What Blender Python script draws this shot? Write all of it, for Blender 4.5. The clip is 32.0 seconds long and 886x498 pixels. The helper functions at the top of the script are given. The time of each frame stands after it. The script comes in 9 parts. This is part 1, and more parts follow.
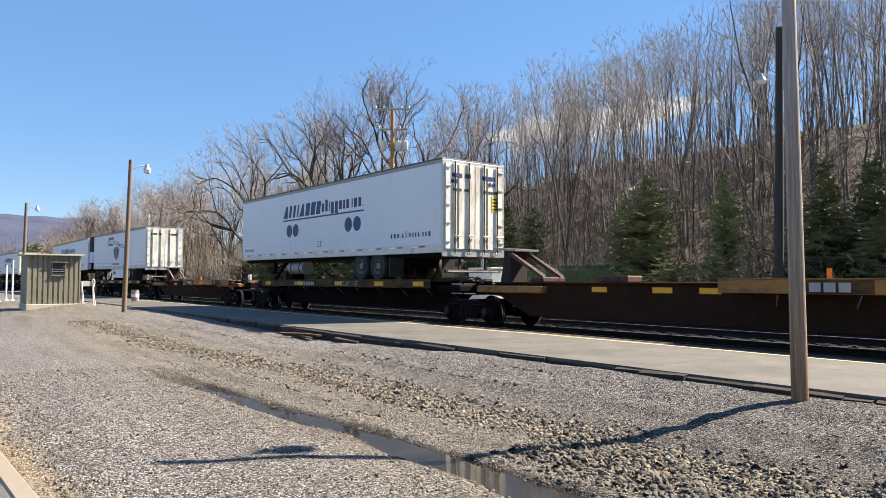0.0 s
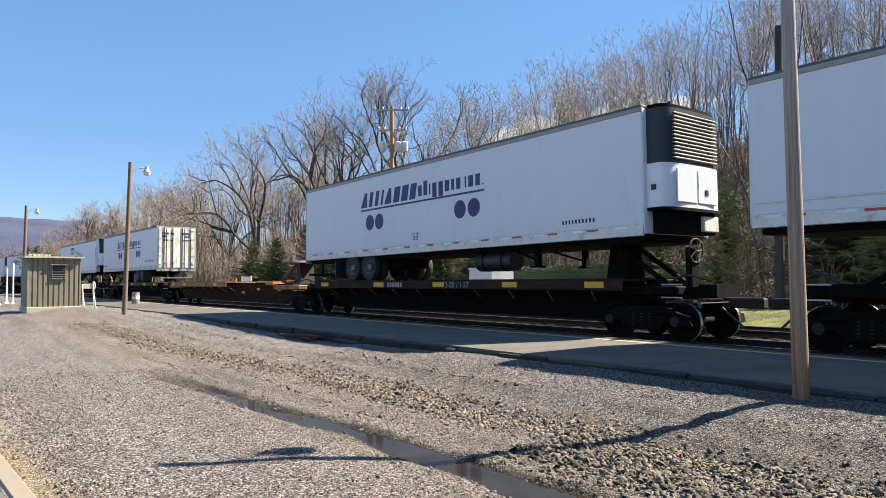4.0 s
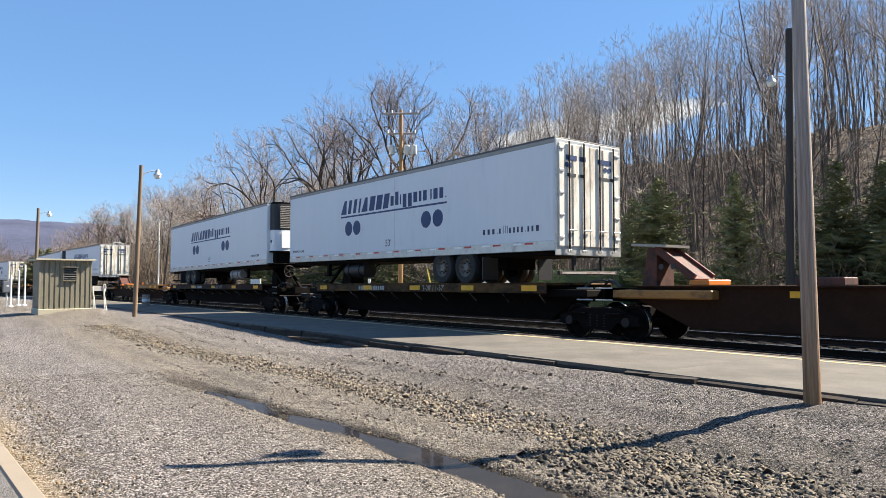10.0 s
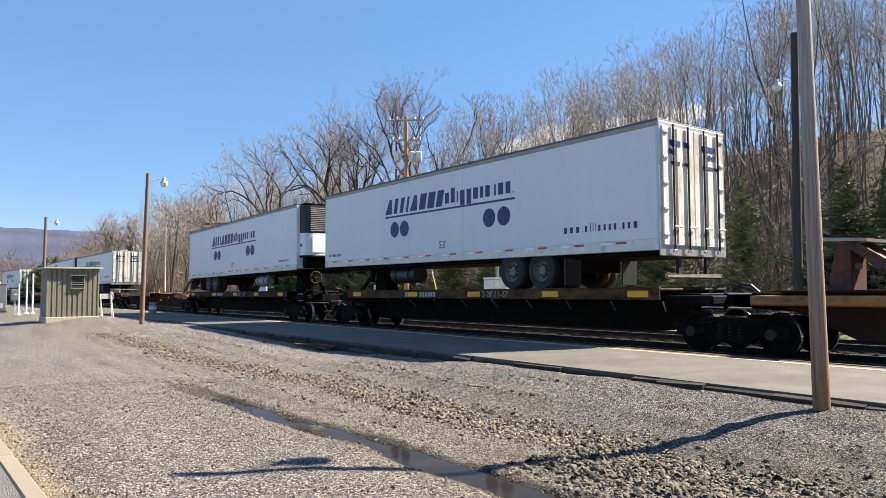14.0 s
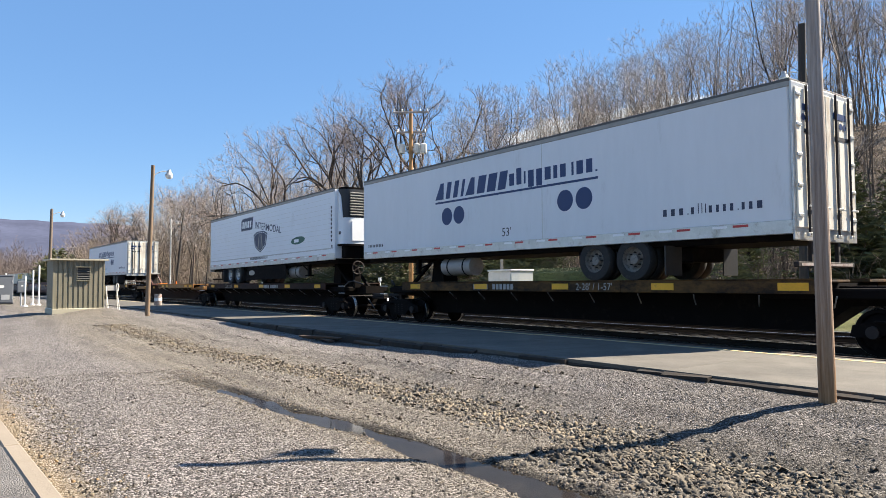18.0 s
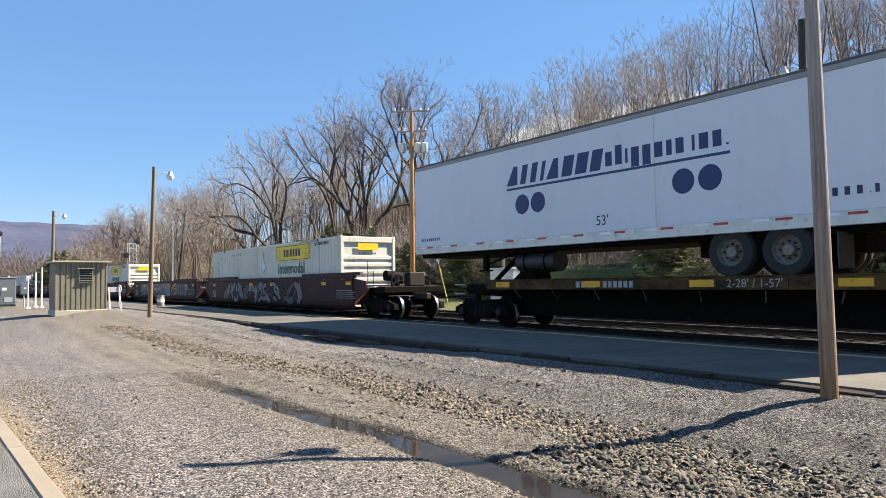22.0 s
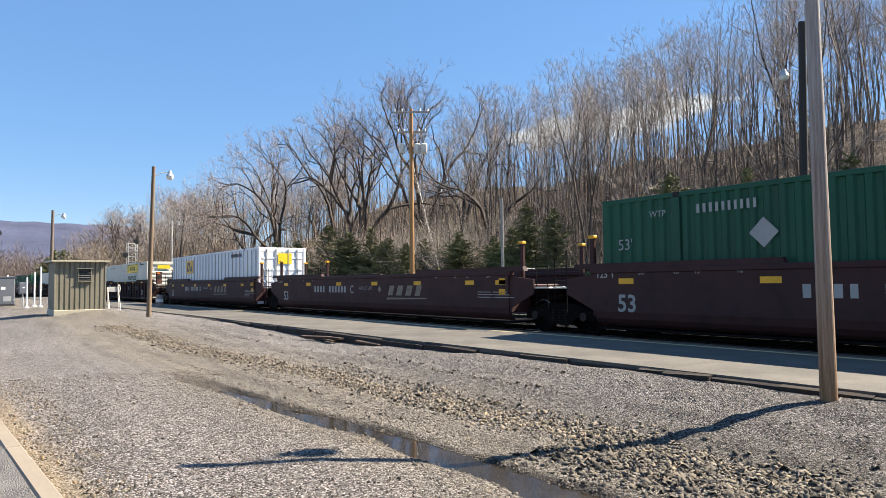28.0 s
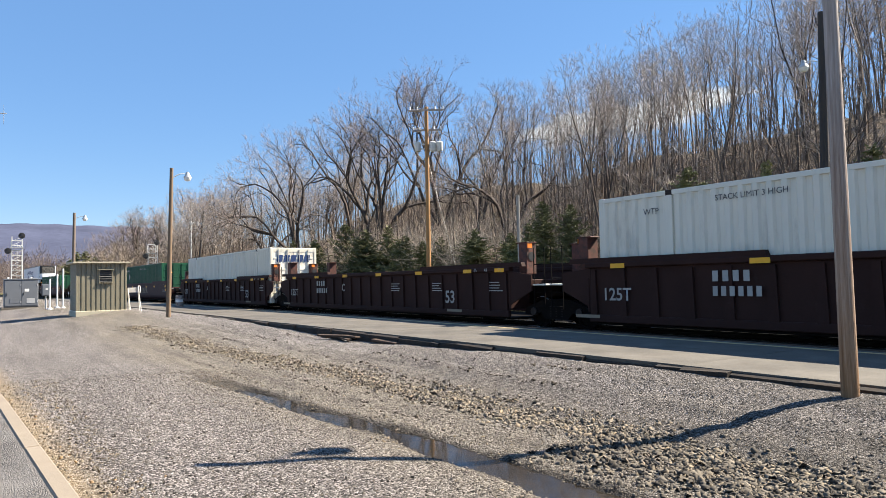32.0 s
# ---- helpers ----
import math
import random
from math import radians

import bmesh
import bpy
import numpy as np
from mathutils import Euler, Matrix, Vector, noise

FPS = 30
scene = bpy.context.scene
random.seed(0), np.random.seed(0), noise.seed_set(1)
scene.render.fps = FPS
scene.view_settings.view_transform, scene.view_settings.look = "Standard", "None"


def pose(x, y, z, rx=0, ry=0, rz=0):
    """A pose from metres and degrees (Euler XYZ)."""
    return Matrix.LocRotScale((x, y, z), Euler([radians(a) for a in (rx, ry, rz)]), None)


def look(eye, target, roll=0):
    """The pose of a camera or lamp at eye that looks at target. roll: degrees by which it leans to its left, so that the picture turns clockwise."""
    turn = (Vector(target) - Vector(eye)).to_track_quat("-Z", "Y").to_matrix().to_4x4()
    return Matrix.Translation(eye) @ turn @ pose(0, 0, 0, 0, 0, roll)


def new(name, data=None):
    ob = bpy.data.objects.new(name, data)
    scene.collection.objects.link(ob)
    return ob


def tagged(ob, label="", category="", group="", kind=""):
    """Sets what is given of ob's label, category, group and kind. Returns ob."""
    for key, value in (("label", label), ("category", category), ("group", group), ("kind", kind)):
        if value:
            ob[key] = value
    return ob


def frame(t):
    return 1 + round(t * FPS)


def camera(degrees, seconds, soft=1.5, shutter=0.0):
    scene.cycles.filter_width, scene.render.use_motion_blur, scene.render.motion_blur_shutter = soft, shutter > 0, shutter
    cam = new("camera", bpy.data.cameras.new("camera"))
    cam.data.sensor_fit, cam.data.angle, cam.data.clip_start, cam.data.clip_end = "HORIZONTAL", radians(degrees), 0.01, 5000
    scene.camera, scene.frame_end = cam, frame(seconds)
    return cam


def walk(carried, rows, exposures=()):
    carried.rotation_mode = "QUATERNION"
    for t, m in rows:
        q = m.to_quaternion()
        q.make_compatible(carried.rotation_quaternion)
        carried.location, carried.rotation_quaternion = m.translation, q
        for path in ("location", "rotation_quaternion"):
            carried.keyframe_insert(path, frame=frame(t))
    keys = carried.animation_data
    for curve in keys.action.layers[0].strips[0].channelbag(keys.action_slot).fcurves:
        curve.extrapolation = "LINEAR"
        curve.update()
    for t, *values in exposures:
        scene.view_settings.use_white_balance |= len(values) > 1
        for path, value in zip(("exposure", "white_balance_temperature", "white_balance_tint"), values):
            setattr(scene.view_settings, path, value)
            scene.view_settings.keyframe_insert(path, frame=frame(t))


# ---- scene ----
# World: x runs along the track in the train's direction, y away from the camera, z up; the gravel lot is at z = 0.
EYE = 1.5
cam = camera(66.0, 32.0, soft=0.65)
# seconds, heading from -x, tilt up, roll (degrees), and the small sway of the hand (metres)
LOOKS = [
(0, 37.709, 2.631, -0.004, 0.000, -0.000, 0.000), (0.5, 37.719, 2.614, 0.049, 0.009, -0.006, 0.004),
    (1, 37.712, 2.586, 0.010, 0.015, -0.006, 0.006), (1.5, 37.667, 2.566, -0.047, 0.017, -0.002, 0.007),
    (2, 37.583, 2.601, -0.037, 0.011, 0.003, 0.008), (2.5, 37.519, 2.640, -0.157, 0.003, 0.006, 0.006),
    (3, 37.646, 2.649, -0.234, 0.001, 0.005, 0.003), (3.5, 37.674, 2.673, -0.338, -0.004, 0.006, 0.001),
    (5.5, 37.778, 2.620, -0.296, -0.007, 0.009, -0.001), (6, 37.857, 2.481, -0.434, -0.009, 0.012, 0.000),
    (6.5, 37.833, 2.505, -0.638, -0.011, 0.015, 0.001), (7, 37.823, 2.536, -0.723, -0.012, 0.016, 0.000),
    (7.5, 37.828, 2.673, -0.529, -0.009, 0.011, -0.003), (8, 37.661, 2.710, -0.339, -0.015, 0.009, -0.010),
    (8.5, 37.429, 2.696, -0.338, -0.016, 0.009, -0.010), (9, 37.168, 2.712, -0.344, -0.012, 0.011, -0.012),
    (9.5, 37.049, 2.727, -0.310, -0.007, 0.013, -0.004), (10, 36.955, 2.956, -0.159, -0.006, 0.011, -0.003),
    (10.5, 36.910, 2.973, -0.302, -0.014, 0.018, -0.001), (11, 36.789, 3.010, -0.371, -0.021, 0.020, -0.003),
    (11.5, 36.837, 3.112, -0.198, -0.021, 0.015, -0.002), (12, 36.801, 3.213, -0.373, -0.016, 0.014, -0.001),
    (12.5, 36.729, 3.446, -0.488, -0.015, 0.013, 0.002), (13, 36.637, 3.526, -0.525, -0.008, 0.010, -0.001),
    (13.5, 36.509, 3.532, -0.519, -0.005, 0.005, -0.000), (14, 36.485, 3.473, -0.445, -0.006, 0.005, 0.002),
    (14.5, 36.347, 3.433, -0.436, -0.017, 0.005, -0.000), (16.5, 36.195, 3.164, -0.375, -0.011, 0.006, 0.001),
    (17, 36.270, 3.086, -0.327, -0.007, 0.005, 0.003), (17.5, 36.229, 2.948, -0.380, -0.012, 0.005, -0.001),
    (18, 36.106, 2.841, -0.344, -0.020, 0.006, -0.003), (18.5, 36.064, 2.760, -0.396, -0.026, 0.007, 0.000),
    (19, 36.056, 2.710, -0.449, -0.028, 0.006, -0.002), (19.5, 36.016, 2.746, -0.421, -0.023, 0.000, -0.008),
    (20, 35.986, 2.703, -0.596, -0.019, 0.006, -0.004), (20.5, 35.899, 2.678, -0.592, -0.010, 0.010, -0.001),
    (21, 35.847, 2.597, -0.729, -0.001, 0.014, 0.005), (21.5, 35.917, 2.708, -0.699, -0.000, 0.010, 0.000),
    (22, 35.954, 2.732, -0.831, -0.006, 0.011, -0.001), (22.5, 35.989, 2.783, -0.686, -0.017, 0.015, -0.001),
    (23, 36.059, 2.782, -0.611, -0.016, 0.012, -0.002), (23.5, 36.013, 2.800, -0.642, -0.016, 0.013, -0.002),
    (24, 36.024, 2.816, -0.657, -0.021, 0.011, -0.004), (24.5, 36.046, 2.824, -0.538, -0.031, 0.011, -0.002),
    (25, 35.983, 2.901, -0.502, -0.030, 0.013, -0.004), (25.5, 35.904, 2.906, -0.577, -0.024, 0.012, -0.004),
    (27.5, 36.019, 2.806, -0.483, -0.017, 0.014, -0.000), (28, 36.012, 2.813, -0.614, -0.014, 0.013, -0.002),
    (28.5, 35.850, 2.814, -0.760, -0.015, 0.015, -0.001), (29, 35.522, 2.943, -0.838, -0.017, 0.015, 0.001),
    (29.5, 35.362, 3.170, -0.941, -0.017, 0.009, 0.001), (30, 35.391, 3.198, -0.634, -0.009, 0.003, -0.000),
    (30.5, 35.471, 2.802, -1.182, -0.009, 0.019, -0.006), (31, 35.347, 2.582, -1.347, -0.009, 0.044, -0.008),
    (31.5, 34.818, 2.641, -1.221, -0.009, 0.058, -0.003), (32, 34.553, 2.650, -1.161, -0.007, 0.067, -0.002),
]


def camera_pose(yaw, tilt, roll, dx, dy, dz):
    a, b = radians(yaw), radians(tilt)
    eye = Vector((dx, dy, EYE + dz))
    return look(eye, eye + Vector((-math.cos(a) * math.cos(b), math.sin(a) * math.cos(b), math.sin(b))), roll)


walk(cam, [(r[0], camera_pose(*r[1:])) for r in LOOKS], exposures=[(0, 1.69, 6850, 10), (32, 1.69, 6850, 10)])

# ---------------------------------------------------------------- light
SUN_TO = Vector((0.325, 0.99, 1.0)).normalized()
world = bpy.data.worlds.new("sky")
scene.world = world
world.use_nodes = True
_n = world.node_tree.nodes
_sky = _n.new("ShaderNodeTexSky")
_sky.sky_type = "NISHITA"
_sky.sun_disc = False
_sky.sun_elevation = math.asin(SUN_TO.z)
_sky.sun_rotation = math.atan2(SUN_TO.x, SUN_TO.y)
_sky.altitude = 300
_sky.air_density = 1.0
_sky.dust_density = 0.05
_sky.ozone_density = 2.0
_n["Background"].inputs["Strength"].default_value = 0.061
_hue = _n.new("ShaderNodeHueSaturation")
_hue.inputs["Saturation"].default_value = 1.22
_hue.inputs["Hue"].default_value = 0.5
world.node_tree.links.new(_sky.outputs[0], _hue.inputs["Color"])
_even = _n.new("ShaderNodeMix")          # a thin even veil over the clear sky
_even.data_type = "RGBA"
_even.inputs[0].default_value = 0.55
_even.inputs[7].default_value = (1.08, 2.27, 4.72, 1)
world.node_tree.links.new(_hue.outputs[0], _even.inputs[6])
world.node_tree.links.new(_even.outputs[2], _n["Background"].inputs[0])
sun = new("sun", bpy.data.lights.new("sun", "SUN"))
sun.data.energy, sun.data.angle, sun.data.color = 5.0, radians(0.53), (1.0, 0.935, 0.83)
sun.matrix_world = look((0, 0, 60), Vector((0, 0, 60)) - SUN_TO)


# ---------------------------------------------------------------- materials
def shader(name):
    m = bpy.data.materials.new(name)
    m.use_nodes = True
    nt = m.node_tree
    return m, nt.nodes, nt.links, nt.nodes["Principled BSDF"]


def noise_node(N, K, coord, scale, detail=4.0, rough=0.6, stretch=None):
    t = N.new("ShaderNodeTexNoise")
    t.inputs["Scale"].default_value, t.inputs["Detail"].default_value, t.inputs["Roughness"].default_value = scale, detail, rough
    if stretch:
        mp = N.new("ShaderNodeMapping")
        mp.inputs["Scale"].default_value = stretch
        K.new(coord, mp.inputs[0])
        coord = mp.outputs[0]
    K.new(coord, t.inputs["Vector"])
    return t.outputs[0]


def ramp(N, K, fac, stops):
    r = N.new("ShaderNodeValToRGB")
    el = r.color_ramp.elements
    while len(el) < len(stops):
        el.new(0.5)
    for e, (at, col) in zip(el, stops):
        e.position, e.color = at, (*col, 1) if len(col) == 3 else col
    K.new(fac, r.inputs[0])
    return r.outputs[0]


def mixc(N, K, fac, a, b, kind="MIX"):
    m = N.new("ShaderNodeMix")
    m.data_type, m.blend_type = "RGBA", kind
    for sock, v in ((m.inputs[0], fac), (m.inputs[6], a), (m.inputs[7], b)):
        if isinstance(v, (int, float)):
            sock.default_value = v
        elif isinstance(v, tuple):
            sock.default_value = (*v[:3], 1)
        else:
            K.new(v, sock)
    return m.outputs[2]


def calc(N, K, op, a, b=0.0, c=0.0):
    m = N.new("ShaderNodeMath")
    m.operation = op
    for sock, v in zip(m.inputs, (a, b, c)):
        if isinstance(v, (int, float)):
            sock.default_value = v
        else:
            K.new(v, sock)
    return m.outputs[0]


def grey(v):
    return (v, v, v)


def mat(name, base, rough=0.6, metal=0.0, var=0.22, scale=1.3, fine=22.0, bump=0.15, dirt=None, dirt_at=(0.55, 0.75), stretch=None, piece=0.0, spec=0.5, bump_d=0.01):
    """A surface: base colour with two scales of unevenness, optional dirt of another colour, fine relief."""
    m, N, K, B = shader(name)
    co = N.new("ShaderNodeTexCoord").outputs["Object"]
    big = noise_node(N, K, co, scale, 5, 0.6, stretch)
    small = noise_node(N, K, co, fine, 4, 0.65, stretch)
    both = calc(N, K, "ADD", calc(N, K, "MULTIPLY", big, 0.6), calc(N, K, "MULTIPLY", small, 0.4))
    col = ramp(N, K, both, [(0.28, tuple(c * (1 - var) for c in base)), (0.72, tuple(min(1, c * (1 + var)) for c in base))])
    if dirt:
        d = noise_node(N, K, co, scale * 1.7, 8, 0.7, stretch)
        col = mixc(N, K, ramp(N, K, d, [(dirt_at[0], grey(0)), (dirt_at[1], grey(1))]), col, dirt)
    if piece:
        rnd = N.new("ShaderNodeObjectInfo").outputs["Random"]
        hsv = N.new("ShaderNodeHueSaturation")
        K.new(col, hsv.inputs["Color"])
        K.new(calc(N, K, "MULTIPLY_ADD", rnd, 2 * piece, 1 - piece), hsv.inputs["Value"])
        col = hsv.outputs[0]
    K.new(col, B.inputs["Base Color"])
    rr = calc(N, K, "MULTIPLY_ADD", small, 0.3, rough - 0.15)
    K.new(rr, B.inputs["Roughness"])
    B.inputs["Metallic"].default_value = metal
    B.inputs["Specular IOR Level"].default_value = spec
    if bump:
        bp = N.new("ShaderNodeBump")
        bp.inputs["Strength"].default_value, bp.inputs["Distance"].default_value = bump, bump_d
        K.new(small, bp.inputs["Height"])
        K.new(bp.outputs[0], B.inputs["Normal"])
    return m


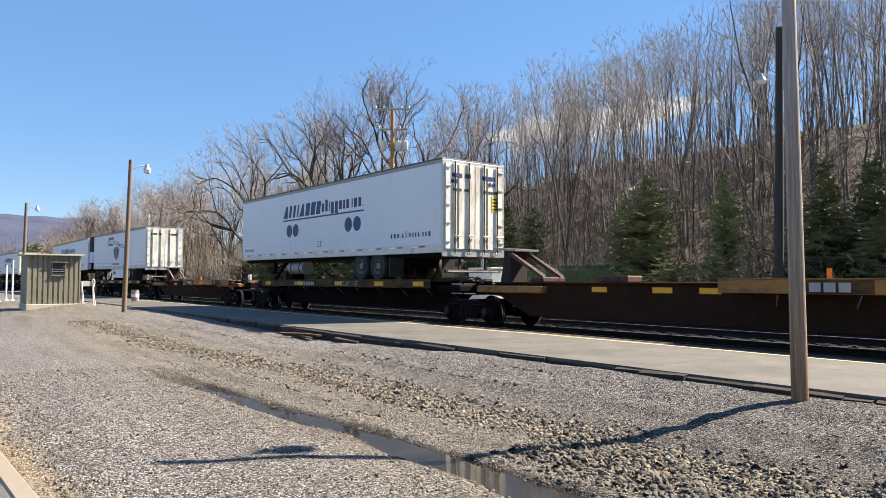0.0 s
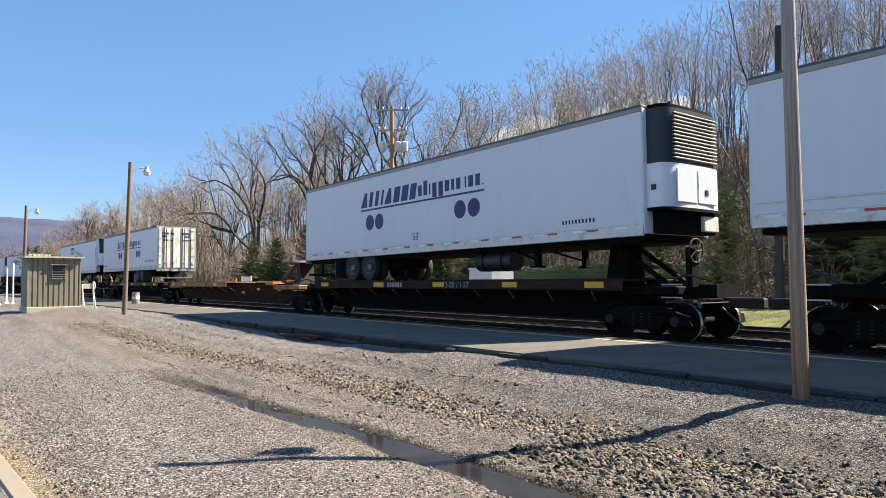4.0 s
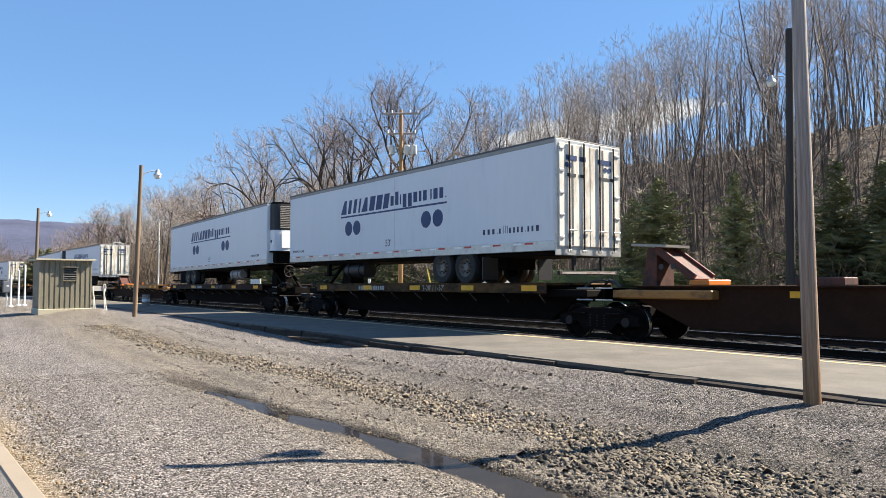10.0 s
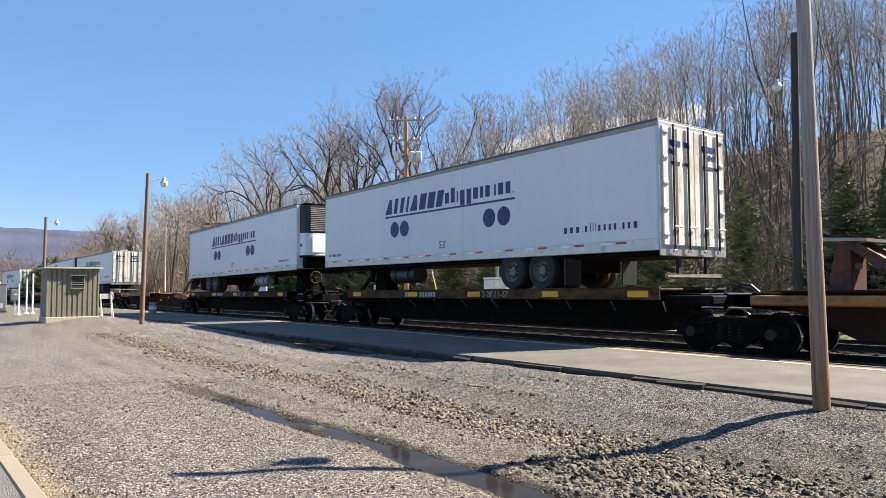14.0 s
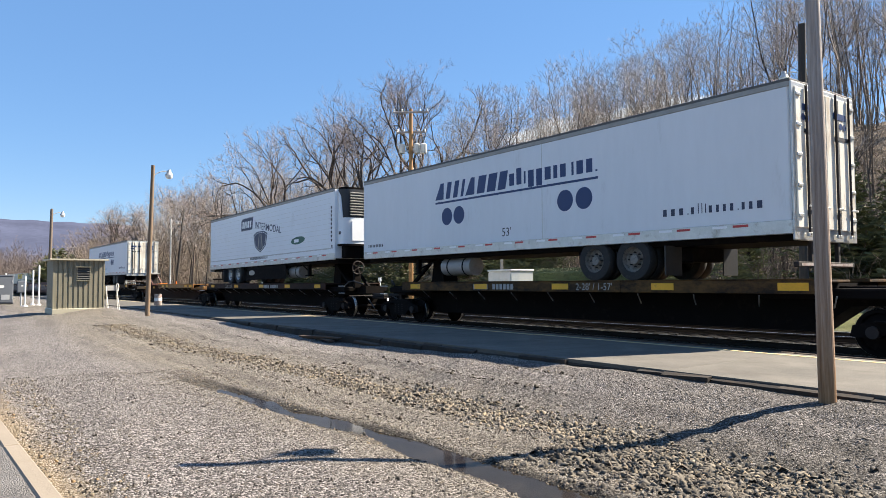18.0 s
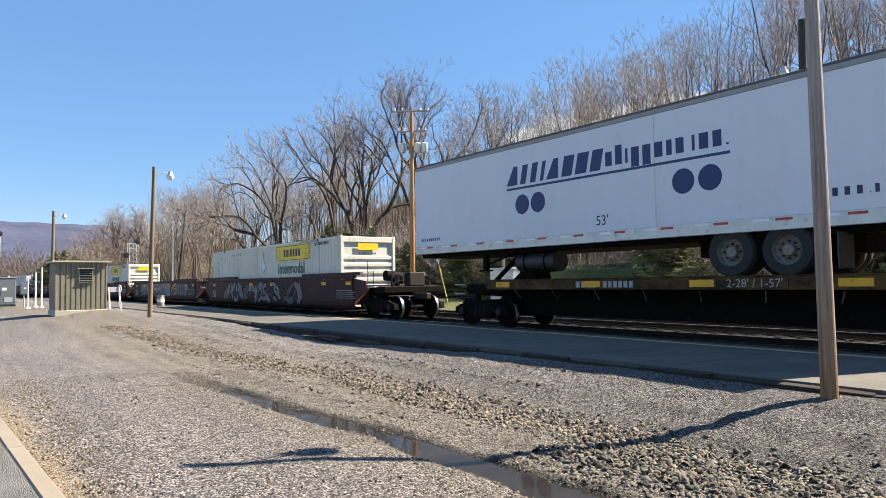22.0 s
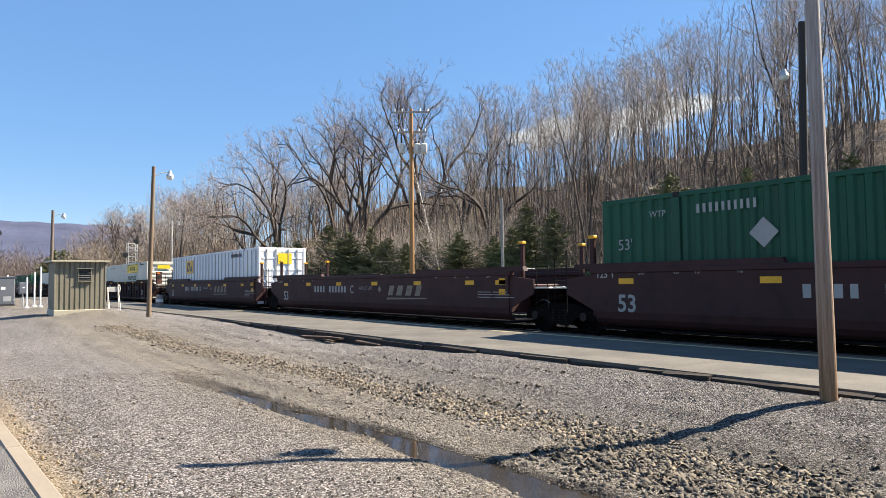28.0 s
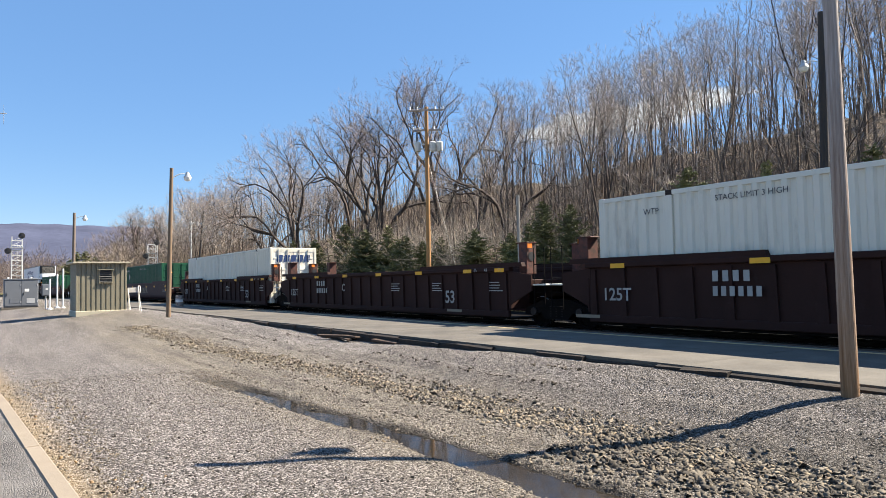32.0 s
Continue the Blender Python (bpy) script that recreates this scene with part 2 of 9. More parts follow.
M_ = {
    "white": mat("white_trailer_paint", (0.66, 0.68, 0.70), 0.38, var=0.05, scale=0.5, fine=4, bump=0.03, dirt=(0.42, 0.42, 0.40), dirt_at=(0.60, 0.82), stretch=(1, 1, 0.25)),
    "whiter": mat("white_reefer_panel", (0.72, 0.74, 0.76), 0.35, var=0.04, scale=0.5, fine=4, bump=0.03, dirt=(0.5, 0.5, 0.48), dirt_at=(0.62, 0.85)),
    "cream": mat("cream_container_paint", (0.66, 0.63, 0.53), 0.5, var=0.06, scale=0.7, fine=8, bump=0.05, dirt=(0.36, 0.34, 0.29), dirt_at=(0.56, 0.8), stretch=(1, 1, 0.3)),
    "door": mat("dirty_white_door", (0.74, 0.71, 0.62), 0.5, var=0.10, scale=1.2, fine=12, bump=0.08, dirt=(0.34, 0.25, 0.16), dirt_at=(0.47, 0.74), stretch=(1, 1, 0.4)),
    "galv": mat("worn_aluminium", (0.52, 0.52, 0.50), 0.42, 0.7, var=0.2, scale=3, fine=40, dirt=(0.25, 0.21, 0.17)),
    "roofdark": mat("dark_top_rail", (0.10, 0.095, 0.09), 0.6, 0.3, var=0.3),
    "blue": mat("navy_lettering", (0.012, 0.036, 0.12), 0.5, var=0.10, bump=0.0),
    "navy": mat("black_blue_lettering", (0.02, 0.03, 0.07), 0.5, var=0.12, bump=0.0),
    "ink": mat("black_lettering", (0.03, 0.03, 0.035), 0.6, var=0.2, bump=0.0),
    "inkgreen": mat("dark_green_lettering", (0.015, 0.09, 0.06), 0.5, var=0.12, bump=0.0),
    "palebar": mat("faded_white_lettering", (0.33, 0.32, 0.30), 0.6, var=0.15, dirt=(0.25, 0.17, 0.13), dirt_at=(0.6, 0.8)),
    "red": mat("red_reflector", (0.42, 0.03, 0.03), 0.4, var=0.15, bump=0.0),
    "silver": mat("white_reflector", (0.75, 0.75, 0.75), 0.35, var=0.08, bump=0.0),
    "yellow": mat("yellow_paint", (0.78, 0.38, 0.012), 0.5, var=0.15, dirt=(0.16, 0.09, 0.03), dirt_at=(0.58, 0.75)),
    "sign": mat("yellow_sign", (0.78, 0.56, 0.02), 0.45, var=0.06, bump=0.02),
    "emblemgold": mat("orange_gold_sign", (0.75, 0.42, 0.03), 0.45, var=0.06, bump=0.02),
    "goldbrown": mat("weathered_yellow_brown_paint", (0.30, 0.135, 0.028), 0.65, var=0.3, scale=2, dirt=(0.05, 0.026, 0.012), dirt_at=(0.47, 0.70), stretch=(0.5, 1, 1)),
    # grimy steel, its base cut to near black for shade beneath the cars
    "frame": mat("grimy_shade_dark_steel", (0.006, 0.0045, 0.004), 0.8, 0.0, var=0.4, scale=2, dirt=(0.022, 0.015, 0.012), bump=0.2, spec=0.08),
    "beam": mat("dark_brown_beam", (0.033, 0.017, 0.011), 0.8, var=0.35, scale=1.2, fine=12, dirt=(0.02, 0.012, 0.009), dirt_at=(0.5, 0.75), spec=0.05),
    "sill": mat("dark_worn_sill", (0.11, 0.056, 0.018), 0.75, var=0.4, scale=2, dirt=(0.02, 0.013, 0.009), dirt_at=(0.42, 0.62), stretch=(0.5, 1, 1), spec=0.2),
    "sillred": mat("dark_red_brown_sill", (0.045, 0.02, 0.012), 0.75, var=0.4, scale=2, dirt=(0.018, 0.011, 0.008), dirt_at=(0.42, 0.62), stretch=(0.5, 1, 1), spec=0.2),
    "rustpale": mat("rust_streaked_white_paint", (0.36, 0.31, 0.28), 0.7, var=0.2, scale=5, dirt=(0.18, 0.08, 0.05), dirt_at=(0.48, 0.62)),
    "rust": mat("rusty_red_steel", (0.105, 0.032, 0.02), 0.75, var=0.4, scale=3, dirt=(0.03, 0.016, 0.012), dirt_at=(0.45, 0.65)),
    "maroon": mat("brown_red_well_paint", (0.054, 0.023, 0.021), 0.62, var=0.2, scale=1.2, fine=9, dirt=(0.022, 0.013, 0.012), dirt_at=(0.5, 0.8), bump=0.06, spec=0.2),
    "darkwell": mat("faded_dark_brown_paint", (0.036, 0.017, 0.014), 0.7, var=0.25, scale=1.2, dirt=(0.05, 0.034, 0.03), dirt_at=(0.6, 0.85), spec=0.1),
    "rubber": mat("tyre_rubber", (0.022, 0.021, 0.020), 0.85, var=0.3, scale=5, dirt=(0.06, 0.052, 0.042)),
    "rimdark": mat("dirty_rim", (0.20, 0.18, 0.155), 0.7, 0.1, var=0.3, scale=5, dirt=(0.03, 0.025, 0.02), dirt_at=(0.5, 0.7)),
    "rim": mat("painted_rim", (0.55, 0.55, 0.53), 0.5, 0.2, var=0.2, scale=5, dirt=(0.10, 0.075, 0.055), dirt_at=(0.5, 0.7)),
    "steel": mat("polished_steel", (0.50, 0.49, 0.47), 0.28, 1.0, var=0.15, scale=4),
    "railside": mat("rusty_rail", (0.018, 0.011, 0.008), 0.8, 0.0, var=0.3, scale=5),
    # creosote brown taken near black to hold the shade under the train
    "tie": mat("shade_dark_creosote_tie", (0.006, 0.005, 0.0042), 0.9, var=0.4, scale=4, stretch=(6, 1, 6), piece=0.3, bump=0.4, spec=0.1),
    "black": mat("black_plastic", (0.018, 0.018, 0.02), 0.5, var=0.25, scale=4),
    "tank": mat("silver_tank", (0.34, 0.33, 0.32), 0.55, 0.4, var=0.12, scale=3, dirt=(0.2, 0.18, 0.16)),
    "green": mat("green_container_paint", (0.012, 0.08, 0.043), 0.5, var=0.16, scale=0.6, fine=7, dirt=(0.02, 0.06, 0.036), dirt_at=(0.5, 0.8), bump=0.05, stretch=(1, 1, 0.3), spec=0.25),
    "panelwhite": mat("white_panel", (0.68, 0.70, 0.73), 0.4, var=0.05, scale=0.6, fine=5, bump=0.02, dirt=(0.45, 0.45, 0.43), dirt_at=(0.62, 0.85)),
    "postgrey": mat("grey_side_post", (0.30, 0.28, 0.25), 0.5, 0.5, var=0.2, scale=3),
    "orange": mat("orange_cap", (0.70, 0.19, 0.02), 0.5, var=0.15),
    "graf": mat("grey_spray_paint", (0.15, 0.12, 0.12), 0.85, var=0.25, scale=2, dirt=(0.08, 0.06, 0.06), dirt_at=(0.55, 0.75), spec=0.12),
    "graf2": mat("pale_spray_paint", (0.26, 0.21, 0.155), 0.85, var=0.25, scale=2, dirt=(0.12, 0.08, 0.07), dirt_at=(0.55, 0.75), spec=0.12),
    "teal": mat("dull_teal_spray_paint", (0.135, 0.165, 0.165), 0.85, var=0.22, scale=2, dirt=(0.07, 0.05, 0.05), dirt_at=(0.55, 0.78), stretch=(1, 1, 0.4), spec=0.12),
    "mauve": mat("mauve_spray_paint", (0.235, 0.19, 0.205), 0.85, var=0.22, scale=2, dirt=(0.07, 0.05, 0.05), dirt_at=(0.55, 0.78), stretch=(1, 1, 0.4), spec=0.12),
    "pinkpaint": mat("dusty_pink_spray_paint", (0.38, 0.25, 0.23), 0.85, var=0.22, scale=2, dirt=(0.07, 0.05, 0.05), dirt_at=(0.55, 0.78), stretch=(1, 1, 0.4), spec=0.12),
    "peach": mat("peach_spray_paint", (0.4, 0.24, 0.19), 0.85, var=0.22, scale=2, dirt=(0.07, 0.05, 0.05), dirt_at=(0.55, 0.78), stretch=(1, 1, 0.4), spec=0.12),
    "paleblue": mat("pale_blue_spray_paint", (0.17, 0.28, 0.36), 0.85, var=0.22, scale=2, dirt=(0.07, 0.05, 0.05), dirt_at=(0.55, 0.78), stretch=(1, 1, 0.4), spec=0.12),
    "cream2": mat("cream_spray_paint", (0.40, 0.31, 0.20), 0.85, var=0.22, scale=2, dirt=(0.07, 0.05, 0.05), dirt_at=(0.55, 0.78), stretch=(1, 1, 0.4), spec=0.12),
    "silverpaint": mat("silver_spray_paint", (0.25, 0.24, 0.23), 0.85, var=0.3, scale=2, dirt=(0.10, 0.085, 0.08), dirt_at=(0.5, 0.7), spec=0.12),
    "grafdark": mat("black_spray_paint", (0.015, 0.014, 0.016), 0.85, var=0.3, scale=3, spec=0.12),
    "concrete": mat("old_concrete", (0.092, 0.081, 0.066), 0.85, var=0.55, scale=0.9, fine=38, dirt=(0.06375, 0.0527, 0.03995), dirt_at=(0.50, 0.72), bump=0.6, piece=0.12),
    "kerb": mat("kerb_concrete", (0.2082, 0.17, 0.1275), 0.85, var=0.12, scale=2.0, fine=40, dirt=(0.204, 0.1615, 0.1148), bump=0.3, piece=0.06),
    # broken edge, with the shade of its front face put into the colour
    "edge": mat("shade_dark_broken_edge", (0.0306, 0.0187, 0.0102), 0.9, var=0.35, scale=4, fine=30, dirt=(0.017, 0.01275, 0.0102), dirt_at=(0.42, 0.6), bump=0.5, piece=0.10),
    "edgeline": mat("faded_yellow_line", (0.527, 0.3995, 0.187), 0.75, var=0.2, scale=4, dirt=(0.306, 0.2805, 0.2465), dirt_at=(0.5, 0.7)),
    "poleorange": mat("orange_pole_wood", (0.357, 0.187, 0.07225), 0.85, var=0.25, scale=2.2, fine=18, stretch=(6, 6, 0.35), dirt=(0.17, 0.0935, 0.0425), bump=0.4),
    "pole": mat("weathered_pole_wood", (0.34, 0.289, 0.255), 0.85, var=0.28, scale=2.2, fine=18, stretch=(6, 6, 0.35), dirt=(0.17, 0.1105, 0.07225), bump=0.5),
    "polebrown": mat("brown_pole_wood", (0.17, 0.1148, 0.07225), 0.85, var=0.25, scale=2.2, fine=18, stretch=(6, 6, 0.35), dirt=(0.1275, 0.068, 0.034), bump=0.4),
    "polegrey": mat("grey_brown_pole_wood", (0.15, 0.115, 0.09), 0.85, var=0.25, scale=2.2, fine=18, stretch=(6, 6, 0.35), dirt=(0.09, 0.06, 0.045), bump=0.4),
    "poledark": mat("tarred_pole_wood", (0.035, 0.03, 0.027), 0.85, var=0.3, scale=2.2, stretch=(6, 6, 0.35), bump=0.4),
    "lampgrey": mat("grey_lamp_metal", (0.48, 0.48, 0.47), 0.45, 0.5, var=0.12),
    "lampglass": mat("milky_lamp_glass", (0.78, 0.78, 0.74), 0.3, var=0.05, bump=0.0),
    "shed": mat("tan_green_siding", (0.205, 0.183, 0.128), 0.55, var=0.10, scale=1.5, fine=14, dirt=(0.13, 0.115, 0.08), bump=0.05),
    "louvre": mat("dark_grey_louvre", (0.075, 0.072, 0.068), 0.6, var=0.15),
    "shedtrim": mat("cream_trim", (0.425, 0.3825, 0.2805), 0.6, var=0.1),
    "cabinet": mat("pale_grey_cabinet", (0.60, 0.60, 0.57), 0.5, var=0.08, scale=2, dirt=(0.42, 0.41, 0.38)),
    "boardgrey": mat("dull_grey_board", (0.42, 0.41, 0.40), 0.7, var=0.2, scale=4, dirt=(0.1, 0.09, 0.08)),
    "genset": mat("blue_grey_steel", (0.125, 0.135, 0.15), 0.5, var=0.12, scale=2, dirt=(0.12, 0.125, 0.13)),
    "whitepaint": mat("white_paint", (0.72, 0.71, 0.68), 0.55, var=0.1, scale=4, dirt=(0.45, 0.43, 0.39)),
    "wood": mat("rotten_plank", (0.07, 0.04, 0.024), 0.9, var=0.35, scale=5, stretch=(1, 6, 6), bump=0.5, piece=0.25),
    "bark": mat("grey_bark", (0.095, 0.074, 0.058), 0.9, var=0.45, scale=1.2, fine=16, stretch=(4, 4, 0.6), bump=0.5, piece=0.45),
    "barkdark": mat("dark_rough_bark", (0.05, 0.038, 0.031), 0.95, var=0.4, scale=1.2, fine=14, stretch=(4, 4, 0.6), bump=0.6, piece=0.15),
    "sapling": mat("brown_sapling_bark", (0.13, 0.098, 0.074), 0.9, var=0.5, scale=0.4, fine=4, bump=0.0),
    "twigdark": mat("grey_brown_twigs", (0.27, 0.205, 0.165), 0.9, var=0.25, scale=0.6, fine=5, bump=0.0, piece=0.15),
    "twig": mat("bare_twigs", (0.36, 0.30, 0.25), 0.9, var=0.25, scale=0.6, fine=5, bump=0.0, piece=0.22),
    "brush": mat("dry_brush", (0.235, 0.178, 0.125), 0.9, var=0.35, scale=0.25, fine=4, bump=0.0),
    "scrub": mat("tan_bare_scrub", (0.20, 0.155, 0.115), 0.9, var=0.35, scale=0.2, fine=4, bump=0.0),
    "thicket": mat("pale_bare_thicket", (0.4845, 0.3995, 0.306), 0.9, var=0.3, scale=0.3, fine=4, bump=0.0),
    "needle": mat("spruce_needles", (0.1232, 0.1275, 0.04675), 0.7, var=0.4, scale=0.8, fine=9, bump=0.0, piece=0.25),
    "needleolive": mat("yellowish_spruce_needles", (0.204, 0.204, 0.085), 0.7, var=0.4, scale=0.8, fine=9, bump=0.0, piece=0.15),
    "hedge": mat("hedge_leaves", (0.04675, 0.07225, 0.0238), 0.7, var=0.4, scale=1.5, fine=12, bump=0.0),
    "wire": mat("dark_cable", (0.03, 0.03, 0.03), 0.6, var=0.1, bump=0.0),
    "yellowguard": mat("yellow_guy_guard", (0.527, 0.425, 0.0425), 0.5, var=0.1),
    # the blue of distant haze is mixed into this woods colour
    "ridge": mat("haze_blue_bare_woods", (0.066, 0.074, 0.113), 1.0, var=0.32, scale=0.004, fine=0.05, bump=0.0, spec=0.0),
    "farwoods": mat("distant_bare_woods", (0.135, 0.105, 0.09), 1.0, var=0.3, scale=0.05, fine=0.8, bump=0.0),
    "leafbit": mat("fallen_leaves", (0.2295, 0.1445, 0.068), 0.8, var=0.35, scale=6, bump=0.0),
}


def stone_material(name, dark, light, warm):
    m, N, K, B = shader(name)
    co = N.new("ShaderNodeTexCoord").outputs["Object"]
    geo = N.new("ShaderNodeNewGeometry")
    rnd = geo.outputs["Random Per Island"]
    n = noise_node(N, K, co, 30, 3)
    col = ramp(N, K, rnd, [(0.0, dark), (0.55, light), (0.8, warm), (1.0, tuple(1.25 * c for c in light))])
    col = mixc(N, K, calc(N, K, "MULTIPLY", n, 0.55), col, tuple(0.45 * c for c in light))
    K.new(col, B.inputs["Base Color"])
    B.inputs["Roughness"].default_value = 0.85
    B.inputs["Specular IOR Level"].default_value = 0.15
    return m


M_["stone"] = stone_material("pale_crushed_stone", (0.0255, 0.0221, 0.01785), (0.2125, 0.1827, 0.1445), (0.255, 0.1913, 0.1232))
M_["gravel"] = stone_material("grey_gravel", (0.017, 0.0153, 0.0136), (0.1615, 0.1428, 0.1258), (0.1785, 0.1462, 0.1105))
M_["shard"] = stone_material("grey_brown_shards", (0.017, 0.01445, 0.0119), (0.1318, 0.1148, 0.0952), (0.1615, 0.1318, 0.09775))
M_["clod"] = stone_material("dark_dirt_clods", (0.017, 0.0136, 0.0102), (0.0765, 0.06375, 0.0493), (0.1105, 0.085, 0.0595))
# stone colours cut to near black, carrying the shade below the cars
M_["ballast"] = stone_material("shade_dark_ballast_stone", (0.0034, 0.0034, 0.00255), (0.0119, 0.0102, 0.00935), (0.0119, 0.0102, 0.0085))


def ground_material():
    """Gravel lot, asphalt, ballast, grass and leaf litter, zone by zone with ragged edges."""
    m, N, K, B = shader("ground")
    tc = N.new("ShaderNodeTexCoord").outputs["Object"]
    sep = N.new("ShaderNodeSeparateXYZ")
    K.new(tc, sep.inputs[0])
    X, Y = sep.outputs[0], sep.outputs[1]
    wob = noise_node(N, K, tc, 0.8, 6, 0.65)
    wob2 = noise_node(N, K, tc, 0.22, 4, 0.55)
    vor = N.new("ShaderNodeTexVoronoi")
    vor.inputs["Scale"].default_value = 74
    K.new(tc, vor.inputs["Vector"])
    vor2 = N.new("ShaderNodeTexVoronoi")
    vor2.inputs["Scale"].default_value = 17
    K.new(tc, vor2.inputs["Vector"])
    fine = noise_node(N, K, tc, 65, 5, 0.75)
    cell = N.new("ShaderNodeSeparateColor")
    K.new(vor.outputs["Color"], cell.inputs[0])
    pebble = calc(N, K, "ADD", calc(N, K, "MULTIPLY", cell.outputs[0], 0.75), calc(N, K, "MULTIPLY", fine, 0.25))
    grav = ramp(N, K, pebble, [(0.18, (0.0102, 0.00935, 0.008925)), (0.42, (0.0782, 0.06885, 0.06205)), (0.64, (0.1742, 0.1547, 0.1403)), (0.86, (0.442, 0.3952, 0.3655))])
    # tan stops lowered to hold the shade between heaped stones
    tan = ramp(N, K, pebble, [(0.14, (0.01462, 0.01096, 0.008041)), (0.48, (0.1096, 0.08916, 0.06433)), (0.92, (0.3363, 0.2997, 0.2412))])

    def zone(val, lo, hi):
        mr = N.new("ShaderNodeMapRange")
        mr.inputs[1].default_value, mr.inputs[2].default_value = lo, hi
        K.new(val, mr.inputs[0])
        return mr.outputs[0]

    ragY = calc(N, K, "ADD", Y, calc(N, K, "MULTIPLY_ADD", wob, 1.6, -0.8))
    # brownish fines along the swale, and where the wheels run, darkened as stone-gap shade
    band = calc(N, K, "MULTIPLY", zone(ragY, 2.4, 3.6), calc(N, K, "SUBTRACT", 1.0, zone(ragY, 5.6, 7.2)))
    band = calc(N, K, "MULTIPLY", band, calc(N, K, "MULTIPLY_ADD", wob2, 1.1, 0.1))
    col = mixc(N, K, calc(N, K, "MINIMUM", band, 1.0), grav, tan)
    # lighter and darker streaks where wheels have sorted the stone
    streak = ramp(N, K, noise_node(N, K, tc, 1.0, 6, 0.65, (0.22, 1.9, 1)), [(0.30, grey(0.74)), (0.5, grey(1.04)), (0.70, grey(1.24))])
    col = mixc(N, K, 1.0, col, streak, "MULTIPLY")
    # darker stone towards the platform, fading out towards -x
    old = calc(N, K, "MULTIPLY", zone(ragY, 4.0, 6.0), zone(X, -12.0, -4.0))
    col = mixc(N, K, calc(N, K, "MULTIPLY", old, 0.85), col, mixc(N, K, 1.0, col, (0.60, 0.60, 0.61), "MULTIPLY"))
    # leaf-strewn strip beside the kerb
    kerbY = calc(N, K, "SUBTRACT", Y, calc(N, K, "MULTIPLY", X, 0.048))
    ragY2 = calc(N, K, "ADD", kerbY, calc(N, K, "MULTIPLY_ADD", wob, 0.5, -0.25))
    strip = calc(N, K, "SUBTRACT", 1.0, zone(ragY2, 1.02, 1.28))
    col = mixc(N, K, calc(N, K, "MULTIPLY", strip, 0.8), col, ramp(N, K, pebble, [(0.1, (0.102, 0.07225, 0.03825)), (0.5, (0.255, 0.187, 0.1105)), (0.9, (0.408, 0.34, 0.2465))]))
    # asphalt behind the kerb
    asp = ramp(N, K, calc(N, K, "ADD", calc(N, K, "MULTIPLY", fine, 0.5), calc(N, K, "MULTIPLY", wob, 0.5)), [(0.44, (0.055, 0.052, 0.049)), (0.47, (0.125, 0.116, 0.108)), (0.6, (0.20, 0.185, 0.17))])
    col = mixc(N, K, calc(N, K, "SUBTRACT", 1.0, zone(kerbY, 0.84, 0.85)), col, asp)
    # ballast under the tracks, near-black with the train's shade put into its colour
    sepc = N.new("ShaderNodeSeparateColor")
    K.new(vor2.outputs["Color"], sepc.inputs[0])
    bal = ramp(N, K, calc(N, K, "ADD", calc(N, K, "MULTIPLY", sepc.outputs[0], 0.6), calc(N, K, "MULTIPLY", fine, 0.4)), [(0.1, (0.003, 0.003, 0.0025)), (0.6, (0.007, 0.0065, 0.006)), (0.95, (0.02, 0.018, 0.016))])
    track = N.new("ShaderNodeMath")
    lag = calc(N, K, "MAXIMUM", calc(N, K, "SUBTRACT", -40.0, X), 0.0)
    bend = calc(N, K, "MULTIPLY", calc(N, K, "MULTIPLY", lag, lag), 0.00039)
    ragT = calc(N, K, "ADD", calc(N, K, "ADD", Y, bend), calc(N, K, "MULTIPLY_ADD", wob, 0.8, -0.4))
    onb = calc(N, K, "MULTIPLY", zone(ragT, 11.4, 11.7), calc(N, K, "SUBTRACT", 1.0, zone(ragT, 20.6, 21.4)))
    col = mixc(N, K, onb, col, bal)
    grass = ramp(N, K, calc(N, K, "ADD", calc(N, K, "MULTIPLY", fine, 0.5), calc(N, K, "MULTIPLY", wob, 0.5)), [(0.3, (0.085, 0.09775, 0.0255)), (0.55, (0.1955, 0.1827, 0.068)), (0.8, (0.306, 0.2635, 0.1275))])
    col = mixc(N, K, zone(ragT, 20.8, 21.6), col, grass)
    litter = ramp(N, K, calc(N, K, "ADD", calc(N, K, "MULTIPLY", sepc.outputs[1], 0.42), calc(N, K, "MULTIPLY", wob, 0.58)), [(0.28, (0.0136, 0.00935, 0.0068)), (0.46, (0.051, 0.0357, 0.0255)), (0.6, (0.1445, 0.1062, 0.0748)), (0.8, (0.34, 0.272, 0.1997))])
    col = mixc(N, K, zone(ragT, 24.4, 26.4), col, litter)
    # dark tufts and damp dirt
    damp = ramp(N, K, noise_node(N, K, tc, 0.55, 7, 0.7), [(0.58, grey(0)), (0.70, grey(1))])
    col = mixc(N, K, calc(N, K, "MULTIPLY", damp, 0.35), col, tuple((0.085, 0.07225, 0.05525)))
    # wet mud along the rut
    off = calc(N, K, "ABSOLUTE", calc(N, K, "SUBTRACT", calc(N, K, "ADD", Y, calc(N, K, "MULTIPLY_ADD", wob, 0.4, -0.2)), calc(N, K, "MULTIPLY_ADD", calc(N, K, "MINIMUM", calc(N, K, "MAXIMUM", calc(N, K, "ADD", X, 11.0), 0.0), 6.0), 0.078, 3.45)))
    wet = calc(N, K, "MULTIPLY", calc(N, K, "SUBTRACT", 1.0, zone(off, 0.24, 0.36)), zone(X, -13.2, -11.6))
    col = mixc(N, K, calc(N, K, "MULTIPLY", wet, 0.92), col, mixc(N, K, 0.85, col, (0.022, 0.018, 0.014)))
    K.new(col, B.inputs["Base Color"])
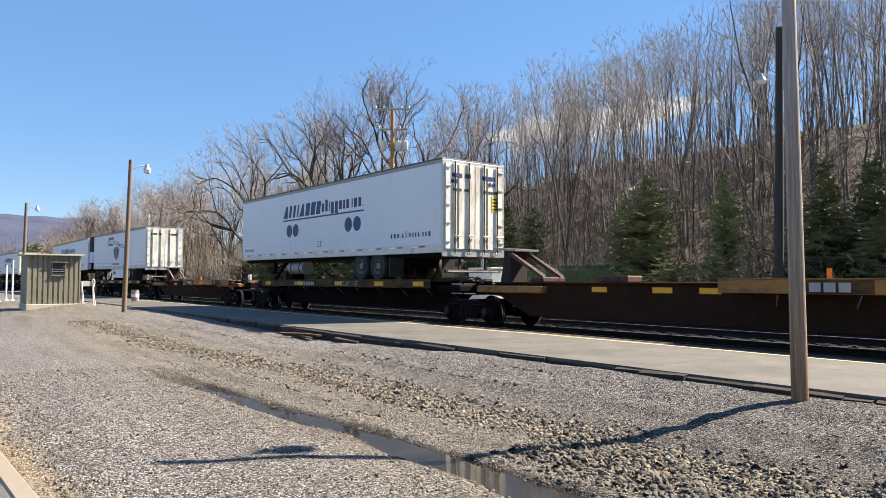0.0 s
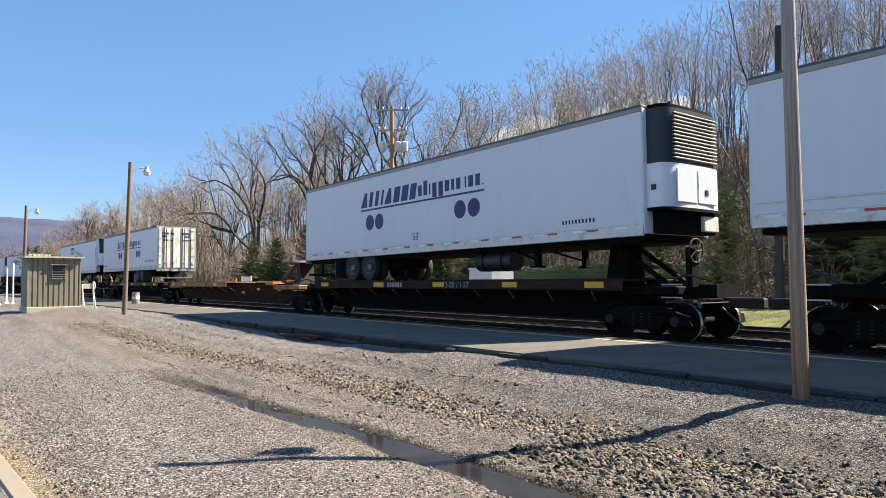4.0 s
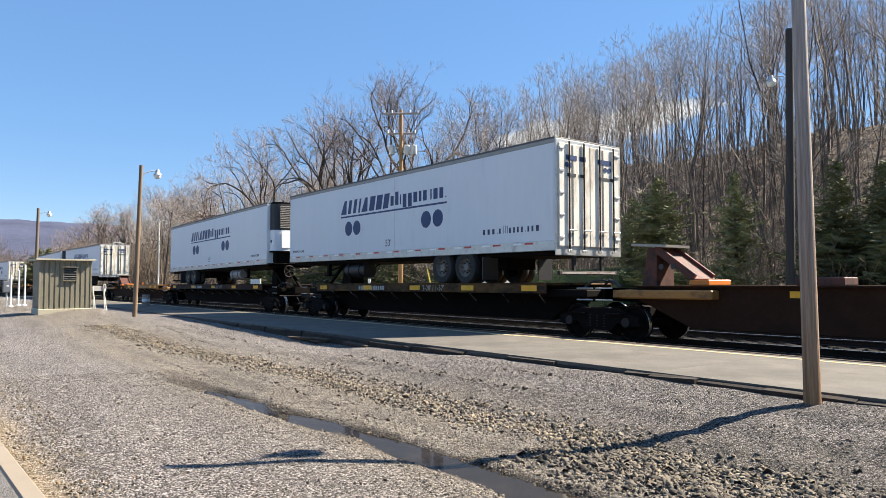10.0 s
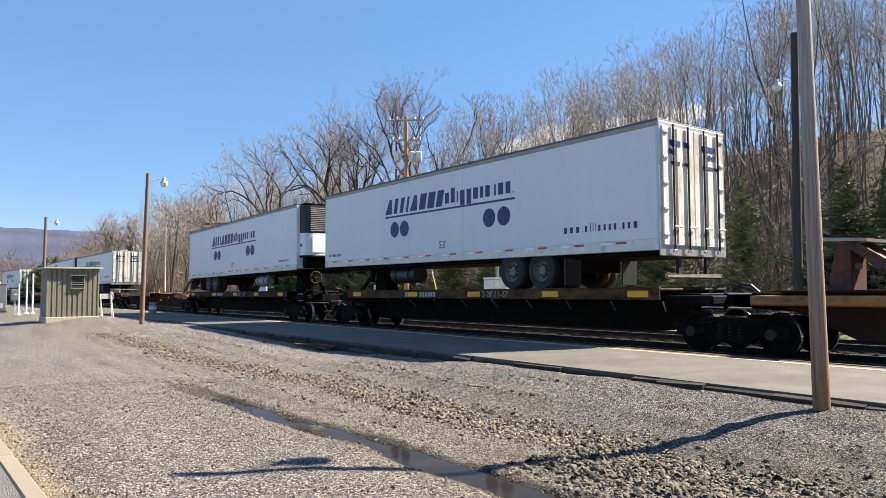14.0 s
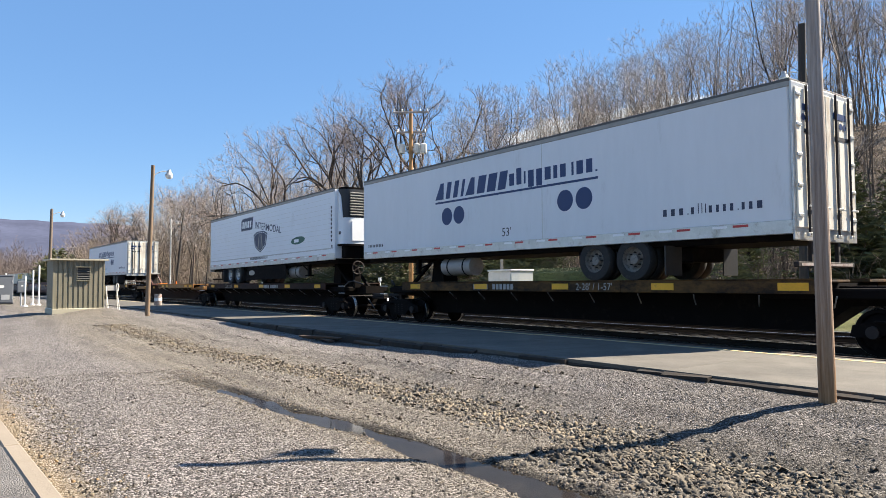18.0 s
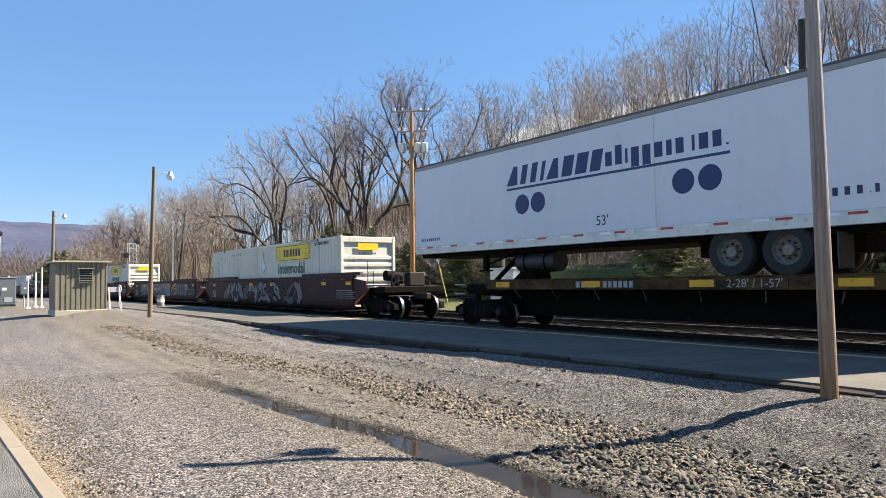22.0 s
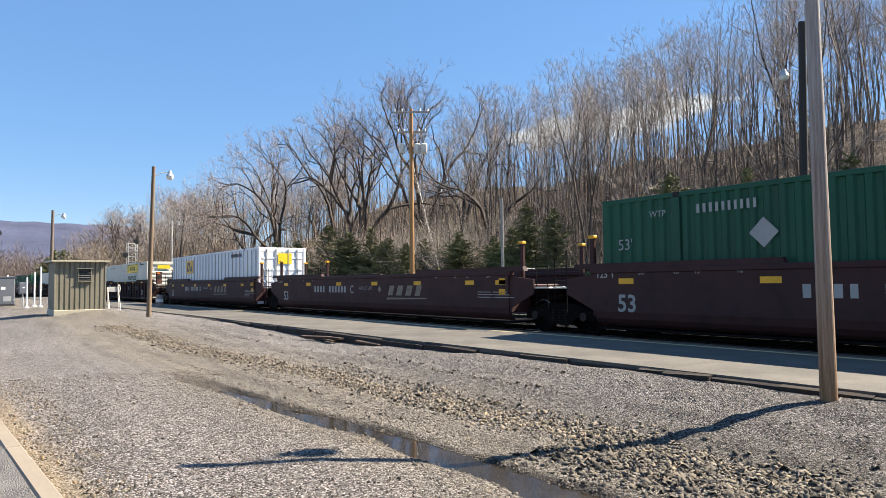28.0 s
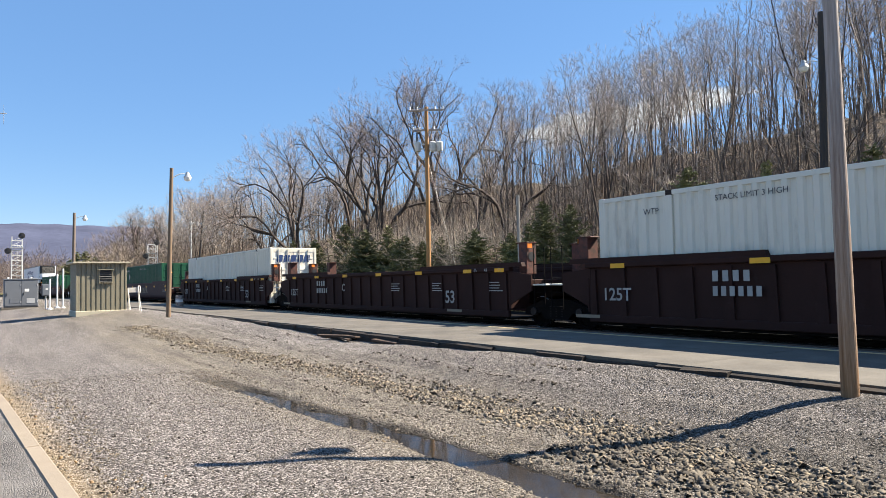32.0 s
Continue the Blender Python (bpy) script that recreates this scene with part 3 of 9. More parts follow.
    B.inputs["Roughness"].default_value = 0.92
    B.inputs["Specular IOR Level"].default_value = 0.25
    bp = N.new("ShaderNodeBump")
    bp.inputs["Strength"].default_value, bp.inputs["Distance"].default_value = 1.0, 0.016
    K.new(calc(N, K, "ADD", calc(N, K, "MULTIPLY", vor.outputs["Distance"], -1.0), calc(N, K, "MULTIPLY", fine, 0.6)), bp.inputs["Height"])
    K.new(bp.outputs[0], B.inputs["Normal"])
    return m


M_["ground"] = ground_material()


def post_material():
    """Silvered wood above, orange-brown where the foot stays damp."""
    m, N, K, B = shader("post_wood")
    tc = N.new("ShaderNodeTexCoord").outputs["Object"]
    sep = N.new("ShaderNodeSeparateXYZ")
    K.new(tc, sep.inputs[0])
    grain = noise_node(N, K, tc, 3.0, 6, 0.7, (9, 9, 0.3))
    streak = noise_node(N, K, tc, 14.0, 4, 0.6, (7, 7, 0.2))
    grey_w = ramp(N, K, grain, [(0.3, (0.204, 0.1658, 0.1445)), (0.55, (0.34, 0.2932, 0.2635)), (0.75, (0.4675, 0.425, 0.3995))])
    brown = ramp(N, K, grain, [(0.3, (0.11, 0.05, 0.02)), (0.55, (0.27, 0.15, 0.07)), (0.75, (0.36, 0.24, 0.14))])
    mr = N.new("ShaderNodeMapRange")
    mr.inputs[1].default_value, mr.inputs[2].default_value = 3.6, 0.1
    K.new(calc(N, K, "ADD", sep.outputs[2], calc(N, K, "MULTIPLY_ADD", grain, 3.0, -1.5)), mr.inputs[0])
    K.new(mixc(N, K, mr.outputs[0], grey_w, brown), B.inputs["Base Color"])
    B.inputs["Roughness"].default_value = 0.85
    bp = N.new("ShaderNodeBump")
    bp.inputs["Strength"].default_value, bp.inputs["Distance"].default_value = 0.6, 0.01
    K.new(streak, bp.inputs["Height"])
    K.new(bp.outputs[0], B.inputs["Normal"])
    return m


M_["post"] = post_material()


def water_material():
    m, N, K, B = shader("muddy_water")
    co = N.new("ShaderNodeTexCoord").outputs["Object"]
    K.new(ramp(N, K, noise_node(N, K, co, 3, 4), [(0.3, (0.014, 0.011, 0.008)), (0.7, (0.03, 0.024, 0.018))]), B.inputs["Base Color"])
    B.inputs["Roughness"].default_value = 0.06
    B.inputs["IOR"].default_value = 1.33
    bp = N.new("ShaderNodeBump")
    bp.inputs["Strength"].default_value, bp.inputs["Distance"].default_value = 0.05, 0.004
    K.new(noise_node(N, K, co, 9, 3), bp.inputs["Height"])
    K.new(bp.outputs[0], B.inputs["Normal"])
    return m


M_["water"] = water_material()


# ---------------------------------------------------------------- mesh helpers
class Shape:
    """Gathers convex pieces and sheets of one mesh."""

    def __init__(self):
        self.v, self.f = [], []

    def convex(self, pts, faces):
        c = sum((Vector(p) for p in pts), Vector()) / len(pts)
        o = len(self.v)
        self.v += [tuple(p) for p in pts]
        for f in faces:
            a, b, d = (Vector(pts[i]) for i in f[:3])
            if (b - a).cross(d - a).dot((a + b + d) / 3 - c) < 0:
                f = f[::-1]
            self.f.append([o + i for i in f])
        return self

    def box(self, x0, x1, y0, y1, z0, z1):
        p = [(x, y, z) for x in (x0, x1) for y in (y0, y1) for z in (z0, z1)]
        return self.convex(p, [(0, 1, 3, 2), (4, 5, 7, 6), (0, 1, 5, 4), (2, 3, 7, 6), (0, 2, 6, 4), (1, 3, 7, 5)])

    def cbox(self, x0, x1, y0, y1, z0, z1, b=0.01):
        """A box with chamfered edges."""
        p, S = [], (0, 1)
        at = {}
        for i in S:
            for j in S:
                for k in S:
                    X, Y, Z = (x0, x1)[i], (y0, y1)[j], (z0, z1)[k]
                    bx, by, bz = (b, -b)[i], (b, -b)[j], (b, -b)[k]
                    for ax, q in enumerate(((X, Y + by, Z + bz), (X + bx, Y, Z + bz), (X + bx, Y + by, Z))):
                        at[i, j, k, ax] = len(p)
                        p.append(q)
        F = []
        for s in S:
            F.append([at[s, j, k, 0] for j, k in ((0, 0), (0, 1), (1, 1), (1, 0))])
            F.append([at[j, s, k, 1] for j, k in ((0, 0), (0, 1), (1, 1), (1, 0))])
            F.append([at[j, k, s, 2] for j, k in ((0, 0), (0, 1), (1, 1), (1, 0))])
            for u in S:
                F.append([at[0, s, u, 1], at[1, s, u, 1], at[1, s, u, 2], at[0, s, u, 2]])
                F.append([at[s, 0, u, 0], at[s, 1, u, 0], at[s, 1, u, 2], at[s, 0, u, 2]])
                F.append([at[s, u, 0, 0], at[s, u, 1, 0], at[s, u, 1, 1], at[s, u, 0, 1]])
                for w in S:
                    F.append([at[s, u, w, 0], at[s, u, w, 1], at[s, u, w, 2]])
        return self.convex(p, F)

    def cyl(self, a, b, r, r2=None, n=12, caps=True):
        a, b = Vector(a), Vector(b)
        r2 = r if r2 is None else r2
        d = (b - a).normalized()
        u = d.cross(Vector((0, 0, 1)) if abs(d.z) < 0.9 else Vector((1, 0, 0))).normalized()
        w = d.cross(u)
        p = []
        for c, q in ((a, r), (b, r2)):
            p += [c + (u * math.cos(2 * math.pi * i / n) + w * math.sin(2 * math.pi * i / n)) * q for i in range(n)]
        F = [(i, (i + 1) % n, n + (i + 1) % n, n + i) for i in range(n)]
        if caps:
            F += [tuple(range(n)), tuple(range(n, 2 * n))]
        return self.convex(p, F)

    def tube(self, pts, radii, n=10, caps=True):
        """A bent round bar through points, one connected skin."""
        pts = [Vector(q) for q in pts]
        if isinstance(radii, (int, float)):
            radii = [radii] * len(pts)
        o, k = len(self.v), len(pts)
        u = None
        for i, q in enumerate(pts):
            d = (pts[min(i + 1, k - 1)] - pts[max(i - 1, 0)]).normalized()
            if u is None:
                u = d.cross(Vector((0, 0, 1)) if abs(d.z) < 0.9 else Vector((1, 0, 0))).normalized()
            u = (u - d * u.dot(d)).normalized()
            w = d.cross(u)
            self.v += [tuple(q + (u * math.cos(2 * math.pi * j / n) + w * math.sin(2 * math.pi * j / n)) * radii[i]) for j in range(n)]
        for i in range(k - 1):
            for j in range(n):
                q = (j + 1) % n
                self.f.append([o + i * n + j, o + i * n + q, o + (i + 1) * n + q, o + (i + 1) * n + j])
        if caps:
            self.f += [[o + j for j in range(n)][::-1], [o + (k - 1) * n + j for j in range(n)]]
        return self

    def ring(self, c, axis, profile, n=20):
        """A body of revolution about an axis ('x', 'y' or 'z') through c: profile of (radius, along)."""
        c = Vector(c)
        ax = {"x": (Vector((1, 0, 0)), Vector((0, 1, 0)), Vector((0, 0, 1))), "y": (Vector((0, 1, 0)), Vector((0, 0, 1)), Vector((1, 0, 0))), "z": (Vector((0, 0, 1)), Vector((1, 0, 0)), Vector((0, 1, 0)))}[axis]
        o, k = len(self.v), len(profile)
        for i in range(n):
            a = 2 * math.pi * i / n
            for r, h in profile:
                self.v.append(tuple(c + ax[0] * h + (ax[1] * math.cos(a) + ax[2] * math.sin(a)) * r))
        for i in range(n):
            for j in range(k - 1):
                q = (i + 1) % n
                self.f.append([o + i * k + j, o + q * k + j, o + q * k + j + 1, o + i * k + j + 1])
        return self

    def plate(self, poly, y, depth=0.004):
        """A thin plate on a side wall: poly of (x, z), its face at y looking towards -y."""
        n = len(poly)
        o = len(self.v)
        self.v += [(x, y, z) for x, z in poly] + [(x, y + depth, z) for x, z in poly]
        area = sum(poly[i][0] * poly[(i + 1) % n][1] - poly[(i + 1) % n][0] * poly[i][1] for i in range(n))
        front = [o + i for i in range(n)]
        self.f.append(front if area > 0 else front[::-1])
        for i in range(n):
            j = (i + 1) % n
            self.f.append([o + i, o + n + i, o + n + j, o + j] if area > 0 else [o + j, o + n + j, o + n + i, o + i])
        return self

    def rect(self, x0, x1, z0, z1, y, depth=0.004):
        return self.plate([(x0, z0), (x1, z0), (x1, z1), (x0, z1)], y, depth)

    def extrude_y(self, poly, y0, y1):
        """A prism: outline of (x, z) between y0 and y1."""
        n = len(poly)
        o = len(self.v)
        area = sum(poly[i][0] * poly[(i + 1) % n][1] - poly[(i + 1) % n][0] * poly[i][1] for i in range(n))
        if area < 0:
            poly = poly[::-1]
        self.v += [(x, y0, z) for x, z in poly] + [(x, y1, z) for x, z in poly]
        self.f += [[o + i for i in range(n)], [o + n + i for i in range(n)][::-1]]
        for i in range(n):
            j = (i + 1) % n
            self.f.append([o + i, o + n + i, o + n + j, o + j])
        return self

    def extrude_z(self, poly, z0, z1):
        """A prism: outline of (x, y) between z0 and z1."""
        n = len(poly)
        o = len(self.v)
        area = sum(poly[i][0] * poly[(i + 1) % n][1] - poly[(i + 1) % n][0] * poly[i][1] for i in range(n))
        if area < 0:
            poly = poly[::-1]
        self.v += [(x, y, z0) for x, y in poly] + [(x, y, z1) for x, y in poly]
        self.f += [[o + i for i in range(n)][::-1], [o + n + i for i in range(n)]]
        for i in range(n):
            j = (i + 1) % n
            self.f.append([o + i, o + j, o + n + j, o + n + i])
        return self

    def mesh(self, name, material=None, smooth=False):
        me = bpy.data.meshes.new(name)
        me.from_pydata(self.v, [], self.f)
        if smooth:
            me.polygons.foreach_set("use_smooth", [True] * len(me.polygons))
            me.set_sharp_from_angle(angle=radians(38))
        if material:
            me.materials.append(M_[material])
        me.update()
        return me


def thing(name, at, label, category, group="", kind=""):
    """An Empty at a thing's base."""
    ob = new(name)
    ob.empty_display_size = 0.2
    ob.matrix_world = at
    return tagged(ob, label, category, group, kind)


def part(name, shape, material, parent, label="", smooth=False, at=None):
    """One mesh under a thing or part; a Shape, or a mesh that alike parts share."""
    me = shape.mesh(name, material, smooth) if isinstance(shape, Shape) else shape
    ob = new(name, me)
    ob.parent = parent
    if at is not None:
        ob.matrix_basis = at
    if label:
        ob["label"] = label
    return ob


def solid(name, shape, material, label, category, group="", kind="", smooth=False, at=None):
    """A thing of one mesh."""
    ob = new(name, shape.mesh(name, material, smooth) if isinstance(shape, Shape) else shape)
    if at is not None:
        ob.matrix_world = at
    return tagged(ob, label, category, group, kind)


_words = {}


def word(text, size, material, bold=0.0):
    """A flat mesh of readable writing in the built-in font, upright in the x-z plane, looking towards -y."""
    key = (text, size, material, bold)
    if key not in _words:
        cu = bpy.data.curves.new("writing", "FONT")
        cu.body, cu.size, cu.offset, cu.resolution_u = text, size, bold, 3
        tmp = bpy.data.objects.new("writing", cu)
        scene.collection.objects.link(tmp)
        bpy.context.view_layer.update()
        me = bpy.data.meshes.new_from_object(tmp.evaluated_get(bpy.context.evaluated_depsgraph_get()))
        bpy.data.objects.remove(tmp)
        bpy.data.curves.remove(cu)
        me.transform(Matrix.Rotation(radians(90), 4, "X"))
        me.materials.clear()
        me.materials.append(M_[material])
        me.name = "writing"
        _words[key] = me
    return _words[key]


def tubes(name, segs, material):
    """Many thin limbs as one mesh: rows of x0 y0 z0 x1 y1 z1 r0 r1; three-sided, open ends."""
    a = np.asarray(segs, dtype=np.float64)
    p, q, r0, r1 = a[:, 0:3], a[:, 3:6], a[:, 6:7], a[:, 7:8]
    d = q - p
    d /= np.linalg.norm(d, axis=1, keepdims=True) + 1e-9
    ref = np.where(np.abs(d[:, 2:3]) < 0.9, np.array([[0, 0, 1.0]]), np.array([[1.0, 0, 0]]))
    u = np.cross(d, ref)
    u /= np.linalg.norm(u, axis=1, keepdims=True) + 1e-9
    w = np.cross(d, u)
    n = len(a)
    V = np.zeros((n, 6, 3))
    for i in range(3):
        c, s = math.cos(2 * math.pi * i / 3), math.sin(2 * math.pi * i / 3)
        V[:, i], V[:, 3 + i] = p + (u * c + w * s) * r0, q + (u * c + w * s) * r1
    base = (np.arange(n) * 6)[:, None]
    F = np.stack([np.concatenate([base + i, base + (i + 1) % 3, base + 3 + (i + 1) % 3, base + 3 + i], 1) for i in range(3)], 1).reshape(-1, 4)
    return quads(name, V.reshape(-1, 3), F, material)


def ribbons(name, segs, material, seed=1):
    """Hair-thin twigs as narrow strips: rows of x0 y0 z0 x1 y1 z1 r0 r1."""
    a = np.asarray(segs, dtype=np.float64)
    p, q = a[:, 0:3], a[:, 3:6]
    u = np.cross(q - p, np.random.RandomState(seed).normal(0, 1, p.shape))
    u /= np.linalg.norm(u, axis=1, keepdims=True) + 1e-9
    V = np.stack([p - u * a[:, 6:7], p + u * a[:, 6:7], q + u * a[:, 7:8], q - u * a[:, 7:8]], 1).reshape(-1, 3)
    return quads(name, V, np.arange(len(V)).reshape(-1, 4), material, smooth=False)


def quads(name, V, F, material, smooth=True):
    me = bpy.data.meshes.new(name)
    V, F = np.asarray(V, dtype=np.float32), np.asarray(F, dtype=np.int32)
    k = F.shape[1]
    me.vertices.add(len(V))
    me.vertices.foreach_set("co", V.ravel())
    me.loops.add(F.size)
    me.loops.foreach_set("vertex_index", F.ravel())
    me.polygons.add(len(F))
    me.polygons.foreach_set("loop_start", np.arange(0, F.size, k, dtype=np.int32))
    me.polygons.foreach_set("loop_total", np.full(len(F), k, dtype=np.int32))
    if smooth:
        me.polygons.foreach_set("use_smooth", np.ones(len(F), dtype=bool))
    me.update(calc_edges=True)
    me.validate()
    if material:
        me.materials.append(M_[material])
    return me


# ---------------------------------------------------------------- the lie of the land
YC = 14.1          # centre line of the train's track
RAIL = 0.15        # top of rail
TRACK2 = 18.15     # centre line of the second track


def smooth01(t):
    t = np.clip(t, 0, 1)
    return t * t * (3 - 2 * t)


def bend(x):
    """How far the line curves towards the camera's side, far down the track."""
    lag = np.clip(-40.0 - x, 0, None)
    near = np.minimum(lag, 140.0)
    return 0.00039 * near * near + (lag - near) * 2 * 0.00039 * 140.0


def wave(x, y, k, s):
    return np.sin(x * k * 1.13 + s) * np.cos(y * k * 0.91 + 1.7 * s) + 0.5 * np.sin(x * k * 2.3 + y * k * 1.9 + 3 * s)


def rut_line(x):
    """Where the puddled wheel rut runs."""
    return 3.45 + 0.078 * np.clip(x + 11, 0, 6) + 0.05 * np.sin(x * 1.7) + 0.03 * np.sin(x * 3.9 + 1)


def kerb_line(x):
    return 0.848 + 0.048 * x


def ground_z(x, y):
    x, y = np.asarray(x, float), np.asarray(y, float)
    z = 0.2 * smooth01((-x - 15) / 15) * smooth01((y - 1.0) / 3)
    # a shallow swale through the lot, rising again to the platform's edge
    near = np.interp(y, [0.9, 1.6, 2.3, 2.8, 3.3, 3.7, 4.1, 4.6, 5.0, 5.4, 5.75, 6.1, 6.4, 6.75, 7.1, 7.5, 8.2], [0.02, 0.03, 0.0, -0.03, -0.085, -0.13, -0.152, -0.148, -0.152, -0.165, -0.15, -0.11, -0.055, 0.012, 0.068, 0.12, 0.172])
    away = np.interp(y, [2.3, 3.9, 5.6, 7.6, 8.2], [0.0, -0.12, -0.12, 0.02, 0.02])
    part_way = smooth01((x + 16) / 8)
    z = z + (near * part_way + away * (1 - part_way)) * (1 - 0.75 * smooth01((-x - 18) / 12)) * (y > kerb_line(x))
    # wheel rut that holds the puddle, and the low ridge of coarse stone beside it
    rut_y = rut_line(x)
    z = z - (0.108 + 0.014 * np.sin(x * 2.3) + 0.008 * np.sin(x * 5.9)) * np.exp(-(((y - rut_y) / (0.23 + 0.03 * np.sin(x * 3.1))) ** 4)) * smooth01((x + 12.1) / 1.6)
    z = z + 0.012 * np.exp(-(((y - 4.55) / 0.3) ** 2)) + 0.012 * np.exp(-(((y - 3.3) / 0.25) ** 2))
    z = np.where(y < kerb_line(x), z + 0.10, z)
    lot = (y > kerb_line(x) + 0.1) & (y < 8.2)
    z = z + np.where(lot, 0.010 * wave(x, y, 1.6, 0.3) + 0.006 * wave(x, y, 5.1, 1.1), 0)
    # old wheel tracks and loose heaps beside the platform
    rough = smooth01((y - 3.9) / 0.6) * (1 - smooth01((y - 7.4) / 0.5)) * (1 - 0.55 * smooth01((-x - 20) / 10))
    heap = np.sin(y * 9.5 + 0.8 * np.sin(x * 0.7) + 0.5 * np.sin(x * 1.9)) * (0.6 + 0.4 * np.sin(x * 2.6 + y * 3.0)) + 0.8 * wave(x, y, 4.3, 2.0) * 0.6
    z = z + np.where(lot, 0.016 * rough * heap + 0.008 * rough * wave(x, y, 13.0, 0.4), 0)
    # gravel banked against the shed's corner
    z = z + np.where(lot, 0.25 * np.exp(-(((x + 35.2) / 1.3) ** 2)) * smooth01((y - 3.6) / 2.2) * (1 - smooth01((y - 6.1) / 1.3)), 0)
    t = y + bend(x)
    z = np.where(t > 8.18, -0.12, z)
    z = np.where(t > 11.8, -0.03 + 0.006 * wave(x, y, 4.0, 0.7), z)
    z = z + np.where(t > 20.5, 0.45 * smooth01((t - 20.5) / 5), 0)
    # the wooded hill
    crest = 17.0 * (1 - 0.72 * smooth01((-x - 85) / 85)) + 1.2 * np.sin(x * 0.03)
    rise = smooth01((t - 28) / 42)
    hill = crest * rise * (0.94 + 0.06 * wave(x, y, 0.11, 0.5)) + rise * 0.25 * wave(x, y, 0.55, 0.2)
    hill = hill * (1 - 0.55 * smooth01((t - 90) / 260))
    z = z + np.where(t > 28, hill, 0)
    far = smooth01((np.abs(x + 40) - 300) / 700)
    return z * (1 - far) - 0.3 * far


def gz(x, y):
    return float(ground_z(x, y))


def spaced(stops):
    out = []
    for (a, b, step) in stops:
        out += list(np.arange(a, b, step))
    return np.array(out)


def build_ground():
    gx = spaced([(-4000, -1000, 500), (-1000, -300, 50), (-300, -120, 6), (-120, -50, 2), (-50, -24, 0.5), (-24, -13, 0.3), (-13, -2, 0.09), (-2, 4, 0.5), (4, 60, 3), (60, 300, 20), (300, 1000, 100), (1000, 4001, 500)])
    gy = spaced([(-4000, -1000, 500), (-1000, -100, 60), (-100, -8, 8), (-8, 0, 1), (0, 1.1, 0.05), (1.1, 2.8, 0.17), (2.8, 5.2, 0.07), (5.2, 8.16, 0.08), (8.16, 11.7, 0.5), (11.7, 21, 0.5), (21, 30, 0.8), (30, 90, 1.6), (90, 300, 12), (300, 1000, 60), (1000, 4001, 500)])
    X, Y = np.meshgrid(gx, gy, indexing="ij")
    V = np.stack([X, Y, ground_z(X, Y)], -1).reshape(-1, 3)
    i, j = np.meshgrid(np.arange(len(gx) - 1), np.arange(len(gy) - 1), indexing="ij")
    a = (i * len(gy) + j).ravel()
    F = np.stack([a, a + len(gy), a + len(gy) + 1, a + 1], 1)
    solid("ground", quads("ground", V, F, "ground"), None, "grey gravel lot, ballast, grass and wooded hillside", "ground", kind="structure")


build_ground()


# ---------------------------------------------------------------- platform, kerb, tracks
PLAT = 0.25
FRONT, BACK = 8.15, 11.78


def plat_pose(x):
    """The platform follows the line's bend."""
    slope = (float(bend(x + 0.5)) - float(bend(x - 0.5)))
    return pose(x, -float(bend(x)), 0, 0, 0, -math.degrees(math.atan(slope)))


def build_platform():
    rng = random.Random(3)
    plat = thing("platform", pose(0, 0, 0), "long low concrete platform with a broken edge beside the track", "platform", kind="structure")
    slab_m = Shape().cbox(-1.4995, 1.4995, FRONT + 0.09, BACK - 0.02, -0.14, 0, 0.004).mesh("slab", "concrete")
    edge_ms = []
    for k in range(4):
        e = Shape()
        x = -1.5
        while x < 1.49:
            L = min(rng.uniform(0.35, 1.6), 1.5 - x)
            jut, drop = rng.uniform(-0.03, 0.02), rng.uniform(0.0, 0.02) if rng.random() < 0.7 else rng.uniform(0.03, 0.06)
            worn = lambda: rng.uniform(-0.022, 0.012)
            top = -0.006 - drop
            e.convex([(x + 0.003, FRONT + jut + worn(), -0.34), (x + L - 0.003, FRONT + jut + worn(), -0.34), (x + L - 0.003, FRONT + 0.088, -0.34), (x + 0.003, FRONT + 0.088, -0.34),
                      (x + 0.003 + abs(worn()), FRONT + jut + 0.03 + worn(), top + worn() - 0.02), (x + L - 0.003 - abs(worn()), FRONT + jut + 0.03 + worn(), top + worn() - 0.02), (x + L - 0.003, FRONT + 0.088, top + 0.3 * worn()), (x + 0.003, FRONT + 0.088, top + 0.3 * worn())],
                     [(0, 1, 2, 3), (4, 5, 6), (4, 6, 7), (0, 1, 5, 4), (1, 2, 6, 5), (2, 3, 7, 6), (3, 0, 4, 7)])
            x += L
        edge_ms.append(e.mesh("edge_block", "edge"))
    line_m = Shape().box(-1.5, 1.5, BACK - 0.38, BACK - 0.28, 0.0, 0.005).mesh("edge_line", "edgeline")
    board_m = Shape().cbox(-1.49, 1.49, BACK - 0.015, BACK + 0.10, -0.16, 0.014, 0.01).mesh("edge_board", "wood")
    for i in range(-32, 14):
        x = i * 3.0 + 1.5
        m = plat_pose(x)
        tilt = pose(0, 0, PLAT + rng.uniform(-0.002, 0.002), rng.uniform(-0.05, 0.05), rng.uniform(-0.04, 0.04), 0)
        part("slab", slab_m, None, plat, at=m @ tilt)
        part("edge_block", edge_ms[i % 4], None, plat, at=m @ pose(0, 0, PLAT + rng.uniform(-0.006, 0.002), 0, rng.uniform(-0.08, 0.08), rng.uniform(-0.1, 0.1)))
        part("edge_line", line_m, None, plat, at=m @ tilt, label="faded yellow safety line")
        part("edge_board", board_m, None, plat, at=m @ pose(0, 0, PLAT))
    return plat


build_platform()


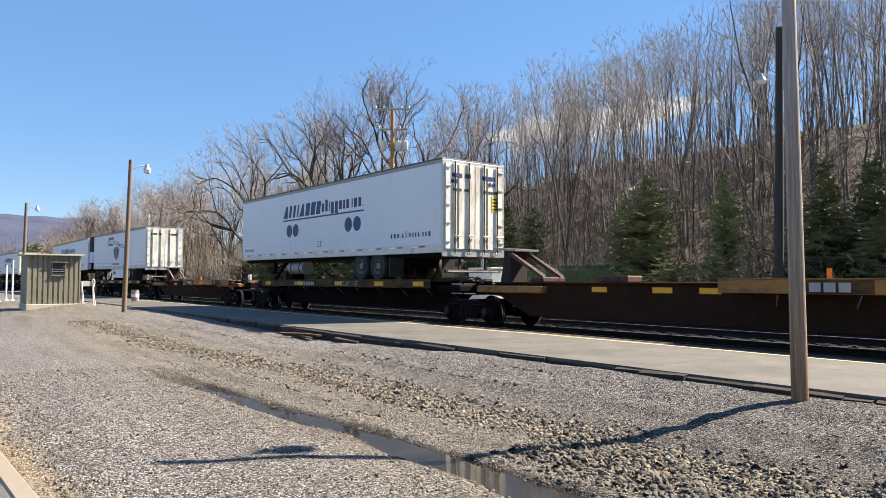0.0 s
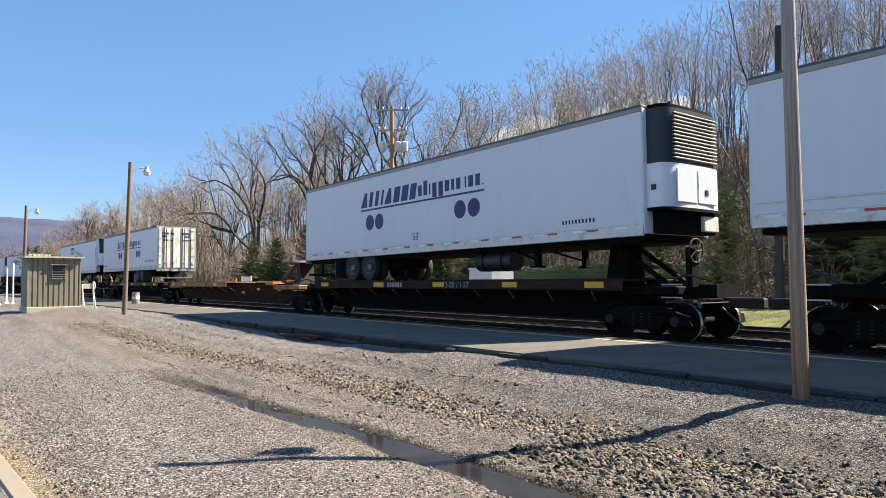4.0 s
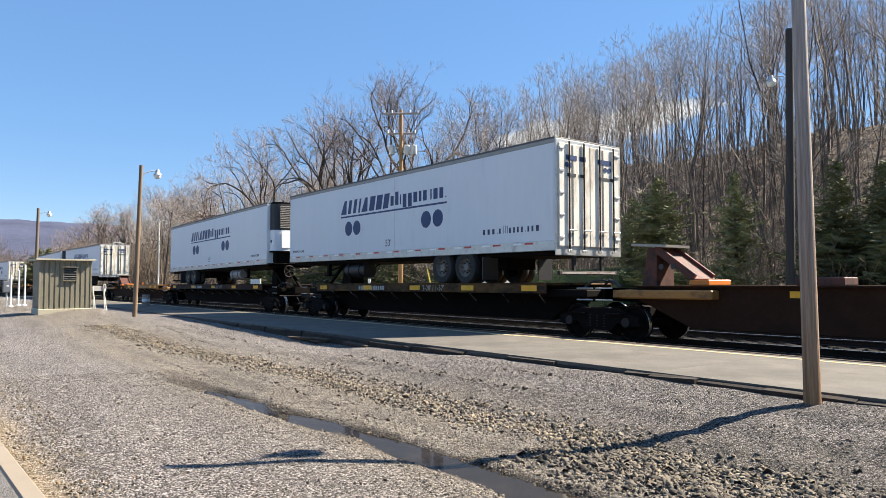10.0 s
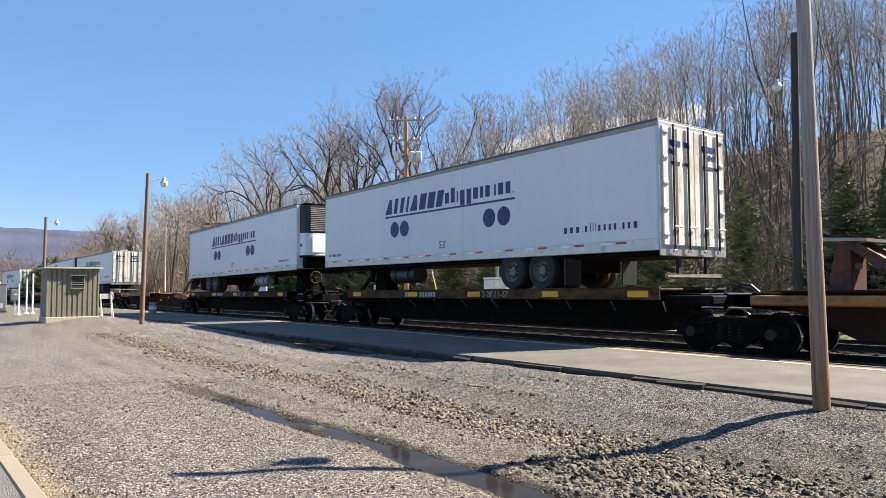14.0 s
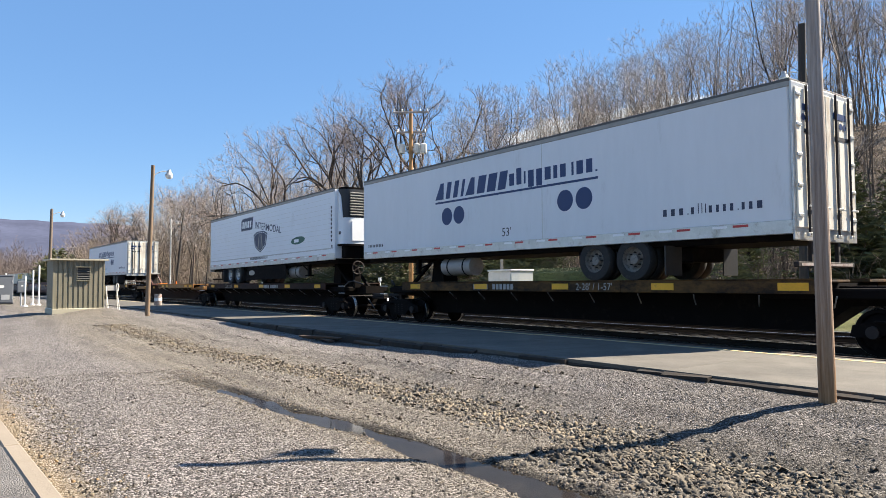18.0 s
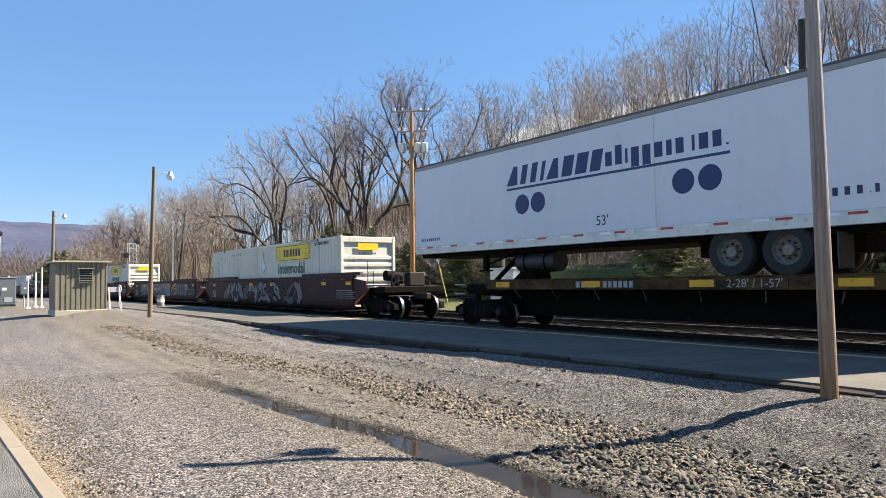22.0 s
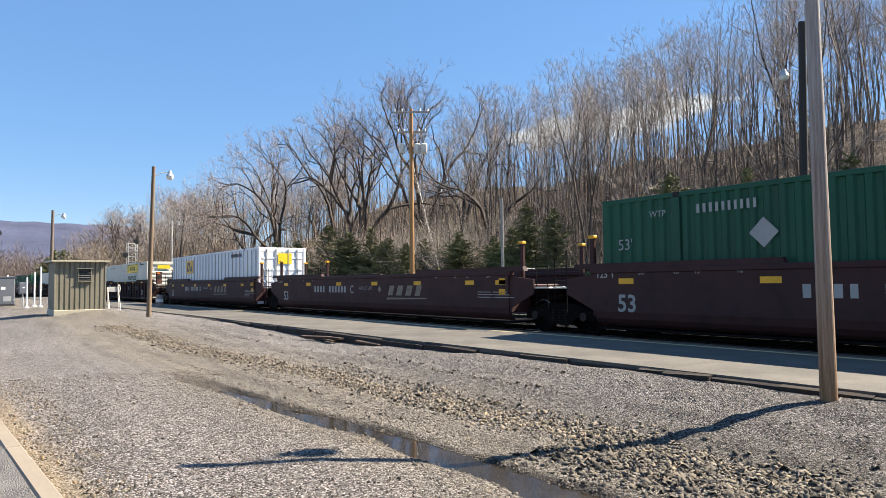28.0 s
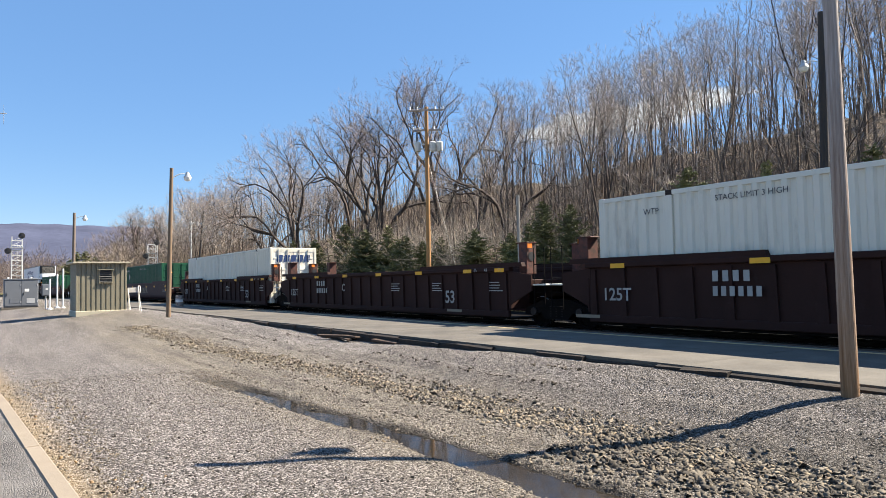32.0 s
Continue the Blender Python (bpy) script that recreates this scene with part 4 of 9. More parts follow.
def build_kerb():
    kerb = thing("kerb", pose(0, 0, 0), "pale concrete kerb between gravel and asphalt", "kerb", kind="structure")
    me = Shape().cbox(-1.49, 1.49, -0.068, 0.068, -0.2, 0.115, 0.014).mesh("kerb_stone", "kerb")
    rng = random.Random(5)
    for i in range(-6, 4):
        part("kerb_stone", me, None, kerb, at=pose(i * 2.99 + 0.4, float(kerb_line(i * 2.99 + 0.4)), rng.uniform(-0.004, 0.004), 0, rng.uniform(-0.1, 0.1), 2.75 + rng.uniform(-0.1, 0.1)))


build_kerb()


def sweep_x(profile, xs, yc, z0):
    """A profile of (dy, dz) carried along the bent line."""
    V = []
    for x in xs:
        b = float(bend(x))
        V += [(x, yc - b + dy, z0 + dz) for dy, dz in profile]
    k = len(profile)
    F = []
    for i in range(len(xs) - 1):
        for j in range(k):
            q = (j + 1) % k
            F.append([i * k + j, i * k + q, (i + 1) * k + q, (i + 1) * k + j])
    s = Shape()
    s.v, s.f = V, F
    return s


def build_track(yc, name, label, top):
    tr = thing(name, pose(0, 0, 0), label, "railway track", kind="structure")
    xs = list(np.arange(-400, -40, 8.0)) + [-40, 0, 60, 200, 600]
    web = [(-0.07, -0.17), (0.07, -0.17), (0.07, -0.155), (0.012, -0.14), (0.012, -0.05), (0.035, -0.035), (0.035, -0.004), (-0.035, -0.004), (-0.035, -0.035), (-0.012, -0.05), (-0.012, -0.14), (-0.07, -0.155)]
    for side in (-0.755, 0.755):
        part("rail", sweep_x(web, xs, yc + side, top), "railside", tr, "rusty steel rail")
        part("rail_head", sweep_x([(-0.03, -0.004), (0.03, -0.004), (0.024, 0.0), (-0.024, 0.0)], xs, yc + side, top), "steel", tr, "polished running surface")
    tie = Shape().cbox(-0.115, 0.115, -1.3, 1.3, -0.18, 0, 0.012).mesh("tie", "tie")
    rng = random.Random(int(yc * 10))
    for i in range(-150, 20):
        x = i * 0.6
        slope = float(bend(x + 0.5)) - float(bend(x - 0.5))
        part("tie", tie, None, tr, at=pose(x + rng.uniform(-0.03, 0.03), yc - float(bend(x)) + rng.uniform(-0.04, 0.04), top - 0.172, 0, 0, -math.degrees(slope) + rng.uniform(-1.5, 1.5)))
    return tr


build_track(YC, "railway_track", "railway track of polished rails on dark wooden ties", RAIL)
build_track(TRACK2, "second_railway_track", "second railway track behind the train, on dark ties", RAIL + 0.01)


# ---------------------------------------------------------------- poles and lamps
def leaning_pole(name, x, y, z0, z1, r0, r1, wood, label, lean=(0.0, 0.0), lamp=None, group="lamp posts"):
    """A round wooden pole; lamp: (height below top, reach along x, reach along y, scale)."""
    t = thing(name, pose(x, y, z0), label, "lamp post" if lamp else "utility pole", group)
    h = z1 - z0
    n = 9
    fr = [i / n for i in range(n + 1)]
    s = Shape().tube([(lean[0] * a, lean[1] * a, h * a - (0.3 if a == 0 else 0)) for a in fr], [r0 + (r1 - r0) * a for a in fr], 16)
    part("pole", s, wood, t, smooth=True)
    if lamp:
        down, ax, ay, k = lamp
        base = Vector((lean[0], lean[1], h - down))
        tip = base + Vector((ax, ay, 0.16))
        line = [base.lerp(tip, i / 6) + Vector((0, 0, 0.14 * math.sin(math.pi * i / 6 * 0.85))) for i in range(7)]
        prev = line[-1]
        arm = Shape().tube(line, 0.022 * k, 8)
        part("arm", arm, "lampgrey", t, smooth=True)
        head = Shape().ring(prev + Vector((0, 0, 0.02)), "z", [(0.0, 0.10 * k), (0.07 * k, 0.09 * k), (0.09 * k, 0.0), (0.11 * k, -0.06 * k), (0.17 * k, -0.13 * k), (0.19 * k, -0.18 * k), (0.18 * k, -0.185 * k)], 16)
        part("lamp_head", head, "lampgrey", t, smooth=True)
        part("lamp_glass", Shape().ring(prev + Vector((0, 0, 0.02)), "z", [(0.17 * k, -0.18 * k), (0.16 * k, -0.27 * k), (0.10 * k, -0.34 * k), (0.0, -0.36 * k)], 16), "lampglass", t, "milky glass lamp bowl", smooth=True)
    return t


leaning_pole("lamp_post", -3.70, 7.98, gz(-3.7, 7.98), 6.47, 0.091, 0.067, "post", "weathered grey wooden lamp post standing in gravel", (-0.03, 0.0), (0.62, -0.10, 0.62, 0.95))
leaning_pole("lamp_post", -30.6, 6.9, gz(-30.6, 6.9), 6.55, 0.10, 0.075, "polebrown", "brown wooden lamp post with a curved arm at the platform", (0.1, 0.12), (0.45, 0.0, 0.66, 0.9))
leaning_pole("lamp_post", -58.8, 6.3, gz(-58.8, 6.3), 7.25, 0.13, 0.10, "polegrey", "grey-brown wooden lamp post with a curved arm", (0.05, 0.07), (0.5, 0.0, 0.72, 1.0))
leaning_pole("lamp_post", -12.75, 26.0, gz(-12.75, 26), 11.2, 0.17, 0.13, "poledark", "dark tarred wooden pole with a lamp before the spruces", (0.25, 0), (1.95, -0.75, 0.0, 1.0))
leaning_pole("utility_pole", -97.0, 25.45, gz(-97, 25.45), 11.9, 0.16, 0.12, "poledark", "dark leaning wooden pole beyond the tracks", (0, 1.0), group="")
leaning_pole("lamp_post", -97.0, 24.75, gz(-97, 24.75), 10.4, 0.11, 0.09, "cabinet", "slim pale steel lamp post beyond the tracks", (0, 0), (0.35, -0.3, 0.95, 1.3))
leaning_pole("steel_post", -28.3, 24.6, gz(-28.3, 24.6), 6.1, 0.085, 0.085, "postgrey", "slim grey steel post beside a cabinet", group="steel posts")


def utility_pole():
    ARM = 52
    x, y = -36.4, 24.0
    z0 = gz(x, y)
    t = leaning_pole("utility_pole", x, y, z0, 12.7, 0.16, 0.12, "poleorange", "orange-brown utility pole with crossarms and transformers", (0.05, 0))
    h = 12.7 - z0
    for dz, half, dy in ((-0.25, 1.15, -0.02), (-1.5, 0.95, 0.2)):
        part("crossarm", Shape().cbox(-half, half, -0.2 + dy, -0.1 + dy, h + dz - 0.06, h + dz + 0.06, 0.01), "pole", t, "grey wooden crossarm", at=pose(0.05, 0, 0, 0, 0, ARM))
        for k in (-0.92, -0.5, 0.5, 0.92):
            part("insulator", Shape().ring((half * k + 0.05, -0.15 + dy, h + dz + 0.06), "z", [(0.0, 0.0), (0.05, 0.0), (0.03, 0.06), (0.06, 0.08), (0.04, 0.16), (0, 0.18)], 10), "lampgrey", t, smooth=True, at=pose(0, 0, 0, 0, 0, ARM))
    for k in (-0.55, 0.42, 0.85):
        can = Shape().ring((k, -0.1, h - 2.9), "z", [(0.0, 0.0), (0.18, 0.0), (0.20, 0.03), (0.20, 0.54), (0.21, 0.57), (0.15, 0.62), (0, 0.64)], 16)
        part("transformer", can, "cabinet", t, "pale grey transformer can", smooth=True, at=pose(0, 0, 0, 0, 0, ARM))
        part("bushing", Shape().cyl((k, -0.1, h - 2.26), (k + 0.05, -0.15, h - 2.05), 0.035, 0.02, 8), "lampgrey", t, smooth=True, at=pose(0, 0, 0, 0, 0, ARM))
    part("mounting_bar", Shape().box(-0.6, 0.9, -0.03, 0.03, h - 2.45, h - 2.38), "lampgrey", t, at=pose(0, 0, 0, 0, 0, ARM))
    part("mounting_bar", Shape().box(-0.6, 0.9, -0.03, 0.03, h - 2.75, h - 2.68), "lampgrey", t, at=pose(0, 0, 0, 0, 0, ARM))
    guy = Shape().cyl((0.05, 0, h - 3.2), (4.3, -0.4, 0.0), 0.006, n=6)
    part("guy_wire", guy, "lampgrey", t)
    part("guy_guard", Shape().cyl((4.3, -0.4, -0.1), (3.35, -0.31, 2.05), 0.035, n=8), "yellowguard", t, "yellow plastic guy-wire guard")


utility_pole()


def cables():
    runs = [((-36.4, 24.0, 12.4), (-230, 30, 15), 2.5), ((-37.9, 24.0, 12.5), (-230, 31, 15), 2.5), ((-37.6, 24.2, 11.3), (-230, 30, 14), 2.2), ((-12.6, 26, 10.4), (60, 27, 12.5), 1.0)]
    for a, b, sag in runs:
        a, b = Vector(a), Vector(b)
        s = Shape().tube([a.lerp(b, i / 12) - Vector((0, 0, sag * 4 * i / 12 * (1 - i / 12))) for i in range(13)], 0.007, 5, caps=False)
        solid("overhead_cable", s, "wire", "thin dark overhead cable from the utility pole", "cable", "overhead cables")


cables()


# ---------------------------------------------------------------- shed and small things by the platform
def build_shed():
    x1, x0, y0, y1 = -35.0, -37.4, 3.92, 5.98
    zb, zt = 0.30, 2.62
    t = thing("utility_shed", pose(0, 0, zb), "small ribbed tan metal shed with a louvred vent", "shed")
    part("foundation", Shape().cbox(x0 - 0.04, x1 + 0.04, y0 - 0.04, y1 + 0.04, -0.4, 0.14, 0.02), "shedtrim", t, "pale concrete foundation")
    wall = Shape()
    rib, n = 0.205, 10
    H0, H1 = 0.14, zt - zb

    def ribbed(fix, a0, a1, axis, sign):
        pts, s = [], a0
        w = (a1 - a0) / round((a1 - a0) / rib)
        while s < a1 - 0.01:
            pts += [(s, 0.0), (s + w * 0.62, 0.0), (s + w * 0.70, 0.045), (s + w * 0.92, 0.045)]
            s += w
        pts.append((a1, 0.0))
        o = len(wall.v)
        for u, d in pts:
            q = fix - sign * d
            for z in (H0, H1):
                wall.v.append((q, u, z) if axis == "y" else (u, q, z))
        for i in range(len(pts) - 1):
            f = [o + 2 * i, o + 2 * i + 2, o + 2 * i + 3, o + 2 * i + 1]
            wall.f.append(f if sign > 0 else f[::-1])

    ribbed(x1, y0, y1, "y", 1)
    ribbed(y0, x0, x1, "x", -1)
    ribbed(x0, y0, y1, "y", -1)
    ribbed(y1, x0, x1, "x", 1)
    part("siding", wall, "shed", t)
    part("lining", Shape().box(x0 + 0.07, x1 - 0.07, y0 + 0.07, y1 - 0.07, 0.1, H1 - 0.02), "shed", t)
    for yy in (y0, y1):
        part("corner_trim", Shape().cbox(x1 - 0.06, x1 + 0.012, yy - 0.03, yy + 0.03, H0, H1, 0.006), "shed", t)
    part("roof", Shape().extrude_y([(x0 - 0.15, H1 + 0.02), (x1 + 0.16, H1 - 0.0), (x1 + 0.16, H1 + 0.055), (x0 - 0.15, H1 + 0.12)], y0 - 0.17, y1 + 0.17), "shedtrim", t, "cream metal roof")
    part("fascia", Shape().cbox(x1 + 0.16, x1 + 0.19, y0 - 0.17, y1 + 0.17, H1 - 0.005, H1 + 0.065, 0.005), "shedtrim", t)
    v = part("vent", Shape().box(x1 + 0.0, x1 + 0.02, 4.84, 5.40, 1.42, 2.0), "black", t, "dark louvred vent")
    for k in (4.84, 5.37):
        part("vent_frame", Shape().box(x1 + 0.02, x1 + 0.06, k, k + 0.03, 1.42, 2.0), "shed", v)
    part("vent_hood", Shape().cbox(x1 + 0.0, x1 + 0.14, 4.76, 5.46, 2.0, 2.035, 0.006), "shed", v)
    part("vent_sill", Shape().cbox(x1 + 0.0, x1 + 0.09, 4.82, 5.42, 1.39, 1.42, 0.004), "shed", v)
    for i in range(5):
        z = 1.45 + i * 0.108
        part("louvre", Shape().extrude_y([(x1 + 0.022, z + 0.05), (x1 + 0.07, z + 0.012), (x1 + 0.074, z + 0.024), (x1 + 0.026, z + 0.062)], 4.872, 5.368), "louvre", v)


build_shed()


def barricade():
    """A loose grey board between two thin leaning white legs, one with a looped top."""
    t = thing("barricade", pose(-36.2, 6.52, gz(-36.2, 6.52)), "grey board on thin white folding legs beside the shed", "barricade")
    part("board", Shape().cbox(-0.015, 0.015, -0.25, 0.25, 0.93, 1.17, 0.008), "boardgrey", t, "dull grey board")
    part("leg", Shape().cyl((0.05, -0.13, -0.05), (0, -0.25, 1.16), 0.024, n=8), "whitepaint", t)
    part("leg", Shape().cyl((-0.3, -0.13, -0.05), (-0.03, -0.25, 1.1), 0.02, n=8), "whitepaint", t)
    part("leg", Shape().cyl((-0.3, 0.34, -0.05), (-0.03, 0.22, 1.1), 0.02, n=8), "whitepaint", t)
    loop = [Vector((0.05, 0.36, -0.05)), Vector((0.03, 0.25, 0.85)), Vector((0.03, 0.21, 1.2)), Vector((0.03, 0.24, 1.27)), Vector((0.03, 0.29, 1.25)), Vector((0.03, 0.31, 1.1)), Vector((0.035, 0.29, 0.9))]
    part("looped_leg", Shape().tube(loop, 0.024, 8), "whitepaint", t, "white tube leg bent over at the top", smooth=True)


barricade()


def drum():
    t = thing("trash_barrel", plat_pose(-43.3) @ pose(0, 10.38, PLAT) @ Matrix.Scale(0.74, 4), "rusty white-banded steel barrel on the platform", "barrel")
    part("body", Shape().ring((0, 0, 0), "z", [(0, 0), (0.28, 0), (0.29, 0.02), (0.285, 0.3), (0.295, 0.32), (0.285, 0.34), (0.285, 0.6), (0.295, 0.62), (0.285, 0.64), (0.285, 0.9), (0.295, 0.92), (0.27, 0.91), (0.27, 0.5), (0, 0.48)], 20), "rustpale", t, smooth=True)
    part("band", Shape().ring((0, 0, 0), "z", [(0.2, 0.36), (0.292, 0.36), (0.292, 0.58), (0.2, 0.58)], 20), "whitepaint", t, "dirty white band", smooth=True)


drum()


def boards():
    spots = [(-16.4, 7.98, 12, 1.4), (-16.0, 7.86, -6, 1.2), (-16.3, 7.76, 22, 1.0), (-15.7, 7.93, 3, 0.85)]
    for i, (x, y, a, L) in enumerate(spots):
        s = Shape().cbox(-L / 2, L / 2, -0.07, 0.07, 0, 0.045, 0.008)
        solid("loose_board", s, "wood", "rotten brown board lying against the platform edge", "board", "loose boards", at=pose(x, y, gz(x, y) + 0.005 + 0.03 * i, random.Random(i).uniform(-4, 4), random.Random(i + 9).uniform(-3, 3), a))
    solid("loose_board", Shape().cbox(-0.5, 0.5, -0.08, 0.08, 0, 0.06, 0.01), "wood", "rotten brown chunk of timber at the platform edge", "board", "loose boards", at=pose(-14.1, 8.07, gz(-14.1, 8.0) + 0.02, 3, 2, 4))


boards()


def bollard(x, y, h):
    t = thing("marker_post", pose(x, y, gz(x, y)), "slim white marker post on gravel", "post", "marker posts")
    part("post", Shape().ring((0, 0, -0.1), "z", [(0, 0), (0.05, 0), (0.05, h), (0.035, h + 0.05), (0, h + 0.06)], 12), "whitepaint", t, smooth=True)
    part("base", Shape().ring((0, 0, -0.05), "z", [(0, 0), (0.17, 0), (0.13, 0.13), (0, 0.15)], 10), "whitepaint", t)


for x, y, h in ((-52.5, 5.05, 2.7), (-52.9, 4.74, 2.35), (-50.5, 4.11, 1.98)):
    bollard(x, y, h)


def genset():
    x, y = -57.5, 2.55
    t = thing("equipment_cabinet", pose(x, y, gz(x, y)), "blue-grey steel equipment cabinet on a pad", "cabinet")
    part("pad", Shape().cbox(-0.9, 0.9, -0.9, 1.5, -0.2, 0.1, 0.02), "concrete", t)
    part("body", Shape().cbox(-0.75, 0.75, -0.72, 1.35, 0.1, 2.05, 0.03), "genset", t)
    part("lid", Shape().cbox(-0.8, 0.8, -0.76, 1.4, 2.05, 2.14, 0.03), "genset", t)
    part("base_rail", Shape().cbox(0.75, 0.77, -0.72, 1.35, 0.1, 0.2, 0.006), "black", t)
    for y in (-0.45, 0.95):
        part("lifting_eye", Shape().cbox(-0.05, 0.05, y - 0.06, y + 0.06, 2.14, 2.26, 0.02), "whitepaint", t)
    for k in (-0.68, 0.33):
        d = part("door", Shape().cbox(0.75, 0.775, k, k + 0.98, 0.24, 1.98, 0.01), "genset", t)
        part("handle", Shape().cyl((0.79, k + 0.12, 0.95), (0.79, k + 0.12, 1.15), 0.02, n=6), "black", d)
        for z in (0.5, 1.7):
            part("hinge", Shape().cyl((0.785, k + 0.95, z - 0.07), (0.785, k + 0.95, z + 0.07), 0.018, n=6), "lampgrey", d)
        part("vent_panel", Shape().cbox(0.775, 0.79, k + 0.3, k + 0.8, 0.4, 0.75, 0.004), "lampgrey" if k > 0 else "genset", d)
        if k > 0:
            part("notice", Shape().box(0.776, 0.782, k + 0.18, k + 0.45, 1.22, 1.42), "whitepaint", d, "small white notice")
    m = thing("meter_box", pose(-51.5, 3.97, gz(-51.5, 3.97)), "grey meter box on a steel leg", "meter box")
    part("leg", Shape().cyl((0, 0, -0.1), (0, 0, 0.9), 0.05, n=8), "lampgrey", m)
    part("box", Shape().cbox(-0.15, 0.15, -0.23, 0.23, 0.85, 1.62, 0.02), "genset", m)
    part("door", Shape().cbox(0.15, 0.17, -0.2, 0.2, 0.9, 1.57, 0.01), "genset", m)
    part("notice", Shape().box(0.172, 0.176, -0.03, 0.1, 1.25, 1.33), "whitepaint", m)


genset()


def signal_mast(x, y, h, side):
    t = thing("signal_mast", pose(x, y, gz(x, y)), "aluminium lattice railway signal with dark round heads", "railway signal", "signals")
    w = 0.55
    for a in (-w, w):
        for b in (-w, w):
            part("leg", Shape().cyl((a, b, -0.2), (a, b, h), 0.045, n=6), "cabinet", t)
    z = 0.6
    while z < h:
        s = Shape()
        s.cyl((w, -w, z), (w, w, z), 0.035, n=5).cyl((-w, -w, z), (-w, w, z), 0.028, n=5).cyl((w, -w, z), (-w, -w, z), 0.025, n=5).cyl((w, w, z), (-w, w, z), 0.025, n=5)
        s.cyl((w, 0.0, z), (w, 0.0, min(z + 0.6, h)), 0.02, n=5).cyl((w, w, z), (-w, w, min(z + 0.6, h)), 0.02, n=5).cyl((-w, -w, z), (-w, w, min(z + 0.6, h)), 0.02, n=5)
        part("bracing", s, "cabinet", t)
        z += 0.6
    part("platform_cage", Shape().box(-0.7, 0.7, -0.7, 0.7, h - 1.3, h - 1.24), "lampgrey", t)
    for k, (dy, dz) in enumerate(((0.45, 0.15), (-0.95 * side, -1.7))):
        hd = part("signal_head", Shape().ring((0.75, dy, h + dz), "x", [(0, -0.1), (0.36, -0.1), (0.36, -0.02), (0, 0.0)], 20), "black", t, "black round signal target")
        for a in (90, 210, 330):
            c = (0.75, dy + 0.2 * math.cos(radians(a)), h + dz + 0.2 * math.sin(radians(a)))
            part("hood", Shape().cyl(c, (c[0] + 0.22, c[1], c[2]), 0.085, 0.09, 10), "black", hd)


signal_mast(-99.5, 20.2, 7.3, 1)
signal_mast(-97.0, 4.35, 7.6, 1)


def antenna_mast():
    x, y = -30.5, 0.3
    t = thing("antenna_mast", pose(x, y, gz(x, y)), "slim pale steel mast with a television antenna", "antenna mast")
    part("mast", Shape().cyl((0, 0, -0.2), (0, 0, 8.2), 0.045, 0.03, 10), "lampgrey", t, smooth=True)
    part("boom", Shape().cyl((-0.1, -0.3, 8.9 - 0.75), (0.1, 0.75, 8.9 - 0.75), 0.015, n=6), "lampgrey", t)
    for k in (-0.2, 0.1, 0.4, 0.65):
        part("element", Shape().cyl((0.02, k, 7.75), (-0.02, k, 8.5), 0.008, n=5), "lampgrey", t)


antenna_mast()


def cabinet_and_signs():
    z = gz(-26, 23)
    t = thing("electrical_cabinet", pose(-26.0, 23.2, z), "pale grey electrical cabinet on a pad behind the tracks", "cabinet")
    part("pad", Shape().cbox(-1.0, 1.0, -0.9, 0.9, -0.3, 0.12, 0.02), "concrete", t)
    part("body", Shape().cbox(-0.86, 0.86, -0.75, 0.75, 0.12, 1.85, 0.03), "cabinet", t)
    part("lid", Shape().cbox(-0.9, 0.9, -0.8, 0.8, 1.85, 1.95, 0.025), "cabinet", t)
    for k in (-0.84, 0.01):
        d = part("door", Shape().cbox(k, k + 0.83, -0.775, -0.75, 0.2, 1.78, 0.008), "cabinet", t)
        part("handle", Shape().cbox(k + 0.4, k + 0.46, -0.81, -0.775, 0.95, 1.2, 0.005), "lampgrey", d)
    s = thing("trackside_sign", pose(-56.0, 22.2, gz(-56, 22.2)), "white sign frame on two posts beyond the tracks", "sign")
    for k in (-1.0, 1.0):
        part("post", Shape().box(k - 0.06, k + 0.06, -0.05, 0.05, -0.2, 1.9), "whitepaint", s)
    part("board", Shape().cbox(-1.0, 1.0, -0.08, -0.05, 1.3, 1.85, 0.01), "whitepaint", s)
    m = thing("marker_stake", pose(-37.4, 22.3, gz(-37.4, 22.3)), "low white marker stake in grass", "stake")
    part("stake", Shape().cbox(-0.05, 0.05, -0.04, 0.04, -0.2, 1.5, 0.01), "whitepaint", m)
    part("cap", Shape().cbox(-0.12, 0.12, -0.05, 0.05, 1.5, 1.75, 0.01), "whitepaint", m)


cabinet_and_signs()


# ---------------------------------------------------------------- distance
def far_ridge():
    n = 120
    V, F = [], []
    for i in range(n + 1):
        a = radians(-30 + 75 * i / n)          # bearing from -x towards +y
        d = 3200
        top = (0.0795 + 0.0025 * math.sin(a * 9 + 0.4) + 0.001 * math.sin(a * 31)) * d
        fall = 1 - 0.75 * float(smooth01((math.degrees(a) - 10.5) / 9))
        top = max(top * fall, 60) + 2 * math.sin(a * 160)
        for r, z in ((d - 1500, -5), (d - 900, 0.42 * top), (d - 300, 0.85 * top), (d, top), (d + 400, top * 0.7)):
            V.append((-r * math.cos(a), r * math.sin(a), z))
    for i in range(n):
        for j in range(4):
            o = i * 5 + j
            F.append([o, o + 5, o + 6, o + 1])
    solid("backdrop", quads("backdrop", V, F, "ridge"), None, "long wooded mountain ridge far off in painted blue-purple haze", "mountain", kind="structure")


far_ridge()


